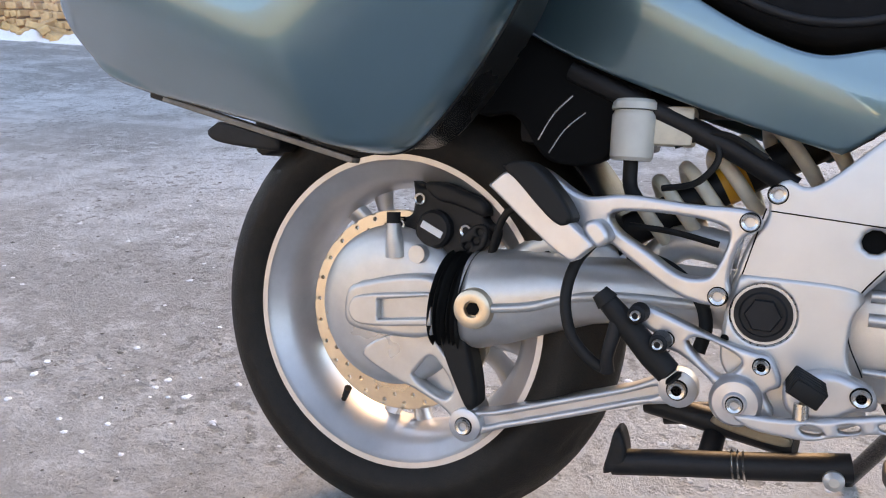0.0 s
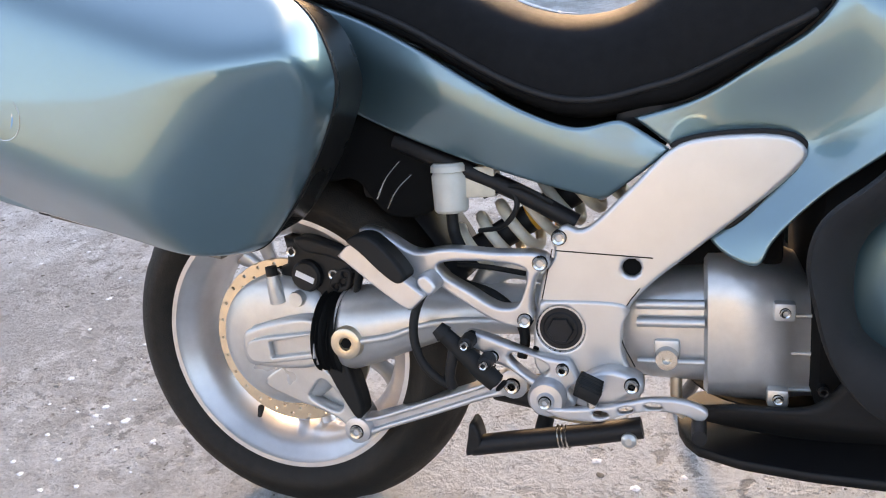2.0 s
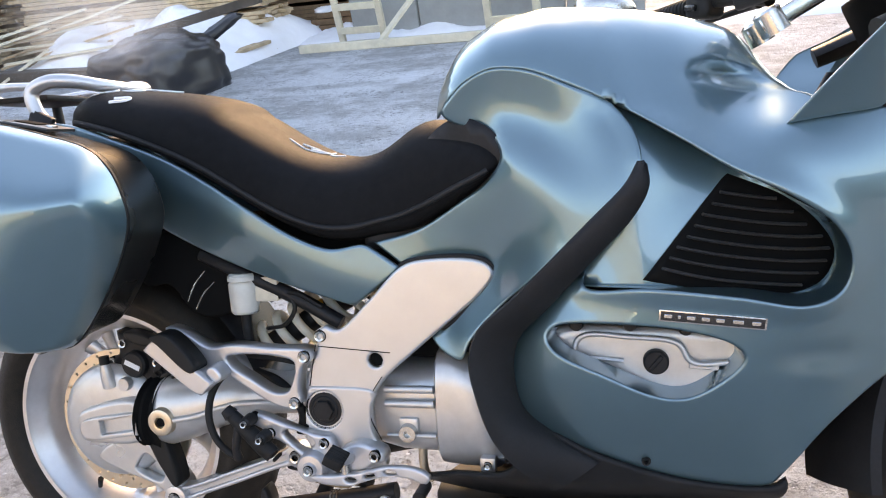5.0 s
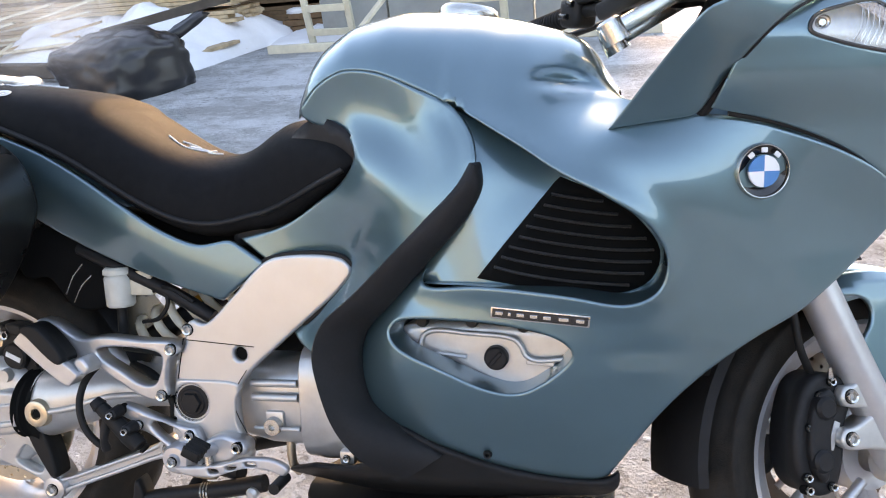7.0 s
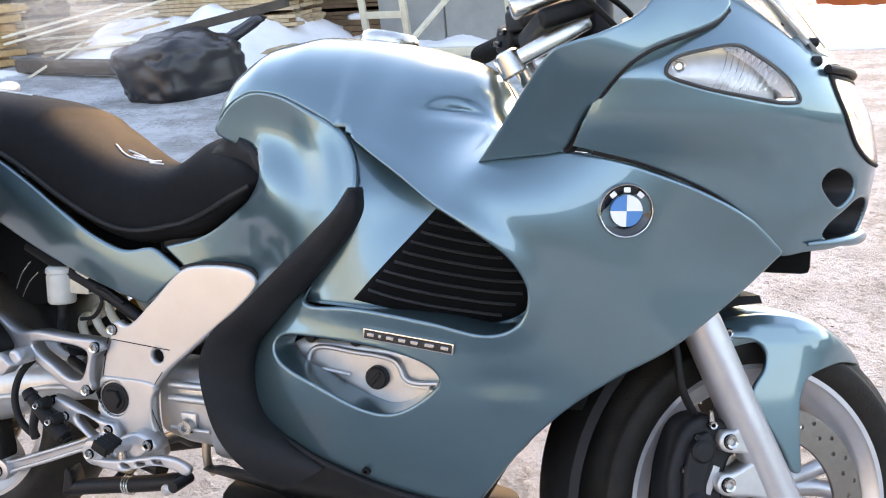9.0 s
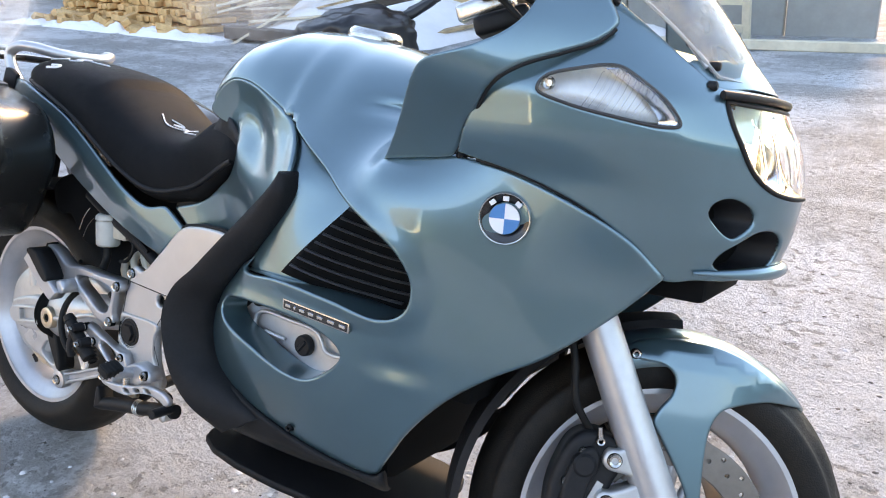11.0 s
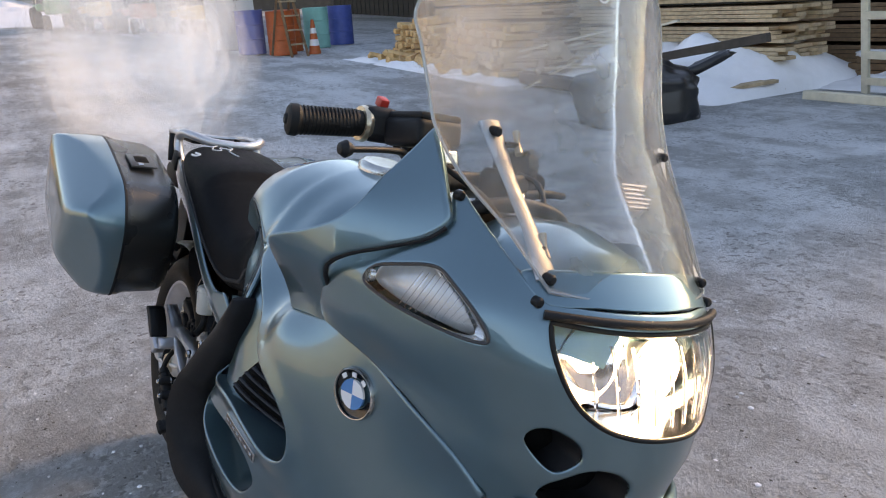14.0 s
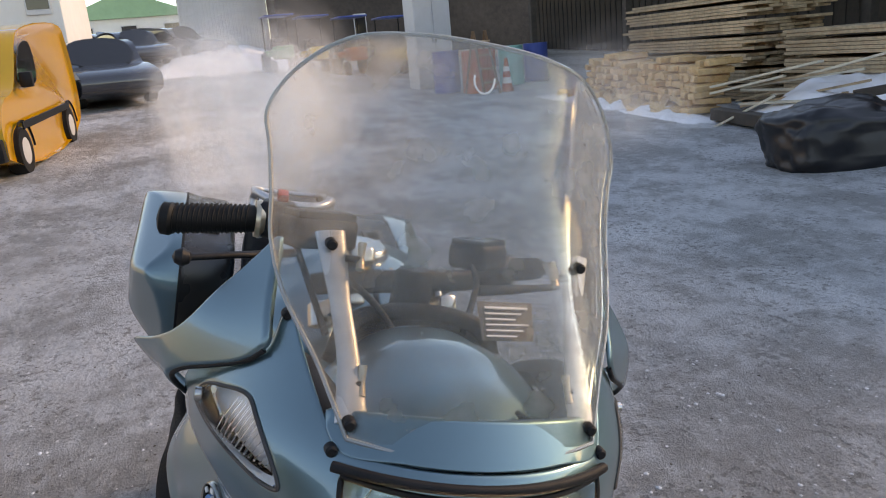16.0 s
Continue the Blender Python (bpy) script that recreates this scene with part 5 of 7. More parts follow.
for s in BOTH:
    leg = part("fork_leg", tube("fork_leg", [(1.577, -.094 * s, .268), (1.562, -.094 * s, .302), (1.541, -.094 * s, .348), (1.486, -.094 * s, .462), (1.437, -.094 * s, .565), (1.37, -.094 * s, .70)], [.022, .033, .031, .030, .030, .030], ALLOY, 24, 6), bike, "silver fork leg")
    steered(leg)
    part("axle_clamp", lathe("axle_clamp", [(.012, -.03), (.022, -.03), (.03, -.024), (.032, .02), (.012, .02)], CAST, (FC[0], -.092 * s, FC[2]), "y", 24), leg)
    part("axle_hole", lathe("axle_hole", [(0, 0), (.013, 0)], DARK, (FC[0], -.115 * s, FC[2]), "y", 16), leg)
    for z, x, k in ((.407, 1.467, .045), (.346, 1.463, .078)):
        part("caliper_lug", slab("caliper_lug", [(x - .016, z - .004), (x - .010, z + .014), (x + .006, z + .016), (x + .6 * k, z + .034), (x + k, z + .04), (x + k, z - .02), (x + .4 * k, z - .018), (x - .008, z - .014)], -.114 * s, -.085 * s, CAST, [], .004, .010), leg)
        bolt(x, -.116 * s, z, .010, leg)
    cl = part("front_caliper", slab("front_caliper", [(1.49, .45), (1.455, .462), (1.425, .45), (1.405, .41), (1.395, .36), (1.402, .31), (1.43, .285), (1.46, .29), (1.478, .33), (1.485, .38), (1.50, .42)], -.128 * s, -.08 * s, BLACK, [], .008, .012), bike, "black four-piston brake caliper")
    cl.matrix_basis = TURN_M @ Matrix.Translation((-.016, .030 * s, -.020))
    if s > 0:
        part("caliper_bridge", slab("caliper_bridge", [(1.452, .44), (1.43, .425), (1.415, .375), (1.418, .325), (1.437, .305), (1.447, .33), (1.452, .38), (1.465, .42)], -.139, -.12, BLACK, [], .005, .010), cl)
        for x, z in ((1.442, .413), (1.432, .338)):
            part("piston_boss", lathe("piston_boss", [(0, -.145), (.013, -.145), (.017, -.141), (.018, -.12)], BLACK, (x, 0, z), "y", 20), cl)
        part("bleed_nipple", tube("bleed_nipple", [(1.462, -.13, .452), (1.458, -.135, .470)], [.005, .003], BARE, 8, 1), cl)
    for x, z in ((1.462, .449), (1.44, .43), (1.42, .385), (1.41, .315), (1.41, .297), (1.452, .298)):
        bolt(x, -.132 * s if s > 0 else .13, z, .0065, cl)
    part("badge_bar", box("badge_bar", (.011, .002, .042), PLATE, (1.462, -.1285 * s, .37), .0006, 1, (0, 22, 0)), cl, "silver lettering bar")
    steered(part("brake_hose", tube("brake_hose", [(1.435, -.075 * s, .435), (1.405, -.09 * s, .48), (1.395, -.09 * s, .54), (1.38, -.08 * s, .60)], .006, RUBBER, 8, 5), bike))


# mudguard: an arched shell that ends in a point ahead, with cheeks round the fork
guard_wide = lambda x: .077 * (1 - np.clip((x - 1.59) / .186, 0, 1) ** 2.2) + .002
GUARD_Y, GUARD_D = (-1.0, -.97, -.8, -.5, -.2, 0), (-.030, -.012, .004, .014, .018, .019)


def guard_ring(a, r):
    ca, sa = math.cos(radians(a)), math.sin(radians(a))
    w = float(guard_wide(FC[0] + r * ca))
    out = [(FC[0] + (r + d * w / .07) * ca, y * w, FC[2] + (r + d * w / .07) * sa) for y, d in zip(GUARD_Y, GUARD_D)]
    return out + [(x, -y, z) for x, y, z in out[::-1][1:]]


rows_g = [np.array(guard_ring(a, .290 - .005 * min(1, (a - 45.5) / 20))) for a in np.linspace(45.5, 112, 34)]
V = np.vstack(rows_g)
n = len(rows_g[0])
F = [(i * n + k, (i + 1) * n + k, (i + 1) * n + k + 1, i * n + k + 1) for i in range(len(rows_g) - 1) for k in range(n - 1)]
mg = part("front_mudguard", sharpen(mesh_of("front_mudguard", V, F, PAINT), 70), bike, "blue-grey metallic front mudguard")
md = mg.modifiers.new("thick", "SOLIDIFY")
md.thickness = .004
steered(mg)
cheek = [(1.55, .590), (1.60, .588), (1.64, .577), (1.69, .555), (1.735, .527), (1.768, .506), (1.768, .506), (1.73, .511), (1.69, .514), (1.645, .505), (1.62, .494), (1.608, .475), (1.603, .45), (1.602, .416), (1.603, .382), (1.602, .352), (1.59, .352), (1.575, .38), (1.555, .413), (1.535, .443), (1.522, .465), (1.529, .485), (1.544, .508), (1.547, .527), (1.54, .541), (1.525, .550), (1.49, .553), (1.47, .56), (1.485, .578)]


def cheek_surface(q):
    d = np.hypot(q[:, 0] - FC[0], q[:, 1] - FC[2])
    ang = np.degrees(np.arctan2(q[:, 1] - FC[2], q[:, 0] - FC[0]))
    rim = .290 - .005 * np.clip((ang - 45.5) / 20, 0, 1)
    w = guard_wide(q[:, 0])
    k = np.interp((d - rim) * .07 / w, GUARD_D, [1.0, .97, .8, .5, .2, 0])
    return np.stack([q[:, 0], -w * (k + .02) - .0015, q[:, 1]], 1)


ck = shell("mudguard_cheek", cheek, cheek_surface, (0, 1, 0), PAINT, [], .004, .003, .010)
steered(part("mudguard_cheek", mirrored(ck), bike))
cko = steered(part("mudguard_cheek", ck, bike))
bolt(1.484, -.082, .560, .007, cko)
part("rear_guard", lathe("rear_guard", [(.322, -.075), (.335, -.068), (.342, -.03), (.344, 0), (.342, .03), (.335, .068), (.322, .075), (.33, .066), (.338, 0), (.33, -.066), (.322, -.075)], TRIM, (0, 0, 0), "y", 40, (92, 182)), bike, "matt black rear mudguard flap", TURN_M @ Matrix.Translation(FC) @ SMALL)
# three near-black boxes plug the gaps round the fork and stand for shade
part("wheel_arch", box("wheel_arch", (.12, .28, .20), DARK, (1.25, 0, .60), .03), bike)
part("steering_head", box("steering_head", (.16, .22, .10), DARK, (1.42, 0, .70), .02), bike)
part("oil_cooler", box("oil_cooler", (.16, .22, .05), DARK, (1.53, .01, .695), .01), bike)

# ---- headlamp, indicators ----
GLASS = bpy.data.materials.new("lamp_glass")
GLASS.use_nodes = True
gb = GLASS.node_tree.nodes["Principled BSDF"]
gb.inputs["Base Color"].default_value = (1, 1, 1, 1)
gb.inputs["Roughness"].default_value = 0.02
gb.inputs["Transmission Weight"].default_value = 1
gb.inputs["IOR"].default_value = 1.2
SCREEN = bpy.data.materials.new("clear_screen")
SCREEN.use_nodes = True
st = SCREEN.node_tree
gl, tr, mx = st.nodes.new("ShaderNodeBsdfGlossy"), st.nodes.new("ShaderNodeBsdfTransparent"), st.nodes.new("ShaderNodeMixShader")
gl.inputs["Roughness"].default_value = 0.03
tr.inputs["Color"].default_value = (.97, .975, .975, 1)
fz = st.nodes.new("ShaderNodeFresnel")
fz.inputs["IOR"].default_value = 1.22
st.links.new(fz.outputs[0], mx.inputs[0])
st.links.new(tr.outputs[0], mx.inputs[1])
st.links.new(gl.outputs[0], mx.inputs[2])
df, mx2, nz, rg = st.nodes.new("ShaderNodeBsdfTranslucent"), st.nodes.new("ShaderNodeMixShader"), st.nodes.new("ShaderNodeTexNoise"), st.nodes.new("ShaderNodeMapRange")
df.inputs["Color"].default_value = (.75, .74, .72, 1)
nz.inputs["Scale"].default_value, nz.inputs["Detail"].default_value = 7, 5
rg.inputs["From Min"].default_value, rg.inputs["From Max"].default_value, rg.inputs["To Min"].default_value, rg.inputs["To Max"].default_value = .3, .8, .10, .42
st.links.new(nz.outputs["Fac"], rg.inputs["Value"])
st.links.new(rg.outputs[0], mx2.inputs[0])
st.links.new(mx.outputs[0], mx2.inputs[1])
st.links.new(df.outputs[0], mx2.inputs[2])
st.links.new(mx2.outputs[0], st.nodes["Material Output"].inputs["Surface"])
CHROME = material("reflector", (.85, .85, .85), .12, 1.0)
BULB = material("lit_bulb", (1.0, .93, .80), .3, emit=420)
GLOWBOWL = material("bright_bowl", (.9, .88, .84), .38, 1.0)
SMOKE = material("frosted_lens", (.55, .56, .57), .25, trans=.35, coat=.5, bump=.5, bump_scale=120)
BLUEISH = material("pale_blue_ink", (.35, .50, .60), .5)
AMBER = material("indicator_backing", (.62, .61, .60), .35, .4, var=.2, scale=40)

hl = part("headlamp", shell("headlamp", lamp_hole, lambda q: nose(-.075)(q), (-1, 0, 0), CHROME, [], .003, 0, .015), bike, "lit clear-glass headlamp")
part("lamp_wall", skirt("lamp_wall", lamp_hole, lambda q: nose(-.004)(q), .07, CHROME, inward=(-1, 0, 0), draw=.05), hl)
lens = part("lamp_lens", shell("lamp_lens", [(a * .985, .875 + (z - .875) * .975) for a, z in lamp_hole], lambda q: nose(.002)(q), (-1, 0, 0), GLASS, [], .004, .002, .012), hl, "clear headlamp glass")
lens.visible_shadow = False
part("lamp_seal", tube("lamp_seal", nose(.0)(spline(lamp_hole, 6)), .0032, RUBBER, 8, 1, closed=True), hl)
for y, z, r in ((-.066, .884, .033), (.050, .866, .030)):
    part("lamp_bowl", lathe("lamp_bowl", [(.006, -.035), (r * .7, -.02), (r * 1.5, .01), (r * 1.55, .014)], GLOWBOWL, (1.60, y, z), "x", 28), hl)
    part("lamp_bulb", lathe("lamp_bulb", [(0, .034), (.012, .031), (.017, .018), (.012, 0), (0, 0)], BULB, (1.588, y, z), "x", 16), hl, "glowing headlamp bulb")
for k in range(9):
    y = -.10 + .025 * k
    part("lens_flute", tube("lens_flute", [tuple(nose(-.004)(np.array([[math.asin(max(-.9, min(.9, y / .28))) * ARC, z]]))[0]) for z in (.832 + .3 * y * y, .86, .89, .915)], .0022, GLASS, 6, 3), hl)
brow = [tuple(p) for p in nose(.006)(np.stack([np.linspace(-.53, .53, 30) * ARC, np.full(30, .940)], 1))]
part("lamp_brow", tube("lamp_brow", brow, .0055, TRIM, 8, 1), bike, "black trim above the headlamp")
part("screen_base", shell("screen_base", arcs([(-.53, .95), (-.3, .951), (0, .951), (.3, .951), (.53, .95), (.60, .975), (.40, .985), (0, .99), (-.40, .985), (-.60, .975)]), nose(.0), (-1, 0, 0), PAINT, [], .004, .002, .014), bike)

for s in BOTH:
    hole = arcs(blinker if s > 0 else flip(blinker))
    c = np.mean(hole, axis=0)
    ind = part("indicator", shell("indicator", hole, nose(-.022), (-1, 0, 0), AMBER, [], .003, 0, .02), bike, "clear triangular indicator lamp")
    part("indicator_wall", skirt("indicator_wall", hole, nose(-.002), .024, CHROME, inward=(-1, 0, 0), draw=.02), ind)
    il = part("indicator_lens", shell("indicator_lens", [tuple(c + (np.array(p) - c) * .975) for p in hole], nose(.002), (-1, 0, 0), GLASS, [], .003, .002, .012), ind, "clear indicator lens")
    il.visible_shadow = False
    part("indicator_seal", tube("indicator_seal", nose(.0)(spline(hole, 6)), .0024, RAILGREY, 6, 1, closed=True), ind)
    p = nose(.004)(np.array([[-1.19 * s * ARC, .936]]))[0]
    part("indicator_screw", lathe("indicator_screw", [(0, .002), (.004, .002), (.006, .004), (.008, .003), (.008, -.004)], BARE, tuple(p), "y", 14), ind)
    for k in range(14):
        a0 = -1.08 + .026 * k
        zz0, zz1 = .908 + .0015 * k * .2, .955 - max(0, k - 6) * .0042
        pts = nose(-.003)(np.array([[a0 * s * ARC, zz0], [(a0 + .05) * s * ARC, (zz0 + zz1) / 2], [(a0 + .09) * s * ARC, zz1]]))
        part("lens_rib", tube("lens_rib", [tuple(v) for v in pts], .0013, GLASS, 5, 2), ind)

# ---- windscreen with its brackets ----
SCR_Z = [.90, .93, .96, 1.05, 1.12, 1.2, 1.33, 1.42]
SCR_X = [1.672, 1.655, 1.635, 1.57, 1.515, 1.48, 1.45, 1.44]


def screen(off=0.0):
    zs = np.linspace(.88, 1.44, 113)
    v = np.interp(zs, SCR_Z, SCR_X)
    for _ in range(6):
        v = np.convolve(np.pad(v, 3, mode="edge"), np.ones(7) / 7, "valid")
    return lambda q: np.stack([np.interp(q[:, 1], zs, v) - 1.9 * q[:, 0] ** 2 + off, q[:, 0], q[:, 1]], 1)


s_half = [(0, .957), (-.07, .958), (-.132, .962), (-.132, .962), (-.160, 1.018), (-.193, 1.07), (-.208, 1.12), (-.210, 1.16), (-.216, 1.215), (-.222, 1.25), (-.208, 1.285), (-.178, 1.320), (-.14, 1.345), (-.08, 1.357), (0, 1.360)]
s_edge = s_half + [(-y, z) for y, z in s_half[::-1][1:-1]]
rows_s = []
so = spline(s_half, 10, False)
for z in 1.3598 - .4018 * (1 - np.linspace(0, 1, 90)) ** 1.6:
    w = float(np.interp(z, so[:, 1], -so[:, 0]))
    rows_s.append(screen()(np.stack([np.linspace(-w, w, 49), np.full(49, z)], 1)))
F = [(i * 49 + k, i * 49 + k + 1, (i + 1) * 49 + k + 1, (i + 1) * 49 + k) for i in range(89) for k in range(48)]
ws = part("windscreen", mesh_of("windscreen", np.vstack(rows_s), F, SCREEN), bike, "clear tall windscreen with grime")
md = ws.modifiers.new("thick", "SOLIDIFY")
md.thickness = .004
ws.visible_shadow = False
part("screen_rim", tube("screen_rim", screen(-.002)(spline(s_edge, 6)), .0024, material("screen_edge", (.62, .65, .64), .2, trans=.6), 6, 1, closed=True), ws)
for s in BOTH:
    sc = lambda y, z, o: tuple(screen(o)(np.array([[y * s, z]]))[0])
    br = part("screen_bracket", tube("screen_bracket", [sc(-.126, .972, -.012), sc(-.128, 1.02, -.018), sc(-.136, 1.07, -.018), sc(-.148, 1.135, -.012)], [.017, .012, .011, .017], PLATE, 14, 5, flat=.3), bike, "satin silver windscreen bracket")
    for y, z in ((-.130, .975), (-.148, 1.125)):
        part("bracket_screw", lathe("bracket_screw", [(0, .004), (.004, .004), (.006, .002), (.0065, -.01)], BLACK, sc(y, z, .003), "x", 14), br)
    for z in (1.005, 1.115):
        part("bracket_pin", tube("bracket_pin", [sc(-.116, z - .013, -.02), sc(-.115, z, -.021), sc(-.114, z + .013, -.02)], [.005, .0035, .005], BRASS, 10, 3), br)
        part("pin_arm", tube("pin_arm", [sc(-.132, z - .004, -.016), sc(-.116, z - .003, -.020)], .004, BLACK, 8, 1), br)
    for a, z in ((-.874, 1.045), (-.548, .950)):
        part("fairing_screw", lathe("fairing_screw", [(0, .005), (.004, .005), (.006, .003), (.0065, -.006)], BLACK, tuple(nose(.002)(np.array([[a * s * ARC, z]]))[0]), "x", 14), bike)
# sticker on the screen
stk = [tuple(v) for v in screen(-.006)(np.array([(.005, 1.055), (.067, 1.055), (.070, 1.090), (.002, 1.090)]))]
st_me = mesh_of("screen_sticker", stk + [(x - .0006, y, z) for x, y, z in stk], [(0, 1, 2, 3), (7, 6, 5, 4), (0, 4, 5, 1), (1, 5, 6, 2), (2, 6, 7, 3), (3, 7, 4, 0)], material("grey_sticker", (.15, .155, .15), .5), False)
stk_o = part("screen_sticker", st_me, ws, "grey warning sticker with white print bars")
for k in range(6):
    a, b = (.010, 1.085 - .005 * k), (.062 - .008 * (k % 3), 1.085 - .005 * k)
    l = [tuple(v) for v in screen(-.0045)(np.array([a, b]))]
    part("sticker_bar", tube("sticker_bar", [l[0], l[1]], .0011 if k else .0016, WHITE, 4, 1), stk_o)
lg = [(.0 + .012 * math.cos(t), 1.322 + .016 * math.sin(t)) for t in np.linspace(math.pi * .05, -math.pi * 1.05, 12)]
part("screen_emboss", tube("screen_emboss", screen(.001)(np.array(lg)), .0012, WHITE, 5, 1), ws)

# ---- cockpit ----
ck_z = lambda x: np.interp(x, [1.30, 1.38, 1.46, 1.54, 1.60, 1.64], [.985, 1.015, 1.02, 1.0, .975, .955])
rows_c = []
for x in np.linspace(1.36, 1.635, 18):
    w = float(np.interp(x, [1.36, 1.45, 1.55, 1.60, 1.635], [.125, .145, .148, .132, .065]))
    zt = float(ck_z(x))
    t = np.linspace(-1, 1, 25)
    rows_c.append(np.stack([np.full(25, x), w * t, zt - .075 * np.abs(t) ** 2.4], 1))
V = np.vstack(rows_c)
F = [(i * 25 + k, i * 25 + k + 1, (i + 1) * 25 + k + 1, (i + 1) * 25 + k) for i in range(17) for k in range(24)]
ch = part("instrument_hood", sharpen(mesh_of("instrument_hood", V, F, PAINT), 70), bike, "blue-grey metallic instrument hood")
part("hood_brow", tube("hood_brow", [(1.36, -.11, .955), (1.355, -.09, 1.005), (1.352, -.04, 1.022), (1.352, .04, 1.022), (1.355, .09, 1.005), (1.36, .11, .955)], .012, BLACK, 8, 5), ch)
part("hood_vent", tube("hood_vent", [(1.575, .05, .985), (1.60, .07, .972), (1.605, .095, .962)], [.003, .009, .004], DARK, 8, 4), ch)
part("hood_line", tube("hood_line", [(1.56, -.09, .972), (1.60, -.04, .974), (1.612, .02, .970), (1.59, .08, .972)], .0022, BLACK, 6, 6), ch)
part("instrument_panel", box("instrument_panel", (.02, .20, .09), DARK, (1.345, 0, .965), .01, 2, (0, -25, 0)), bike)
for s in BOTH:
    lf = part("inner_cowl", tube("inner_cowl", [(1.30, -.19 * s, .93), (1.42, -.175 * s, .97), (1.50, -.15 * s, .965), (1.58, -.125 * s, .95)], [.03, .035, .03, .02], BLACK, 10, 5, flat=.6), bike)

# handlebar: clip-on bars turned with the fork
BAR = BAR_M
inv = BAR_M.inverted()


def on_bar(p):
    """A place on the bike in the frame of the straight-ahead fork."""
    return tuple(inv @ Vector(p))


hb = part("handlebar", tube("handlebar", [(1.235, -.10, 1.075), (1.232, -.15, 1.10), (1.238, -.20, 1.107), (1.252, -.25, 1.103), (1.266, -.315, 1.099)], .0115, BLACK, 12, 4), bike, "black handlebar with ribbed grips")
grip_pts = [(1.244, -.212, 1.106), (1.255, -.262, 1.102), (1.266, -.318, 1.099)]
gp = part("grip", tube("grip", grip_pts, [.018, .0175, .018], RUBBER, 16, 4), hb, "ribbed black rubber grip")
for k in range(16):
    f = .08 + .84 * k / 15
    c = np.array(grip_pts[0]) + (np.array(grip_pts[2]) - np.array(grip_pts[0])) * f
    part("grip_rib", lathe("grip_rib", [(.0165, -.0016), (.0198, -.0008), (.0198, .0008), (.0165, .0016)], RUBBER, (0, 0, 0), "y", 18), gp, "", Matrix.Translation(c) @ pose(0, 0, 0, 0, 0, -12))
part("grip_end", lathe("grip_end", [(0, -.008), (.006, -.008), (.008, -.005), (.016, -.005), (.0205, -.002), (.021, .008), (.018, .012)], RUBBER, (0, 0, 0), "y", 20), gp, "", Matrix.Translation((1.268, -.322, 1.099)) @ pose(0, 0, 0, 0, 0, -12))
sw = part("switch_unit", box("switch_unit", (.052, .05, .05), BLACK, (1.24, -.182, 1.108), .014, 3, (0, 0, -10)), hb, "black switch unit")
part("switch_collar", lathe("switch_collar", [(.014, -.006), (.024, -.006), (.026, 0), (.024, .006), (.014, .006)], BRASS, (1.242, -.205, 1.106), "y", 20), sw)
part("kill_switch", box("kill_switch", (.018, .014, .014), material("red_plastic", (.55, .03, .02), .4), (1.24, -.178, 1.139), .003, 2, (0, 20, 0)), sw, "red switch")
lv = part("brake_lever", tube("brake_lever", [(1.295, -.165, 1.075), (1.33, -.19, 1.079), (1.36, -.235, 1.080), (1.383, -.292, 1.077)], [.008, .007, .006, .006], BLACK, 10, 5, flat=.7), hb, "black brake lever with ball end")
part("lever_ball", lathe("lever_ball", [(0, -.011), (.007, -.008), (.011, 0), (.007, .008), (0, .011)], BLACK, (1.384, -.296, 1.077), "y", 14), lv)
fb = part("fluid_box", box("fluid_box", (.075, .085, .040), BLACK, (1.29, -.135, 1.105), .010, 3, (0, -6, 12)), hb, "black brake fluid box")
part("fluid_lid", box("fluid_lid", (.068, .078, .010), BLACK, (1.29, -.135, 1.128), .005, 2, (0, -6, 12)), fb)
part("bar_clamp", box("bar_clamp", (.09, .04, .028), BARE, (1.225, -.075, 1.06), .008, 3, (0, -20, 14)), hb, "bare metal bar clamp")
part("top_yoke", box("top_yoke", (.085, .24, .03), BLACK, (1.235, -.005, 1.035), .01, 3, (0, -18, 20)), hb)
part("handlebar_left", tube("handlebar_left", [(1.21, .06, 1.02), (1.17, .12, 1.035), (1.125, .19, 1.042), (1.03, .305, 1.034)], .0125, BLACK, 12, 4), hb)
left_grip = part("grip", tube("grip", [(1.098, .222, 1.040), (1.020, .317, 1.033)], .0180, RUBBER, 14, 1), hb, "ribbed black rubber grip")
for k in range(12):
    f = .06 + .86 * k / 11
    part("grip_rib", lathe("grip_rib", [(.0165, -.0016), (.0198, -.0008), (.0198, .0008), (.0165, .0016)], RUBBER, (0, 0, 0), "y", 16), left_grip, "", Matrix.Translation((1.098 - .078 * f, .222 + .095 * f, 1.040 - .007 * f)) @ pose(0, 0, 0, 0, 0, 39))
lsw = part("switch_unit", box("switch_unit", (.05, .06, .055), BLACK, (0, 0, 0), .016, 3), hb, "black switch unit", pose(1.122, .192, 1.042, 8, 0, 39))
part("switch_button", box("switch_button", (.02, .018, .012), GLOSSBLACK, (-.022, -.012, .014), .004, 2), lsw)
part("switch_button", box("switch_button", (.014, .026, .012), GLOSSBLACK, (-.026, .006, -.008), .004, 2), lsw)
part("clutch_lever", tube("clutch_lever", [(1.205, .135, 1.025), (1.20, .19, 1.030), (1.16, .25, 1.026), (1.10, .32, 1.02)], [.009, .008, .006, .007], BLACK, 8, 4), hb, "black clutch lever")
lfb = part("fluid_box", box("fluid_box", (.068, .075, .040), BLACK, (0, 0, 0), .012, 3), hb, "black clutch fluid box", pose(1.165, .140, 1.072, 0, -6, 39))
part("fluid_lid", box("fluid_lid", (.060, .067, .010), GLOSSBLACK, (0, 0, .022), .005, 2), lfb)
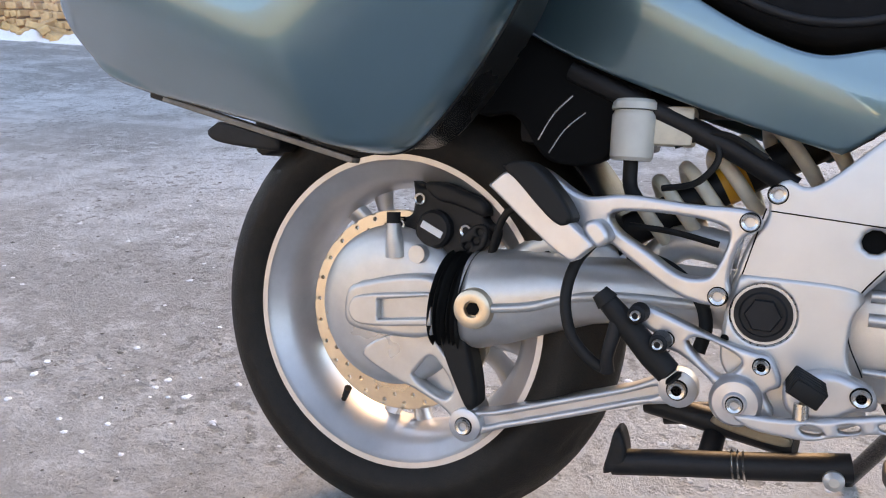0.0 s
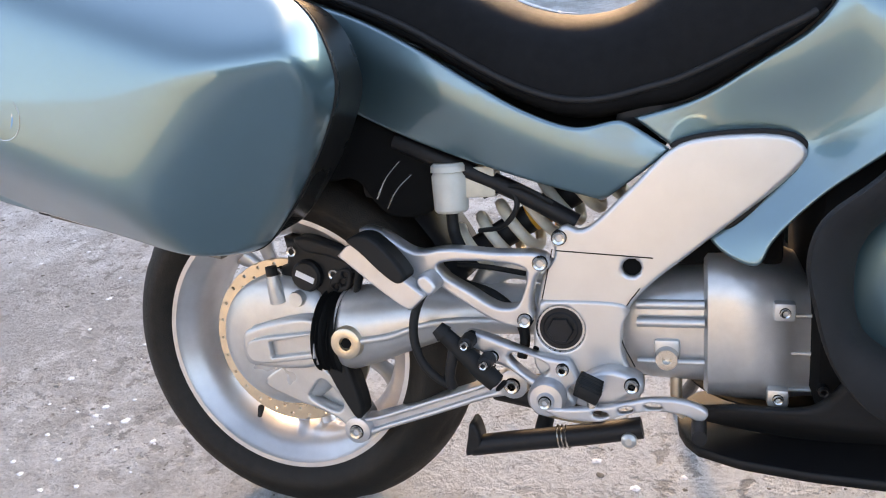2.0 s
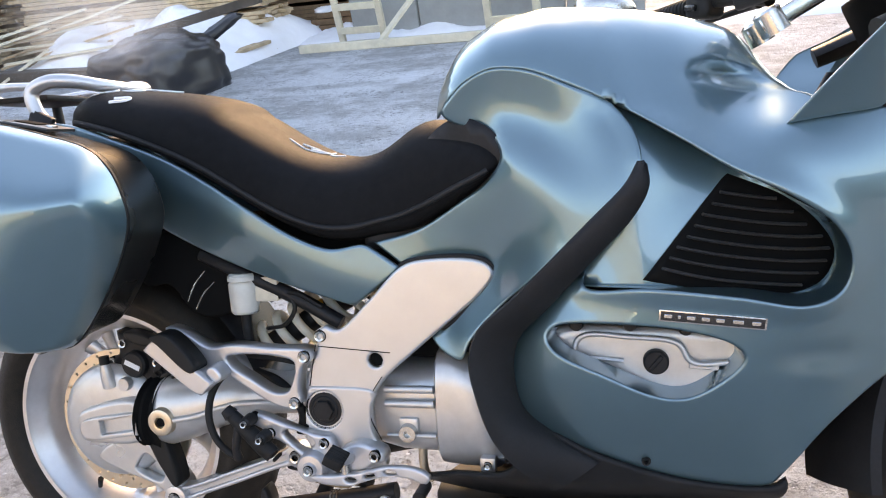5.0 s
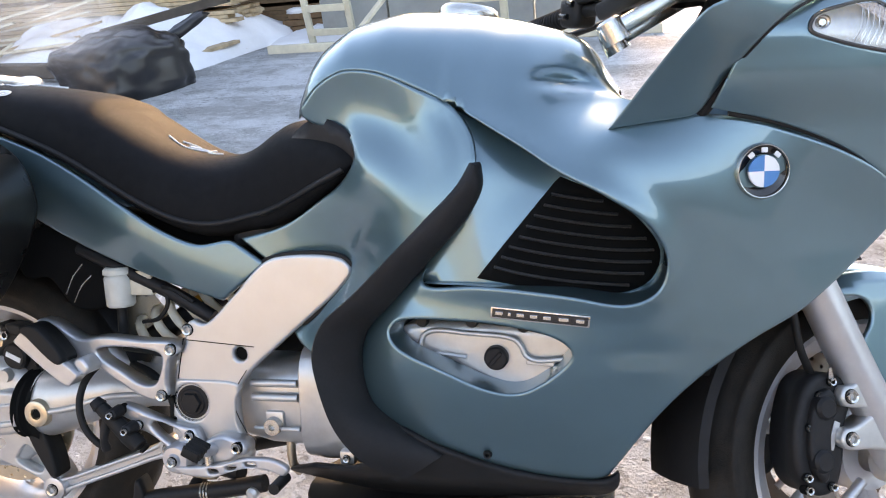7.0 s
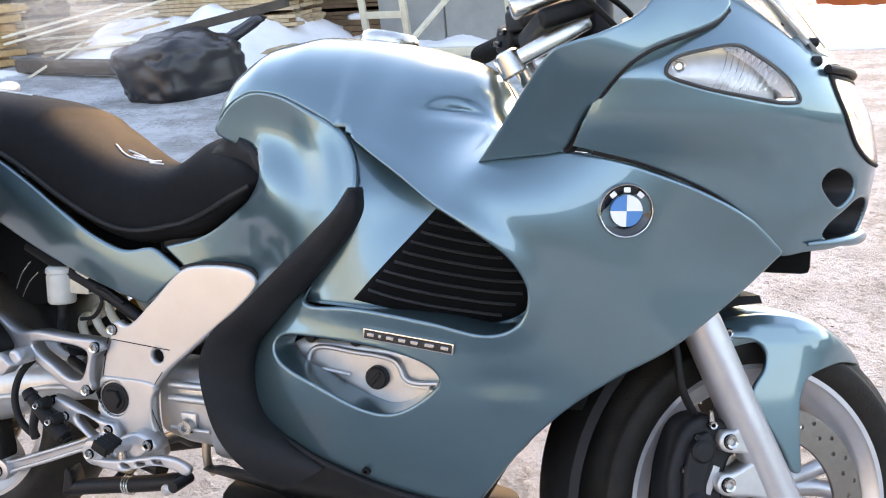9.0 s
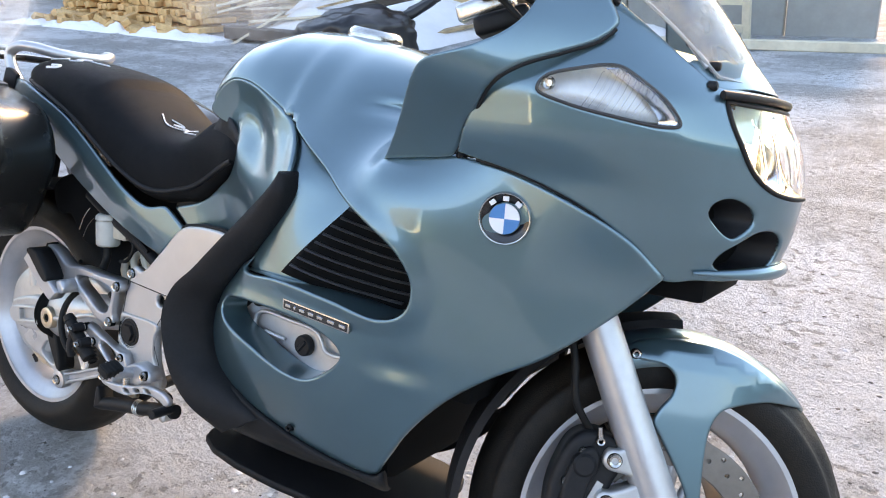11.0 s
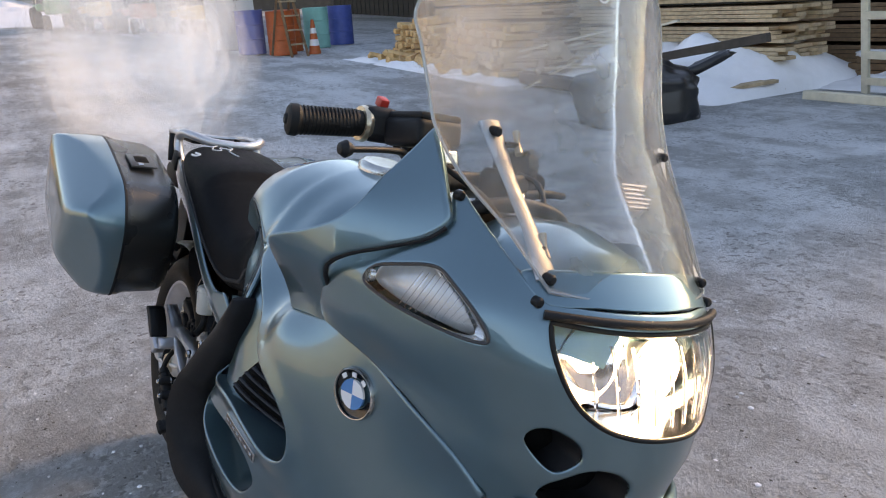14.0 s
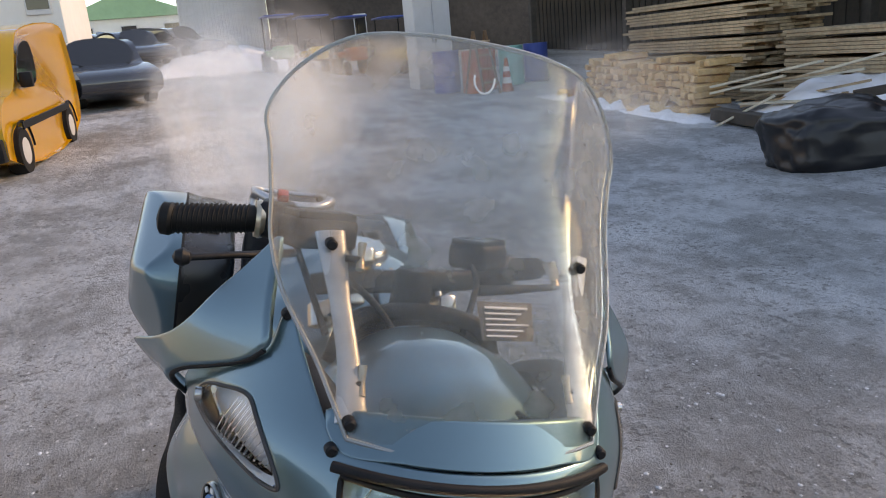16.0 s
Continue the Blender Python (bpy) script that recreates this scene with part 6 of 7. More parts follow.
part("lid_emblem", lathe("lid_emblem", [(0, .001), (.008, .001), (.009, 0)], BARE, (0, 0, .0275), "z", 16), lfb)
for y0, y1 in ((-.105, -.070), (.055, .030)):
    rs_ = part("bar_riser", box("bar_riser", (.150, .026, .024), BARE, (0, 0, 0), .006, 2), hb, "bright bare-metal bar riser", pose(1.235, (y0 + y1) / 2, .992, 0, -28, 12))
    part("riser_cap", lathe("riser_cap", [(0, .014), (.015, .014), (.020, .010), (.021, -.022)], BARE, (-.055, 0, .004), "z", 18), rs_)
    part("riser_bolt", lathe("riser_bolt", [(0, .012), (.004, .012), (.005, .017), (.0075, .017), (.0085, .012), (.0085, 0)], BARE, (.045, 0, .004), "z", 12), rs_)
for p in ([(1.26, -.12, 1.09), (1.32, -.10, 1.06), (1.36, -.06, 1.03), (1.38, -.02, .98)], [(1.25, -.16, 1.09), (1.31, -.14, 1.04), (1.36, -.12, .99)], [(1.20, .12, 1.06), (1.28, .10, 1.05), (1.36, .06, 1.0)]):
    part("cable", tube("cable", p, .0045, RUBBER, 8, 6), hb)
part("key_housing", lathe("key_housing", [(0, .03), (.02, .03), (.026, .022), (.028, -.03)], BLACK, (1.30, 0, 1.04), "z", 20), hb)
for x, y, long, wide, c in ((1.022, .012, .022, .07, ORANGE), (1.055, -.018, .022, .032, ORANGE), (1.066, .042, .026, .052, BLUEISH), (1.096, .044, .026, .052, WHITE)):
    part("warning_sticker", box("warning_sticker", (long, wide, .0008), c, (x, y, float(top_z(x)) - .004 - 2.2 * y * y), .0002, 1, (0, 19, 0)), bike, "printed warning sticker on the tank")

# ---- the yard ----
def yard_height(x, y):
    """Flat round the bike, rising gently towards the sheds."""
    d = max(0.0, -x - 5.0)
    side_t = min(1.0, max(0.0, (y - 2.0) / 4.0))
    return 0.06 * d * (1 - 0.35 * side_t) + 0.012 * noise.noise((x * 0.6, y * 0.6, 0)) * min(1, math.hypot(x, y) / 3)


def snow_material():
    m = bpy.data.materials.new("packed_snow")
    m.use_nodes = True
    nt = m.node_tree
    b = nt.nodes["Principled BSDF"]
    b.inputs["Roughness"].default_value = 0.75
    tc = nt.nodes.new("ShaderNodeTexCoord")

    def noise_tex(scale, detail, rough=0.6, stretch=None):
        n = nt.nodes.new("ShaderNodeTexNoise")
        n.inputs["Scale"].default_value = scale
        n.inputs["Detail"].default_value = detail
        n.inputs["Roughness"].default_value = rough
        if stretch:
            mp = nt.nodes.new("ShaderNodeMapping")
            mp.inputs["Scale"].default_value = stretch
            mp.inputs["Rotation"].default_value = (0, 0, radians(28))
            nt.links.new(tc.outputs["Object"], mp.inputs[0])
            nt.links.new(mp.outputs[0], n.inputs["Vector"])
        else:
            nt.links.new(tc.outputs["Object"], n.inputs["Vector"])
        return n

    def rng(src, a, b_, lo=0.0, hi=1.0):
        r = nt.nodes.new("ShaderNodeMapRange")
        r.inputs["From Min"].default_value, r.inputs["From Max"].default_value = a, b_
        r.inputs["To Min"].default_value, r.inputs["To Max"].default_value = lo, hi
        nt.links.new(src, r.inputs["Value"])
        return r.outputs[0]

    def mix(fac, a, b_):
        x = nt.nodes.new("ShaderNodeMix")
        x.data_type = "RGBA"
        nt.links.new(fac, x.inputs["Factor"])
        for s, v in (("A", a), ("B", b_)):
            if isinstance(v, tuple):
                x.inputs[s].default_value = (*v, 1)
            else:
                nt.links.new(v, x.inputs[s])
        return x.outputs["Result"]

    def mul(a, b_, op="MULTIPLY"):
        x = nt.nodes.new("ShaderNodeMath")
        x.operation = op
        nt.links.new(a, x.inputs[0])
        nt.links.new(b_, x.inputs[1])
        return x.outputs[0]

    fine, mid, broad = noise_tex(85, 9, 0.78), noise_tex(6.5, 10, 0.74), noise_tex(0.8, 4)
    tracks = noise_tex(0.9, 8, 0.66, (0.35, 1.9, 1))
    ice = rng(mul(mul(mid.outputs[0], broad.outputs[0], "ADD"), tracks.outputs[0], "ADD"), 1.40, 1.60)
    col = mix(ice, (0.74, 0.765, 0.785), (0.46, 0.465, 0.465))
    crumb = rng(fine.outputs[0], 0.36, 0.49, 0.45, 1.0)
    col = mix(crumb, (0.40, 0.385, 0.37), col)
    col = mix(rng(fine.outputs[0], 0.56, 0.64, 0.0, 0.6), col, (0.84, 0.86, 0.875))
    col = mix(mul(rng(noise_tex(13, 6, 0.72).outputs[0], 0.49, 0.60), rng(noise_tex(1.7, 4, 0.6).outputs[0], 0.42, 0.62, 0.0, 0.8)), col, (0.85, 0.87, 0.885))
    grit = mul(rng(noise_tex(34, 7, 0.8).outputs[0], 0.57, 0.63), rng(mid.outputs[0], 0.47, 0.60))
    col = mix(grit, col, (0.15, 0.14, 0.13))
    pits = mul(rng(noise_tex(24, 5, 0.62).outputs[0], 0.545, 0.60), rng(noise_tex(2.3, 4, 0.6).outputs[0], 0.40, 0.58))
    col = mix(rng(pits, 0.0, 1.0, 0.0, 0.85), col, (0.30, 0.295, 0.29))
    clods = mul(rng(noise_tex(31, 4, 0.6).outputs[0], 0.57, 0.66), rng(noise_tex(1.3, 4, 0.6).outputs[0], 0.42, 0.6))
    nt.links.new(col, b.inputs["Base Color"])
    crust = noise_tex(38, 6, 0.62)
    crust.inputs["Distortion"].default_value = 0.6
    h = mul(mul(mul(fine.outputs[0], crust.outputs[0], "ADD"), rng(broad.outputs[0], 0.35, 0.65, 0.5, 1.5), "MULTIPLY"), mid.outputs[0], "ADD")
    h = mul(mul(h, rng(pits, 0.0, 1.0, 0.0, 0.9), "SUBTRACT"), rng(clods, 0.0, 1.0, 0.0, 0.7), "ADD")
    bp = nt.nodes.new("ShaderNodeBump")
    bp.inputs["Strength"].default_value = 1.0
    bp.inputs["Distance"].default_value = 0.045
    nt.links.new(h, bp.inputs["Height"])
    nt.links.new(bp.outputs[0], b.inputs["Normal"])
    return m


SNOW = snow_material()


def ground_sheet():
    """One sheet, fine round the bike and coarse towards the horizon."""
    ax = np.r_[-400, -150, -80, -50, np.arange(-36, -5, 1.0), np.arange(-5, 4, 0.06), np.arange(4, 12, 0.5), 20, 60, 400]
    ay = np.r_[-400, -100, -40, -20, np.arange(-12, -2, 0.5), np.arange(-2, 4, 0.06), np.arange(4, 20, 0.5), 30, 60, 150, 400]
    V = []
    for x in ax:
        for y in ay:
            near = max(0, 1 - math.hypot(x - 0.8, y) / 5)
            z = yard_height(x, y) if x > -60 else yard_height(-60, y)
            z += near * (0.006 * noise.noise((x * 3, y * 3, 1)) + 0.004 * noise.noise((x * 9, y * 9, 2)))
            V.append((x, y, z))
    n = len(ay)
    F = [(i * n + k, (i + 1) * n + k, (i + 1) * n + k + 1, i * n + k + 1) for i in range(len(ax) - 1) for k in range(n - 1)]
    return mesh_of("ground", V, F, SNOW)


tagged(part("ground", ground_sheet()), "packed grey-white snow and ice with grit over a yard", "ground", kind="structure")


def crumbs(name, count, mat, lo, hi, seed, label):
    """Small loose lumps strewn round the bike, as one heap of stuff."""
    r = random.Random(seed)
    base = [(0, 0, 1), (.94, 0, .3), (.29, .89, .3), (-.76, .55, .3), (-.76, -.55, .3), (.29, -.89, .3), (.76, .55, -.4), (-.29, .89, -.4), (-.94, 0, -.4), (-.29, -.89, -.4), (.76, -.55, -.4)]
    tri = [(0, 1, 2), (0, 2, 3), (0, 3, 4), (0, 4, 5), (0, 5, 1), (1, 6, 2), (2, 6, 7), (2, 7, 3), (3, 7, 8), (3, 8, 4), (4, 8, 9), (4, 9, 5), (5, 9, 10), (5, 10, 1), (1, 10, 6)]
    V, F = [], []
    for _ in range(count):
        x, y = r.uniform(-2.2, 3.2), r.uniform(-1.2, 2.2)
        if noise.noise((x * 1.3, y * 1.3, seed)) < r.uniform(-.5, .35):
            continue
        s = lo * (hi / lo) ** (r.random() ** 2)
        near = max(0, 1 - math.hypot(x - 0.8, y) / 5)
        z = yard_height(x, y) + near * (0.006 * noise.noise((x * 3, y * 3, 1)) + 0.004 * noise.noise((x * 9, y * 9, 2)))
        a = r.uniform(0, 6.28)
        k = len(V)
        for bx, by, bz in base:
            j = r.uniform(.7, 1.25)
            V.append((x + s * j * (bx * math.cos(a) - by * math.sin(a)) * 1.3, y + s * j * (bx * math.sin(a) + by * math.cos(a)), z + s * .45 * j * bz))
        F += [tuple(i + k for i in t) for t in tri]
    tagged(part(name, mesh_of(name, V, F, mat, False)), label, name.replace("_", " "), kind="stuff")


crumbs("snow_crumbs", 5200, material("loose_snow", (.80, .80, .81), .75, var=.12, scale=40), .0015, .009, 5, "loose crumbs of snow and ice on the yard")
crumbs("road_grit", 2600, material("grit", (.13, .12, .11), .8, var=.3, scale=40), .002, .007, 8, "dark grit strewn on the packed snow")

# ---- the yard's things ----
WOOD = material("fresh_sawn_wood", (.60, .29, .11), .7, var=.3, scale=14, second=(.74, .43, .20), bump=.4, bump_scale=120)
GREYWOOD = material("weathered_boards", (.44, .30, .19), .8, var=.4, scale=10, bump=.4, bump_scale=90)
REDWOOD = material("rusty_brown_boards", (.20, .095, .05), .8, var=.35, scale=9, second=(.28, .15, .08), bump=.3)
PALEWOOD = material("pale_planed_wood", (.62, .54, .42), .65, var=.15, scale=12, bump=.2)
DARKWOOD = material("dark_beam", (.07, .055, .045), .85, var=.3, scale=10, bump=.4)
FOIL = material("black_foil", (.012, .012, .014), .32, var=.2, scale=8, bump=.35, bump_scale=14)
CLEANSNOW = material("clean_snow", (.80, .80, .82), .7, var=.05, scale=6, bump=.7, bump_scale=14)
CONCRETE = material("grey_panels", (.30, .31, .30), .85, var=.18, scale=3, bump=.2)
SHEDDARK = material("shed_boards", (.055, .045, .04), .85, var=.4, scale=4, bump=.3)
SIDING = material("pale_siding", (.55, .56, .56), .55, var=.08, scale=2)
CREAMWALL = material("pale_render", (.70, .69, .66), .8, var=.06, scale=2)
GREENROOF = material("green_roofing", (.22, .42, .25), .6, var=.1, scale=2)
YELLOW = material("yellow_car_paint", (.75, .36, .02), .25, coat=1, var=.05, scale=3)
CARGLASS = material("dark_glass", (.02, .022, .025), .08, coat=.5)
BLUEP = material("blue_paint", (.03, .09, .32), .45, var=.2, scale=8)
REDP = material("orange_red_paint", (.62, .11, .03), .45, var=.2, scale=8)
GREENP = material("green_paint", (.05, .30, .12), .4, var=.15, scale=8)
TURQ = material("turquoise_paint", (.12, .50, .45), .5, var=.1, scale=8)
WARMWALL = material("warm_render", (.62, .53, .41), .85, var=.1, scale=1.5)
rnd = random.Random(7)


def gz(x, y):
    return yard_height(x, y)


def board(a, b, w, h, mat, name="board", roll=0.0):
    """A squared timber from a to b."""
    a, b = Vector(a), Vector(b)
    L = (b - a).length
    me = box(name, (L, w, h), mat, (0, 0, 0), min(w, h) * .08, 1)
    rot = (b - a).to_track_quat("X", "Z").to_matrix().to_4x4()
    return me, Matrix.Translation((a + b) / 2) @ rot @ pose(0, 0, 0, roll, 0, 0)


# black bag
def lump(name, size, mat, seed, rough=.12, scale=2.0, n=4, flat=True, folds=0.0):
    bm = bmesh.new()
    bmesh.ops.create_icosphere(bm, subdivisions=n, radius=1)
    for v in bm.verts:
        p = v.co.copy()
        d = 1 + rough * noise.noise(p * scale + Vector((seed, 0, 0))) + rough * .5 * noise.noise(p * scale * 2.7 + Vector((0, seed, 0)))
        if folds:
            d += folds * abs(noise.noise(Vector((p.x * 2, p.y * 5, p.z * 9 + seed))))
        q = Vector((np.sign(p.x) * abs(p.x) ** .75, np.sign(p.y) * abs(p.y) ** .8, np.sign(p.z) * abs(p.z) ** .7)) * d
        v.co = Vector((q.x * size[0], q.y * size[1], q.z * size[2]))
        if flat and v.co.z < -size[2] * .62:
            v.co.z = -size[2] * .62
    me = bpy.data.meshes.new(name)
    bm.to_mesh(me)
    bm.free()
    me.materials.append(mat)
    me.polygons.foreach_set("use_smooth", [True] * len(me.polygons))
    return me


bag = tagged(part("rubbish_bag", lump("rubbish_bag", (.64, .46, .37), FOIL, 3.1, .15, 1.4, 5, True, .05), None, "", pose(-3.42, 5.50, .22, 0, 0, 80)), "large black plastic bag lying on snow", "bag")
neck_me = lump("bag_neck", (.30, .07, .05), FOIL, 5, .3, 3, 3, False)
part("bag_neck", neck_me, bag, "", pose(.70, -.18, .30, 10, -22, -20))

# snow heap with boards sticking out
def heap(name, x0, x1, y0, y1, h, seed, label):
    nx, ny = 60, 40
    V = []
    for i in range(nx):
        for k in range(ny):
            u, v = i / (nx - 1), k / (ny - 1)
            x, y = x0 + (x1 - x0) * u, y0 + (y1 - y0) * v
            e = max(0, math.sin(math.pi * u)) ** .5 * max(0, math.sin(math.pi * v)) ** .6
            z = h * e * (.75 + .5 * noise.noise((x * 1.1, y * 1.1, seed))) + .10 * e * noise.noise((x * 4, y * 4, seed)) + .04 * e * noise.noise((x * 11, y * 11, seed))
            V.append((x, y, gz(x, y) + max(-.02, z) - .015))
    F = [(i * ny + k, (i + 1) * ny + k, (i + 1) * ny + k + 1, i * ny + k + 1) for i in range(nx - 1) for k in range(ny - 1)]
    return tagged(part(name, mesh_of(name, V, F, CLEANSNOW)), label, "snow heap", kind="stuff")


heap("snow_heap", -6.6, -3.4, 6.7, 10.4, .85, 2, "heap of clean snow over stacked boards")
heap("snow_heap", -3.6, -.4, 8.6, 10.8, .22, 9, "low bank of clean snow before the panels")
heap("snow_bank", -12.0, -6.4, 6.15, 6.75, .12, 4, "low ridge of snow along the timber pile")
heap("snow_bank", 1.5, 8.0, 7.5, 11.0, .35, 14, "low bank of snow at the edge of the yard")
heap("snow_bank", -44.0, -24.0, -1.5, 4.0, .5, 21, "far bank of snow before the sheds")

# timber pile: short sawn blocks with their ends to the yard
pile = thing("timber_pile", pose(0, 0, 0), "stacked pile of short sawn timber with pale ends", "timber pile")
block_meshes = []
for k in range(6):
    w, h = (.13, .11), (.15, .10)
    wx, hz = rnd.uniform(.10, .15), rnd.uniform(.08, .12)
    block_meshes.append(box("timber_block", (wx, .55, hz), WOOD, (0, 0, 0), .008, 1))
count = 0
for row in range(9):
    x = -11.2 + rnd.uniform(0, .1)
    while x < -7.2:
        zz = gz(x, 7) + .06 + row * .108
        if row > 6 + 2.5 * noise.noise((x * .8, 3, 0)) or count >= 298:
            x += .14
            continue
        ob = part("timber_block", rnd.choice(block_meshes), pile, "", pose(x, 6.98 + rnd.uniform(-.09, .09) + .05 * row - (x + 9) * .08, zz, rnd.uniform(-4, 4), rnd.uniform(-14, 14), rnd.uniform(-12, 12)))
        count += 1
        x += rnd.uniform(.125, .165)
for k in range(26):
    x = rnd.uniform(-11.6, -7.2)
    part("timber_block", rnd.choice(block_meshes), pile, "", pose(x, 6.62 + rnd.uniform(-.15, .1), gz(x, 6.6) + .05 + (.08 if k % 3 == 0 else 0), rnd.uniform(-20, 20), rnd.uniform(-40, 40), rnd.uniform(-70, 70)))


def plank_stack(name, x0, x1, y0, y1, z0, layers, mat, label, th=.045, rot=0.0, jitter=.12, per=5, snow=False):
    t = thing(name, pose((x0 + x1) / 2, (y0 + y1) / 2, z0, 0, 0, rot), label, "timber stack")
    meshes = [box("plank", ((x1 - x0) * rnd.uniform(.86, 1.0), (y1 - y0) / per * .94, th * .9), mat, (0, 0, 0), .004, 1) for _ in range(4)]
    for l in range(layers):
        gap = (l // 4) * .05
        for k in range(per):
            y = (k + .5) / per * (y1 - y0) - (y1 - y0) / 2
            part("plank", rnd.choice(meshes), t, "", pose(rnd.uniform(-jitter, jitter), y, th * (l + .5) + gap, 0, 0, rnd.uniform(-.6, .6)))
    top = layers * th + (layers // 4) * .05
    if snow:
        for k in range(4):
            part("snow_cap", lump("snow_cap", ((x1 - x0) * rnd.uniform(.1, .2), (y1 - y0) * .3, .05), CLEANSNOW, k, .2, 2, 3), t, "", pose((k - 1.5) * (x1 - x0) * .24, -(y1 - y0) * .25, top + .02))
    return t


plank_stack("plank_stack", -7.3, -3.6, 8.1, 9.3, gz(-5.5, 8.5) + .05, 18, GREYWOOD, "tall stack of weathered grey planks", .05, 3)
plank_stack("plank_stack", -11.5, -7.6, 8.0, 9.4, gz(-9, 8.5), 26, GREYWOOD, "stack of weathered planks behind the timber pile", .05, 0)
plank_stack("plank_stack", -6.3, -1.9, 10.6, 12.2, .12, 22, REDWOOD, "stack of rusty-brown boards with snow on top", .06, 4, .2, 5, True)
plank_stack("plank_stack", -3.6, -2.2, 9.6, 10.3, .05, 3, REDWOOD, "low brown boards with snow", .09, 6, .1, 3, True)
# loose boards over the heap
for k in range(14):
    a = (-6.9 + rnd.uniform(-.4, .8), 6.75 + rnd.uniform(0, .9), gz(-6.5, 7) + rnd.uniform(.12, .45))
    me, m = board(a, (a[0] + rnd.uniform(.9, 1.8), a[1] + rnd.uniform(.1, .7), a[2] + rnd.uniform(-.05, .35)), rnd.uniform(.06, .12), .03, rnd.choice((GREYWOOD, PALEWOOD)))
    tagged(part("loose_board", me, None, "", m), "loose sawn board leaning on the snow heap", "board", "loose boards")
for a, b, w, h, mt, lb in (((-6.6, 6.55, .17), (-4.3, 6.45, .10), .18, .16, DARKWOOD, "dark squared beam lying in the snow"), ((-6.3, 6.30, .03), (-5.7, 6.75, .42), .05, .03, PALEWOOD, "pale stick leaning on the beam"), ((-4.6, 6.9, .45), (-3.1, 7.15, .72), .12, .10, DARKWOOD, "dark beam slanting out of the snow heap")):
    me, m = board(a, b, w, h, mt)
    tagged(part("timber_beam", me, None, "", m), lb, "beam")
for k in range(9):
    a = (-3.75 + rnd.uniform(-.15, .15), 7.05 + rnd.uniform(0, .5), .03 + .05 * (k // 3))
    me, m = board(a, (a[0] + rnd.uniform(-.15, .25), a[1] + rnd.uniform(.5, .9), a[2] + rnd.uniform(0, .04)), .10, .04, rnd.choice((GREYWOOD, WOOD)))
    tagged(part("scrap_board", me, None, "", m), "short scrap board in a small heap", "board", "scrap boards")

# trestles, rail and panels
def trestle(x, y, lean, turn):
    t = thing("wooden_trestle", pose(x, y, 0, lean, 0, turn), "pale wooden trestle frame leaning on grey panels", "trestle", "trestles before the panels")
    for s in BOTH:
        part("upright", box("upright", (.09, .05, 1.9), PALEWOOD, (.30 * s, 0, .95), .006, 1), t)
    for z in (.16, .46, .90, 1.4):
        part("rung", box("rung", (.56, .03, .085), PALEWOOD, (0, -.03, z), .004, 1), t)
    part("top_bar", box("top_bar", (1.1, .05, .10), PALEWOOD, (.1, 0, 1.9), .006, 1), t)
    return t


trestle(-2.42, 8.45, 10, -8)
trestle(-.45, 8.25, 10, -8)
rail_me, rail_m = board((-3.0, 7.75, .05), (1.6, 7.65, .05), .10, .10, PALEWOOD)
tagged(part("ground_beam", rail_me, None, "", rail_m), "long pale beam lying on the snow", "beam")
me, m = board((-2.0, 7.7, .03), (-1.42, 8.35, .75), .10, .035, PALEWOOD)
tagged(part("leaning_board", me, None, "", m), "pale board leaning on the panels", "board")
for k, x in enumerate((-2.7, -1.75, -.8, .15)):
    tagged(part("concrete_panel", box("concrete_panel", (.93, .10, 1.8), CONCRETE, (0, 0, .9), .01, 1), None, "", pose(x + .45, 8.95 - .04 * k, .0, 4, 0, -3)), "grey upright panel behind the trestles", "panel", "grey panels")

# open shed behind the timber
shed = thing("open_shed", pose(0, 0, 0), "dark open timber shed with posts and plank walls", "shed")
for x, y in ((-2.0, 13.2), (-7.6, 10.1), (-10.6, 9.9), (-14.0, 9.6), (-18.0, 9.0)):
    part("shed_post", box("shed_post", (.16, .16, 4.2), DARKWOOD, (0, 0, 2.0), .01, 1), shed, "", pose(x, y, gz(x, y)))
me_w = box("wall_board", (.205, .03, 4.4), SHEDDARK, (0, 0, 2.2), .003, 1)
for k in range(150):
    x = -29.5 + k * .19
    if x < -1.5:
        part("wall_board", me_w, shed, "", pose(x, 14.2 + .034 * (k % 2), gz(x, 14) - .2))
part("shed_roof", box("shed_roof", (30, 4.8, .12), SHEDDARK, (0, 0, 0), .02, 1), shed, "", pose(-15.5, 12.3, 4.6, 4, 1.6, 0))
part("shed_beam", box("shed_beam", (26, .14, .22), DARKWOOD, (0, 0, 0), .02, 1), shed, "", pose(-15, 9.7, 3.1, 0, 1.6, -2))
for k in range(5):
    part("hanging_rail", box("hanging_rail", (5.2, .05, .18), GREYWOOD, (0, 0, 0), .01, 1), shed, "", pose(-12 - k * .4, 10.4 + .3 * k, 2.2 + .2 * k, 0, 2, 2))

# drums, steps and locker
def drum(x, y, mat, label):
    t = part("drum", lathe("drum", [(0, .02), (.27, .02), (.285, 0), (.29, .02), (.285, .05), (.285, .29), (.296, .30), (.285, .31), (.285, .58), (.296, .59), (.285, .60), (.285, .86), (.292, .88), (.28, .885), (.27, .87), (0, .865)], mat, (0, 0, 0), "z", 32), None, "", pose(x, y, gz(x, y)))
    return tagged(t, label, "drum", "steel drums")


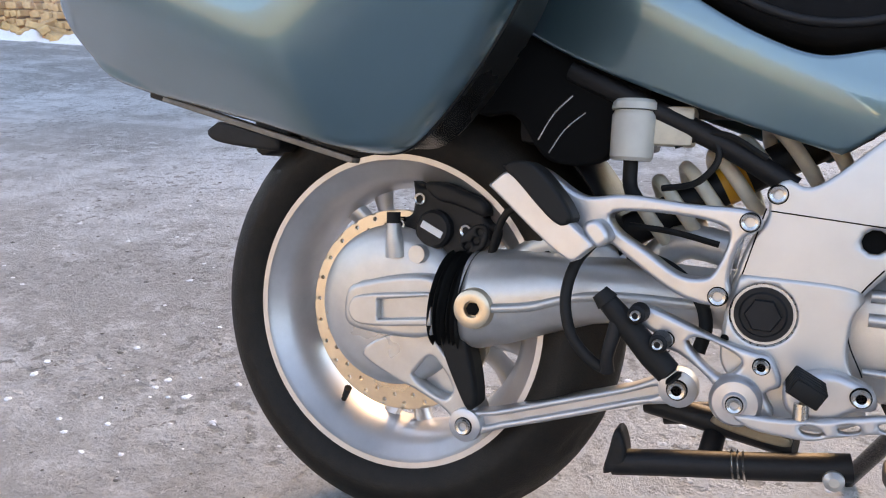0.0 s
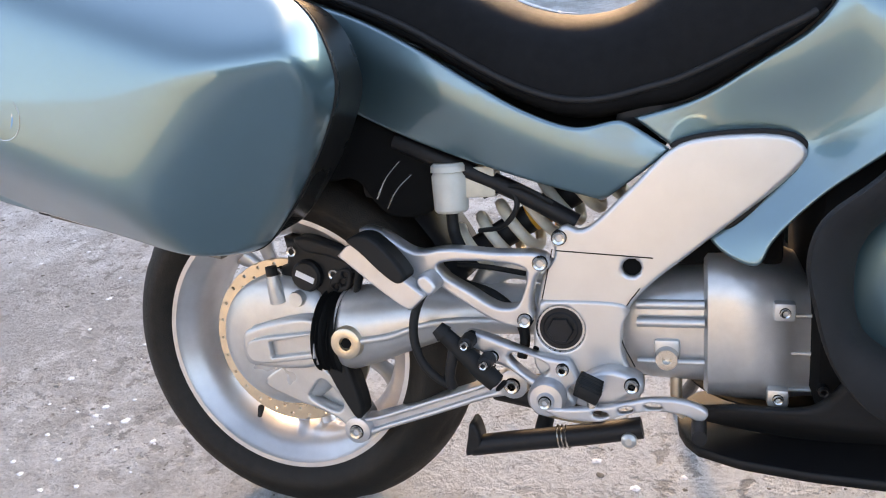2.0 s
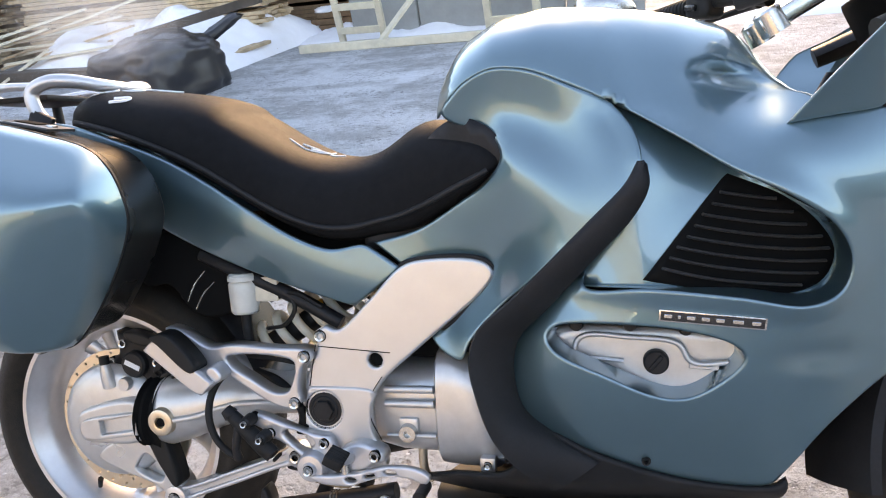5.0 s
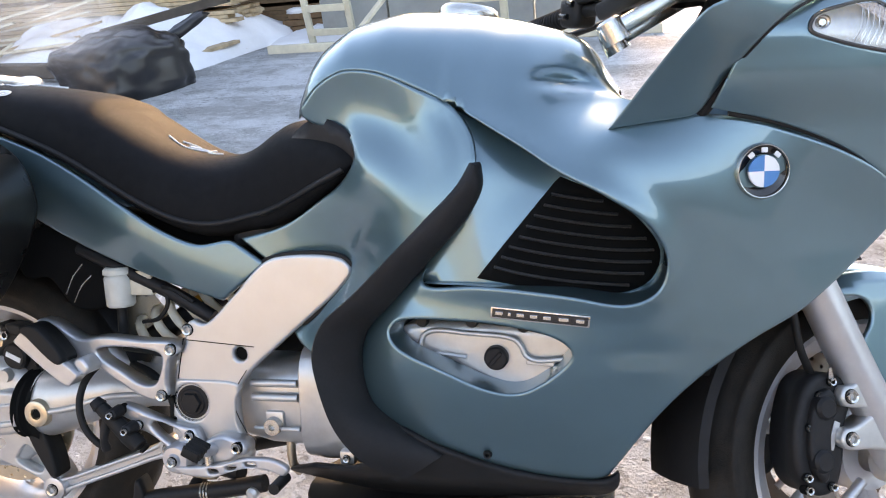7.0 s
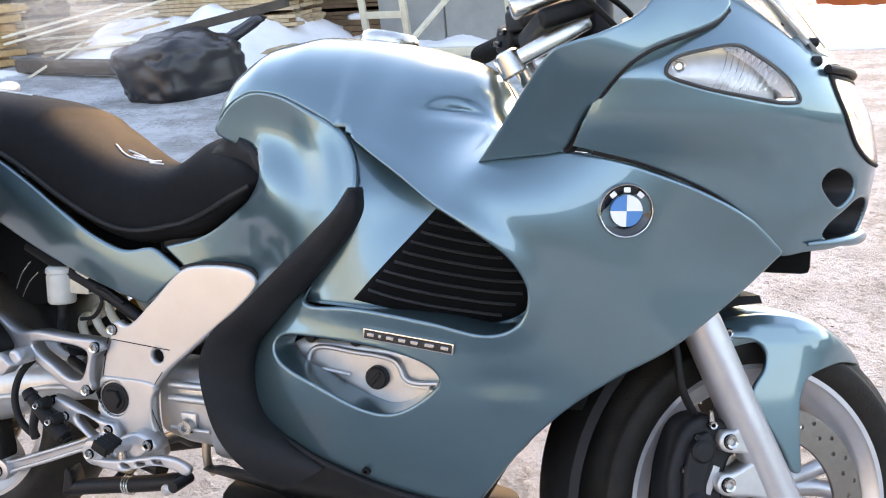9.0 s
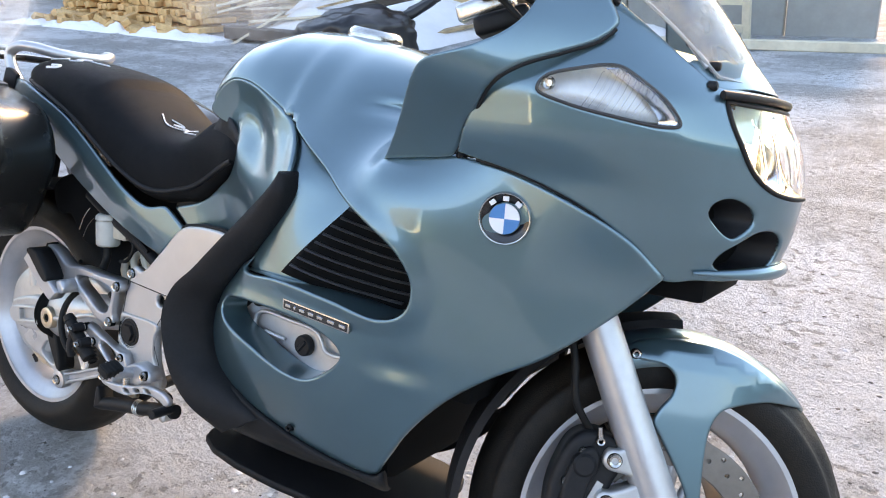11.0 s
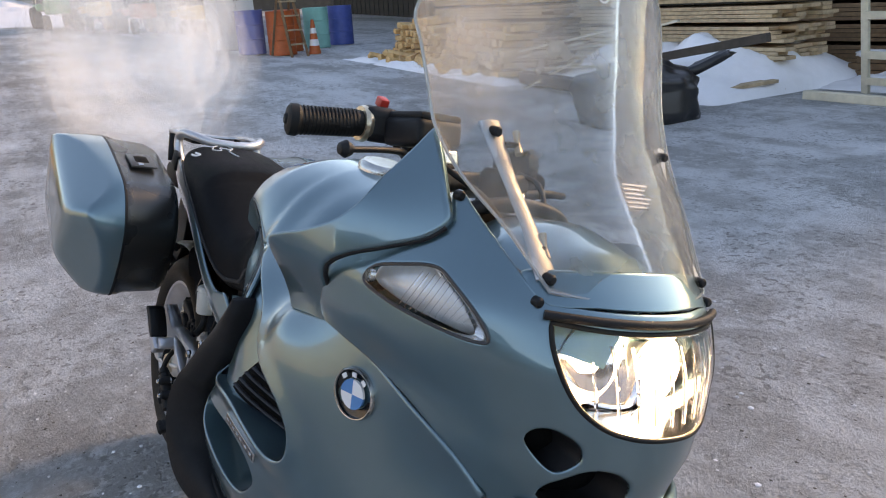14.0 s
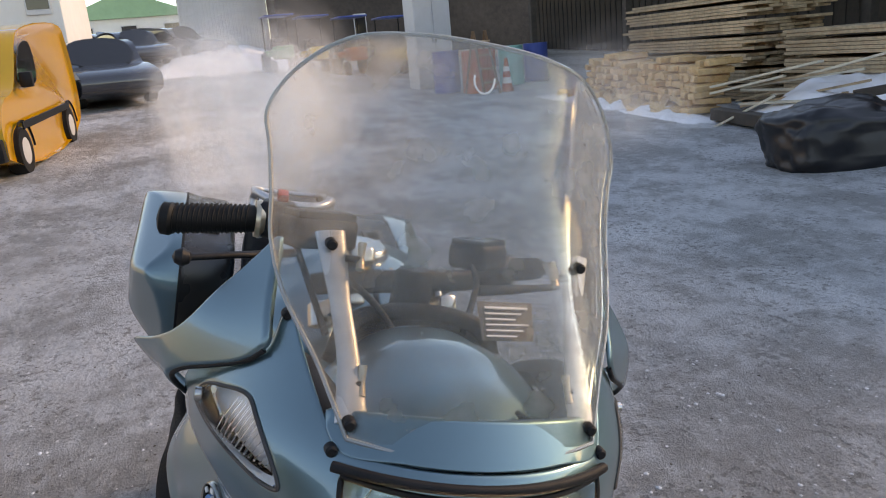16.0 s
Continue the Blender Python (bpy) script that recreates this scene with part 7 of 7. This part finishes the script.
drum(-13.9, 5.10, BLUEP, "blue steel drum beside the shed")
drum(-13.5, 5.62, REDP, "orange-red steel drum beside the shed")
drum(-14.3, 6.1, REDP, "orange-red steel drum beside the shed")
drum(-14.6, 6.9, TURQ, "turquoise steel drum beside the shed")
drum(-15.0, 7.7, BLUEP, "blue steel drum beside the shed")
stp = thing("step_ladder", pose(-12.9, 5.75, gz(-12.9, 5.75), 0, 0, 200), "weathered wooden step ladder", "ladder")
for s in BOTH:
    part("ladder_side", tube("ladder_side", [(.0, .22 * s, 0), (.30, .16 * s, 1.3)], .035, REDWOOD, 4, 1), stp)
    part("ladder_leg", tube("ladder_leg", [(.62, .22 * s, 0), (.32, .16 * s, 1.3)], .03, REDWOOD, 4, 1), stp)
for k in range(4):
    part("ladder_step", box("ladder_step", (.12, .38, .03), GREYWOOD, (.06 + .06 * k, 0, .25 + .28 * k), .004, 1), stp)
cone = thing("traffic_cone", pose(-13.3, 6.25, gz(-13.3, 6.25)), "orange and white striped traffic cone", "cone")
part("cone_body", lathe("cone_body", [(.13, 0), (.10, .2), (.06, .5), (.03, .7), (0, .7)], REDP, (0, 0, 0), "z", 20), cone)
part("cone_stripe", lathe("cone_stripe", [(.107, .17), (.088, .30)], WHITE, (0, 0, 0), "z", 20), cone)
part("cone_stripe", lathe("cone_stripe", [(.073, .42), (.058, .53)], WHITE, (0, 0, 0), "z", 20), cone)
lock = thing("metal_locker", pose(-15.4, 5.2, gz(-15.4, 5.2), 0, 0, 12), "pale grey metal locker with two doors", "locker")
part("locker_body", box("locker_body", (.5, .95, 2.3), SIDING, (0, 0, 1.15), .01, 1), lock)
for s in BOTH:
    part("locker_door", box("locker_door", (.02, .45, 2.2), SIDING, (.26, .235 * s, 1.15), .006, 1), lock)
    part("locker_handle", box("locker_handle", (.03, .02, .16), BLACK, (.28, .04 * s, 1.1), .004, 1), lock)

# parked small machines
def ride_on(x, y, turn, mat, label):
    t = thing("lawn_tractor", pose(x, y, gz(x, y), 0, 0, turn), label, "tractor", "parked small tractors")
    part("hood", box("hood", (.75, .55, .40), mat, (.35, 0, .62), .08, 3), t)
    part("mudguard", box("mudguard", (.65, .85, .20), mat, (-.42, 0, .62), .07, 3), t)
    part("seat", box("seat", (.38, .45, .40), BLACK, (-.42, 0, .88), .08, 2), t)
    part("canopy", box("canopy", (1.1, .9, .05), BLUEP, (-.1, 0, 1.72), .02, 2), t)
    for s in BOTH:
        part("canopy_post", tube("canopy_post", [(-.55, .38 * s, .6), (-.5, .38 * s, 1.7)], .025, BLACK, 8, 1), t)
        part("wheel", lathe("wheel", [(0, -.12), (.14, -.12), (.30, -.11), (.33, 0), (.30, .11), (.14, .12), (0, .12)], RUBBER, (-.45, .42 * s, .33), "y", 20), t)
        part("wheel", lathe("wheel", [(0, -.08), (.09, -.08), (.19, -.07), (.21, 0), (.19, .07), (.09, .08), (0, .08)], RUBBER, (.55, .36 * s, .21), "y", 20), t)
    part("steering_wheel", lathe("steering_wheel", [(.15, -.015), (.18, 0), (.15, .015)], BLACK, (0, 0, 0), "z", 18), t, "", pose(-.05, 0, 1.0, 0, -30, 0))
    return t


for x, y, mt, lb in ((-22.6, 2.5, GREENP, "green parked lawn tractor with canopy"), (-22.2, 3.5, YELLOW, "yellow parked lawn tractor with canopy"), (-21.8, 4.6, REDP, "orange parked lawn tractor with canopy"), (-21.3, 5.8, YELLOW, "yellow parked lawn tractor with canopy")):
    ride_on(x, y, 5, mt, lb)

# yellow van
def van():
    t = thing("van", pose(-10.23, -3.05, gz(-10.2, -2.5) - .03, 0, 3, -4), "yellow panel van parked on the snow", "van")
    prof = [(2.02, .30), (2.06, .55), (2.02, .78), (1.75, .98), (1.25, 1.10), (.72, 1.70), (.45, 1.82), (-1.9, 1.84), (-2.08, 1.7), (-2.12, .35)]
    L = spline(prof, 5)
    ringp = lambda y, k: np.stack([L[:, 0] * (1 - .02 * (1 - k)), np.full(len(L), y), .30 + (L[:, 1] - .30) * k], 1)
    part("body", loft("body", [ringp(-.80, .93), ringp(-.86, .985), ringp(-.86, 1.0), ringp(.86, 1.0), ringp(.86, .985), ringp(.80, .93)], YELLOW, angle=40), t)
    for s in BOTH:
        for x in (1.28, -1.35):
            w = part("wheel", lathe("wheel", [(.17, -.10), (.20, -.11), (.29, -.10), (.315, -.05), (.315, .05), (.29, .10), (.2, .11), (.17, .1)], RUBBER, (x, .76 * s, .30), "y", 28), t)
            part("hubcap", lathe("hubcap", [(0, -.085), (.10, -.09), (.18, -.08), (.185, 0), (.18, .08), (.10, .09), (0, .085)], SIDING, (x, .78 * s, .30), "y", 20), w)
            part("wheel_arch", lathe("wheel_arch", [(.345, -.01), (.385, -.012), (.385, .012)], BLACK, (x, .865 * s, .31), "y", 20, (0, 180)), t)
        part("side_window", slab("side_window", [(.98, 1.16), (.62, 1.60), (.10, 1.62), (.10, 1.14)], .868 * s, .86 * s, CARGLASS, [], .004, .06), t)
        part("mirror", box("mirror", (.10, .16, .20), BLACK, (.95, .96 * s, 1.18), .03, 2), t)
        part("side_trim", box("side_trim", (2.6, .02, .10), BLACK, (-.05, .872 * s, .62), .006, 1), t)
        part("headlight", box("headlight", (.10, .36, .20), CHROME, (1.98, .60 * s, .78), .04, 2), t)
    part("windscreen", slab("windscreen", [(-.72, 0), (.72, 0), (.64, .70), (-.64, .70)], 0, .01, CARGLASS, [], .004, .08), t, "", pose(1.20, 0, 1.12, -50, 0, 90))
    part("bumper", box("bumper", (.22, 1.70, .30), BLACK, (2.05, 0, .42), .06, 2), t)
    part("grille", box("grille", (.04, .90, .12), BLACK, (2.085, 0, .74), .02, 1), t)
    return t


van()


def car(x, y, turn, mat, label):
    t = thing("car", pose(x, y, gz(x, y), 0, 0, turn), label, "car", "parked cars")
    prof = [(2.1, .3), (2.15, .6), (1.4, .85), (.9, .92), (.35, 1.38), (-1.2, 1.40), (-1.9, 1.0), (-2.15, .9), (-2.15, .3)]
    L = spline(prof, 4)
    rr = lambda yy, k: np.stack([L[:, 0], np.full(len(L), yy), .3 + (L[:, 1] - .3) * k], 1)
    part("body", loft("body", [rr(-.75, .9), rr(-.84, .98), rr(.84, .98), rr(.75, .9)], mat, angle=40), t)
    for s in BOTH:
        for wx in (1.3, -1.3):
            part("wheel", lathe("wheel", [(0, -.1), (.2, -.11), (.3, -.1), (.31, 0), (.3, .1), (0, .1)], RUBBER, (wx, .76 * s, .3), "y", 20), t)
        part("side_window", slab("side_window", [(.75, .95), (.30, 1.28), (-1.1, 1.30), (-1.6, .98)], .85 * s, .84 * s, CARGLASS, [], .004, .1), t)
    part("windscreen", slab("windscreen", [(-.65, 0), (.65, 0), (.58, .6), (-.58, .6)], 0, .01, CARGLASS, [], .004, .1), t, "", pose(.92, 0, .95, -42, 0, 90))
    return t


DARKCAR = material("dark_car_paint", (.03, .035, .045), .25, coat=1)
GREYCAR = material("grey_car_paint", (.25, .27, .30), .25, coat=1)
car(-17.5, -2.3, 20, DARKCAR, "dark car parked beyond the van")
for k, (x, y) in enumerate(((-33, -2.6), (-35, -.9), (-37, -4.5), (-40, -2.0))):
    car(x, y, 30 + 20 * k, (DARKCAR, GREYCAR)[k % 2], "far parked car in the snow")

# far buildings
def house(name, x, y, sx, sy, h, roof_h, wall, roof, label, turn=0, ribs=0, openings=()):
    t = thing(name, pose(x, y, gz(x, y) - .3, 0, 0, turn), label, "building")
    part("wall", box("wall", (sx, sy, h), wall, (0, 0, h / 2), .02, 1), t)
    rp = [(-sx / 2 - .3, -sy / 2 - .3, h), (sx / 2 + .3, -sy / 2 - .3, h), (sx / 2 + .3, sy / 2 + .3, h), (-sx / 2 - .3, sy / 2 + .3, h), (-sx / 2 - .3, 0, h + roof_h), (sx / 2 + .3, 0, h + roof_h)]
    rf = [(0, 1, 5, 4), (2, 3, 4, 5), (1, 2, 5), (3, 0, 4), (3, 2, 1, 0)]
    if roof_h > 0:
        part("roof", mesh_of("roof", rp, rf, roof, False), t)
    for k in range(ribs):
        part("siding_rib", box("siding_rib", (.05, .06, h), wall, (sx / 2 + .02, -sy / 2 + sy * (k + .5) / ribs, h / 2), .01, 1), t)
    for yy, zz, w, hh in openings:
        o = part("window", box("window", (.10, w, hh), SIDING, (sx / 2 + .03, yy, zz), .01, 1), t)
        part("pane", box("pane", (.04, w * .86, hh * .86), CARGLASS, (sx / 2 + .075, yy, zz), .005, 1), o)
    return t


house("metal_shed", -41, 1.5, 6, 4.2, 6.5, .8, SIDING, SIDING, "tall pale metal-sided shed across the yard", 0, 26)
house("low_building", -64, -4.5, 8, 9.5, 2.2, 1.9, CREAMWALL, GREENROOF, "low pale building with a green roof", 0, 0, [(-3, 1.2, 1.2, 1), (0, 1.2, 1.2, 1), (3, 1.2, 1.2, 1)])
house("white_building", -26.5, -6.2, 6, 5.2, 6, .5, CREAMWALL, SIDING, "tall white building at the edge of the yard", 0, 0, [(2.0, 3.4, .7, 2.2)])
house("dark_barn", -37, 10.2, 4, 13.0, 6.5, .8, SHEDDARK, SHEDDARK, "dark boarded barn across the yard", 0, 0, [(-2.6, 1.3, .6, 2.0)])
# things at the far right edge of the yard
tagged(part("painted_tank", lathe("painted_tank", [(0, 0), (.5, 0), (.55, .1), (.55, 1.6), (.3, 1.8), (0, 1.8)], REDP, (0, 0, 0), "z", 24), None, "", pose(3.6, 12.6, 0)), "red painted tank at the yard's edge", "tank")
tagged(part("green_crate", box("green_crate", (1.0, .8, 1.4), GREENP, (0, 0, .7), .03, 2), None, "", pose(4.8, 12.8, 0)), "green crate at the yard's edge", "crate")
# a plain wall closes the yard behind the viewer
sw_wall = tagged(part("wall_south", box("wall_south", (32, .3, 4.4), WARMWALL, (0, 0, 2.2), .02, 1), None, "", pose(-14.5, -11.5, 0)), "plain warm-grey wall closing the yard", "wall", kind="structure")
# unseen dark wall, added so that the nose and deflectors mirror something dark
tagged(part("wall_southeast", box("wall_southeast", (26, .3, 4.0), SHEDDARK, (0, 0, 2.0), .02, 1), None, "", pose(14.7, -11.5, 0)), "unseen plain dark wall added to darken reflections in the paint", "wall", kind="structure")
tagged(part("wall_east", box("wall_east", (.3, 60, 4.0), SHEDDARK, (0, 0, 2.0), .02, 1), None, "", pose(26, 10, 0)), "plain dark boarded wall of a far building", "wall", kind="structure")

# exhaust steam: thin veils one inside another
def steam_material(centre, radii, dense):
    """Milky and clear mixed by noise, thinner towards the rim of the cloud."""
    m = bpy.data.materials.new("steam")
    m.use_nodes = True
    nt = m.node_tree
    clear, mixed = nt.nodes.new("ShaderNodeBsdfTransparent"), nt.nodes.new("ShaderNodeMixShader")
    back, front, milk = nt.nodes.new("ShaderNodeBsdfTranslucent"), nt.nodes.new("ShaderNodeBsdfDiffuse"), nt.nodes.new("ShaderNodeMixShader")
    milk.inputs[0].default_value = .5
    for node, slot in ((back, 1), (front, 2)):
        node.inputs["Color"].default_value = (.93, .91, .89, 1)
        nt.links.new(node.outputs[0], milk.inputs[slot])
    nz, rg, tc = nt.nodes.new("ShaderNodeTexNoise"), nt.nodes.new("ShaderNodeMapRange"), nt.nodes.new("ShaderNodeTexCoord")
    nz.inputs["Scale"].default_value, nz.inputs["Detail"].default_value = 2.6, 4
    for k, v in (("From Min", .30), ("From Max", .66), ("To Min", .0), ("To Max", dense)):
        rg.inputs[k].default_value = v
    nt.links.new(tc.outputs["Object"], nz.inputs["Vector"])
    nt.links.new(nz.outputs["Fac"], rg.inputs["Value"])
    off, div, far = nt.nodes.new("ShaderNodeVectorMath"), nt.nodes.new("ShaderNodeVectorMath"), nt.nodes.new("ShaderNodeVectorMath")
    off.operation, div.operation, far.operation = "SUBTRACT", "DIVIDE", "LENGTH"
    off.inputs[1].default_value, div.inputs[1].default_value = centre, radii
    nt.links.new(tc.outputs["Object"], off.inputs[0])
    nt.links.new(off.outputs[0], div.inputs[0])
    nt.links.new(div.outputs[0], far.inputs[0])
    thin, mul = nt.nodes.new("ShaderNodeMapRange"), nt.nodes.new("ShaderNodeMath")
    thin.interpolation_type = "SMOOTHSTEP"
    for k, v in (("From Min", .05), ("From Max", 1.0), ("To Min", 1.0), ("To Max", .0)):
        thin.inputs[k].default_value = v
    nt.links.new(far.outputs["Value"], thin.inputs["Value"])
    mul.operation = "MULTIPLY"
    nt.links.new(rg.outputs[0], mul.inputs[0])
    nt.links.new(thin.outputs[0], mul.inputs[1])
    nt.links.new(mul.outputs[0], mixed.inputs[0])
    nt.links.new(clear.outputs[0], mixed.inputs[1])
    nt.links.new(milk.outputs[0], mixed.inputs[2])
    nt.links.new(mixed.outputs[0], nt.nodes["Material Output"].inputs["Surface"])
    return m


bm = bmesh.new()
clouds = []
for cx, cy, cz, rx, ry, rz, n, dense in ((-.80, .22, 1.17, .54, .50, .56, 24, .19), (-.52, .18, .88, .28, .28, .30, 8, .12), (-1.46, 2.2, 1.0, .52, .62, .50, 12, .08)):
    clouds.append(steam_material((cx, cy, cz), (rx, ry, rz), dense))
    for k in range(n):
        f = .22 + .78 * (k + 1) / n
        c = Vector((cx, cy, cz)) + Vector((rnd.uniform(-1, 1), rnd.uniform(-1, 1), rnd.uniform(-1, 1))) * .42 * rx * (1.05 - f)
        got = bmesh.ops.create_icosphere(bm, subdivisions=4, radius=1)["verts"]
        for fc in {q for v in got for q in v.link_faces}:
            fc.material_index = len(clouds) - 1
        for v in got:
            p = v.co.copy()
            w = f * (1 + .24 * noise.noise(p * 1.2 + c * 9) + .07 * noise.noise(p * 3.0 + c * 17))
            v.co = c + Vector((p.x * rx, p.y * ry, p.z * rz)) * w
me = bpy.data.meshes.new("steam_plume")
bm.to_mesh(me)
bm.free()
for cl_mat in clouds:
    me.materials.append(cl_mat)
me.polygons.foreach_set("use_smooth", [True] * len(me.polygons))
plume = tagged(part("steam_plume", me), "white exhaust steam rising behind the motorcycle", "steam", kind="stuff")
plume.visible_shadow = False
